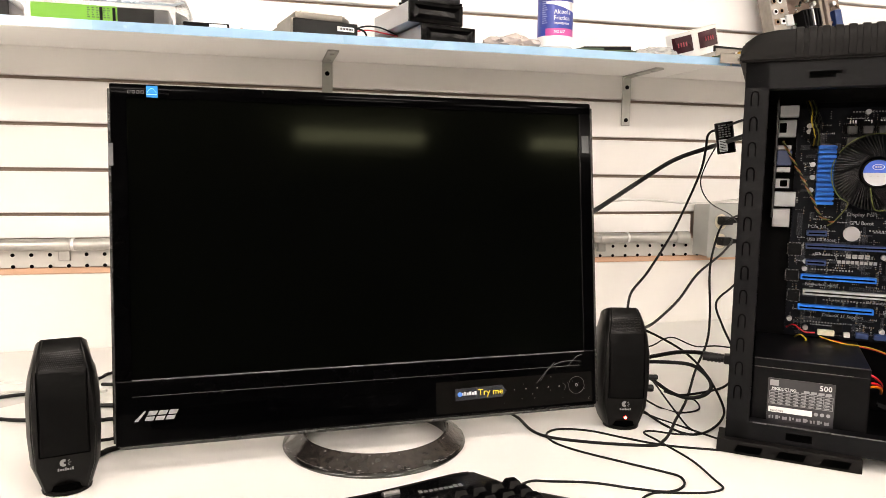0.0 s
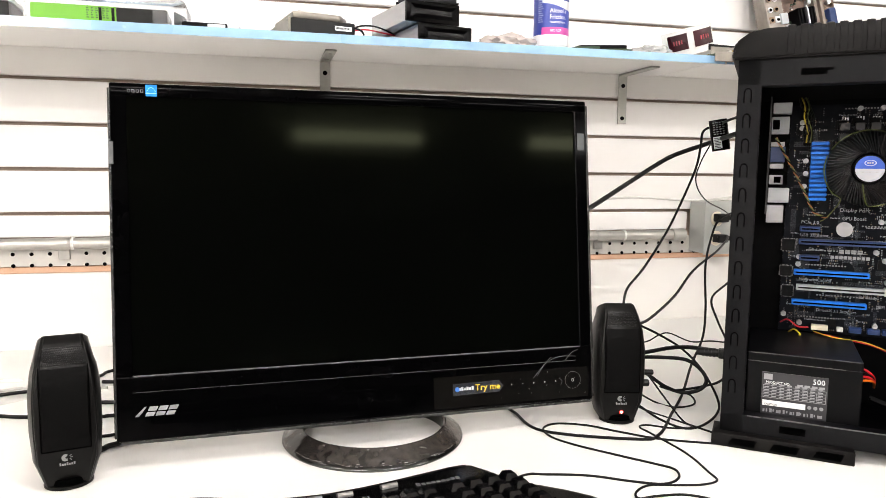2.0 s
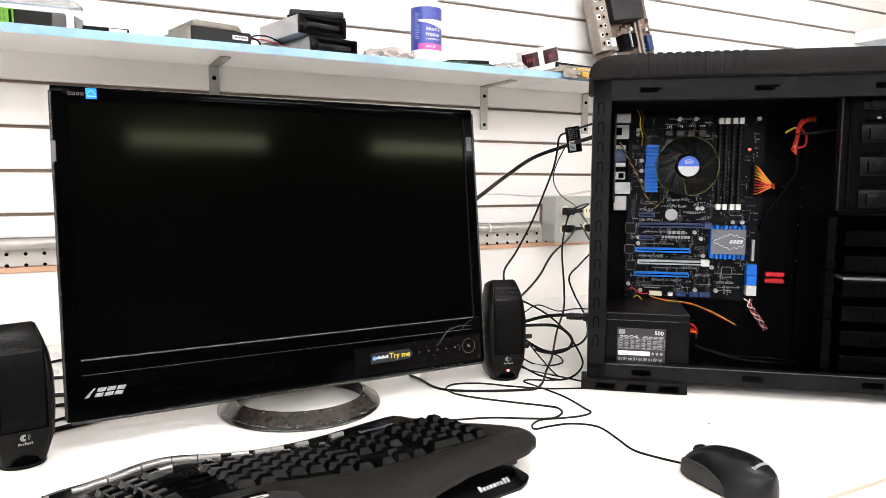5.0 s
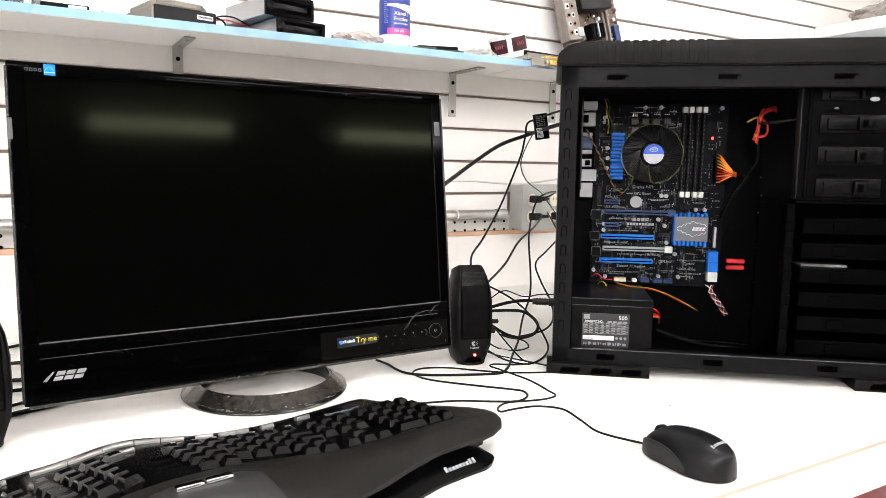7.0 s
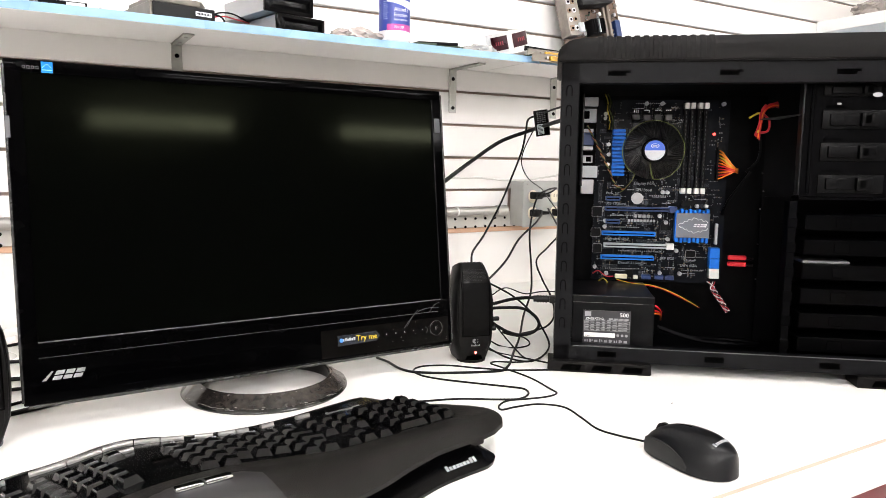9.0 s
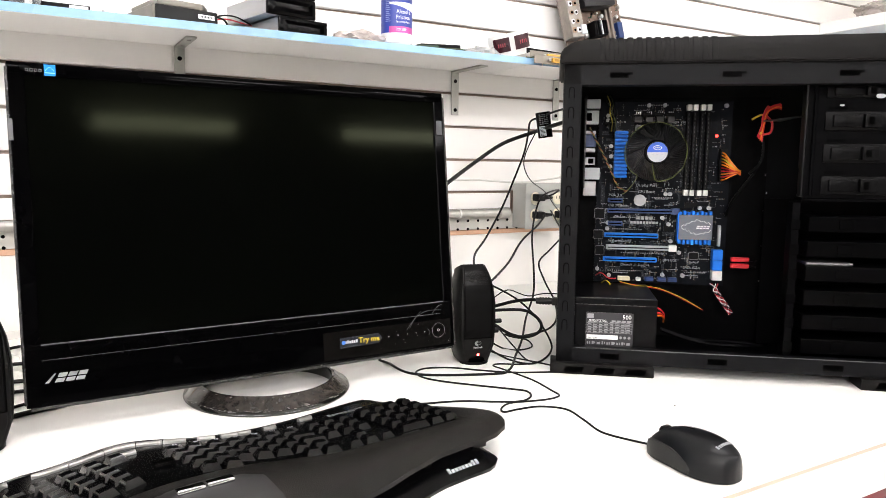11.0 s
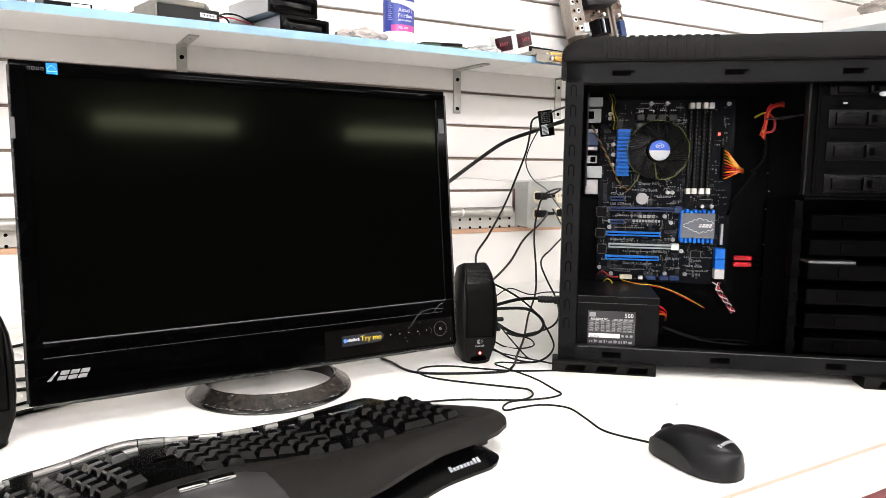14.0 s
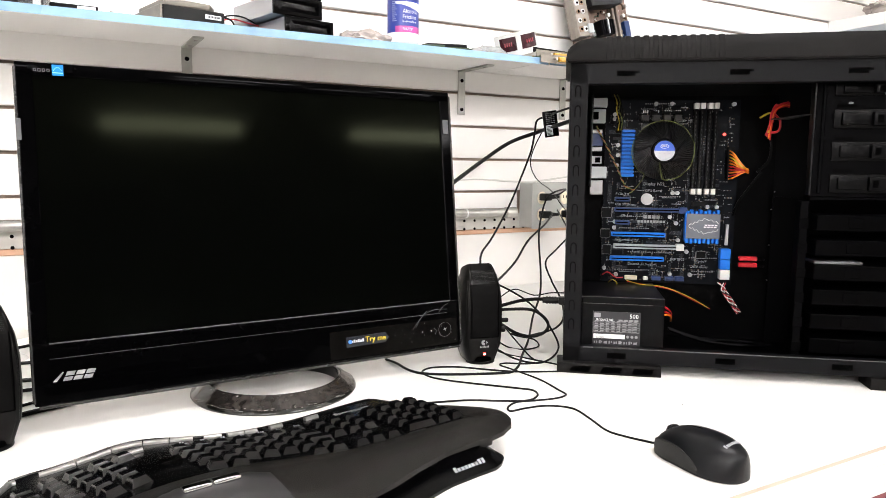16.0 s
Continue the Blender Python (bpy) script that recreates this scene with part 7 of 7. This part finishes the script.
cable('speaker_cable', cable_black, 0.0018, 'black cable lying on the bench beside the speaker', [(0.187, 1.024, 0.763), (0.220, 1.030, 0.763), (0.235, 1.034, 0.763), (0.289, 1.065, 0.763)])
cable('speaker_cable', cable_black, 0.0029, 'black cable lying on the bench beside the speaker', [(0.199, 0.951, 0.764), (0.229, 0.985, 0.764), (0.241, 0.998, 0.764), (0.295, 1.017, 0.764)])
cable('speaker_cable', cable_black, 0.0024, 'black cable lying on the bench beside the speaker', [(0.175, 1.256, 0.763), (0.210, 1.248, 0.763), (0.260, 1.240, 0.763), (0.330, 1.225, 0.763)])
cable('speaker_cable', cable_black, 0.0026, 'black cable lying on the bench beside the speaker', [(0.180, 1.160, 0.763), (0.214, 1.153, 0.763), (0.260, 1.144, 0.763), (0.330, 1.128, 0.763)])
cable('white_cable', cable_white, 0.0022, 'thin white cable lying along the back of the bench', [(0.008, 1.238, 0.763), (0.048, 1.242, 0.763), (0.082, 1.248, 0.763), (0.188, 1.225, 0.763)])


# label sleeve on the video cable and the plug at the tower
lt = thing("cable_tag", pose(1.040, 1.056, 1.126, 0, -9, -27), "printed black and white label sleeve wrapped round the cable", "label")
part("sleeve", prism([(0.0125 * math.copysign(abs(math.cos(a)) ** 0.6, math.cos(a)), 0.006 * math.copysign(abs(math.sin(a)) ** 0.8, math.sin(a))) for a in [2 * math.pi * k / 24 for k in range(24)]], -0.022, 0.022, 0.0012), black_satin, lt)
b_ = bmesh.new()
for k_ in range(6):
    for q_ in range(4):
        box(-0.0085 + 0.0042 * q_, -0.0055 + 0.0042 * q_ - 0.0008 * ((k_ + q_) % 2), -0.0066, -0.0060, 0.001 + 0.0032 * k_, 0.0024 + 0.0032 * k_, into=b_)
part("print", b_, mat("tag_print", (0.12, 0.12, 0.12), 0.5, var=0.2), lt, "pale rows of small print", smooth=False)
part("barcode", box(-0.0098, 0.0010, -0.0066, -0.0060, -0.0190, -0.0020), grey_plastic, lt, "white barcode patch", smooth=False)
b_ = bmesh.new()
for k_ in range(7):
    box(-0.0088, -0.0005 - 0.002 * (k_ % 3 == 1), -0.0070, -0.0066, -0.0180 + 0.0022 * k_, -0.0170 + 0.0022 * k_, into=b_)
part("barcode_lines", b_, chip_black, lt, smooth=False)
pp = thing("power_plug", pose(0.962, 0.890, 0.852, 0, 0, -38), "black ribbed plug in the tower's power inlet", "plug")
part("plug_body", box(-0.022, 0.004, -0.0062, 0.0062, -0.0058, 0.0058, 0.002, 2), black_matte, pp)
part("sleeve", cyl(0.0048, -0.046, -0.02, seg=14, m=Euler((0, radians(90), 0)).to_matrix().to_4x4()), black_matte, pp)
for k_ in range(4):
    part("rib", cyl(0.0056, 0, 0.0026, seg=14, m=Matrix.Translation((-0.028 - 0.0042 * k_, 0, 0)) @ Euler((0, radians(90), 0)).to_matrix().to_4x4()), black_matte, pp)
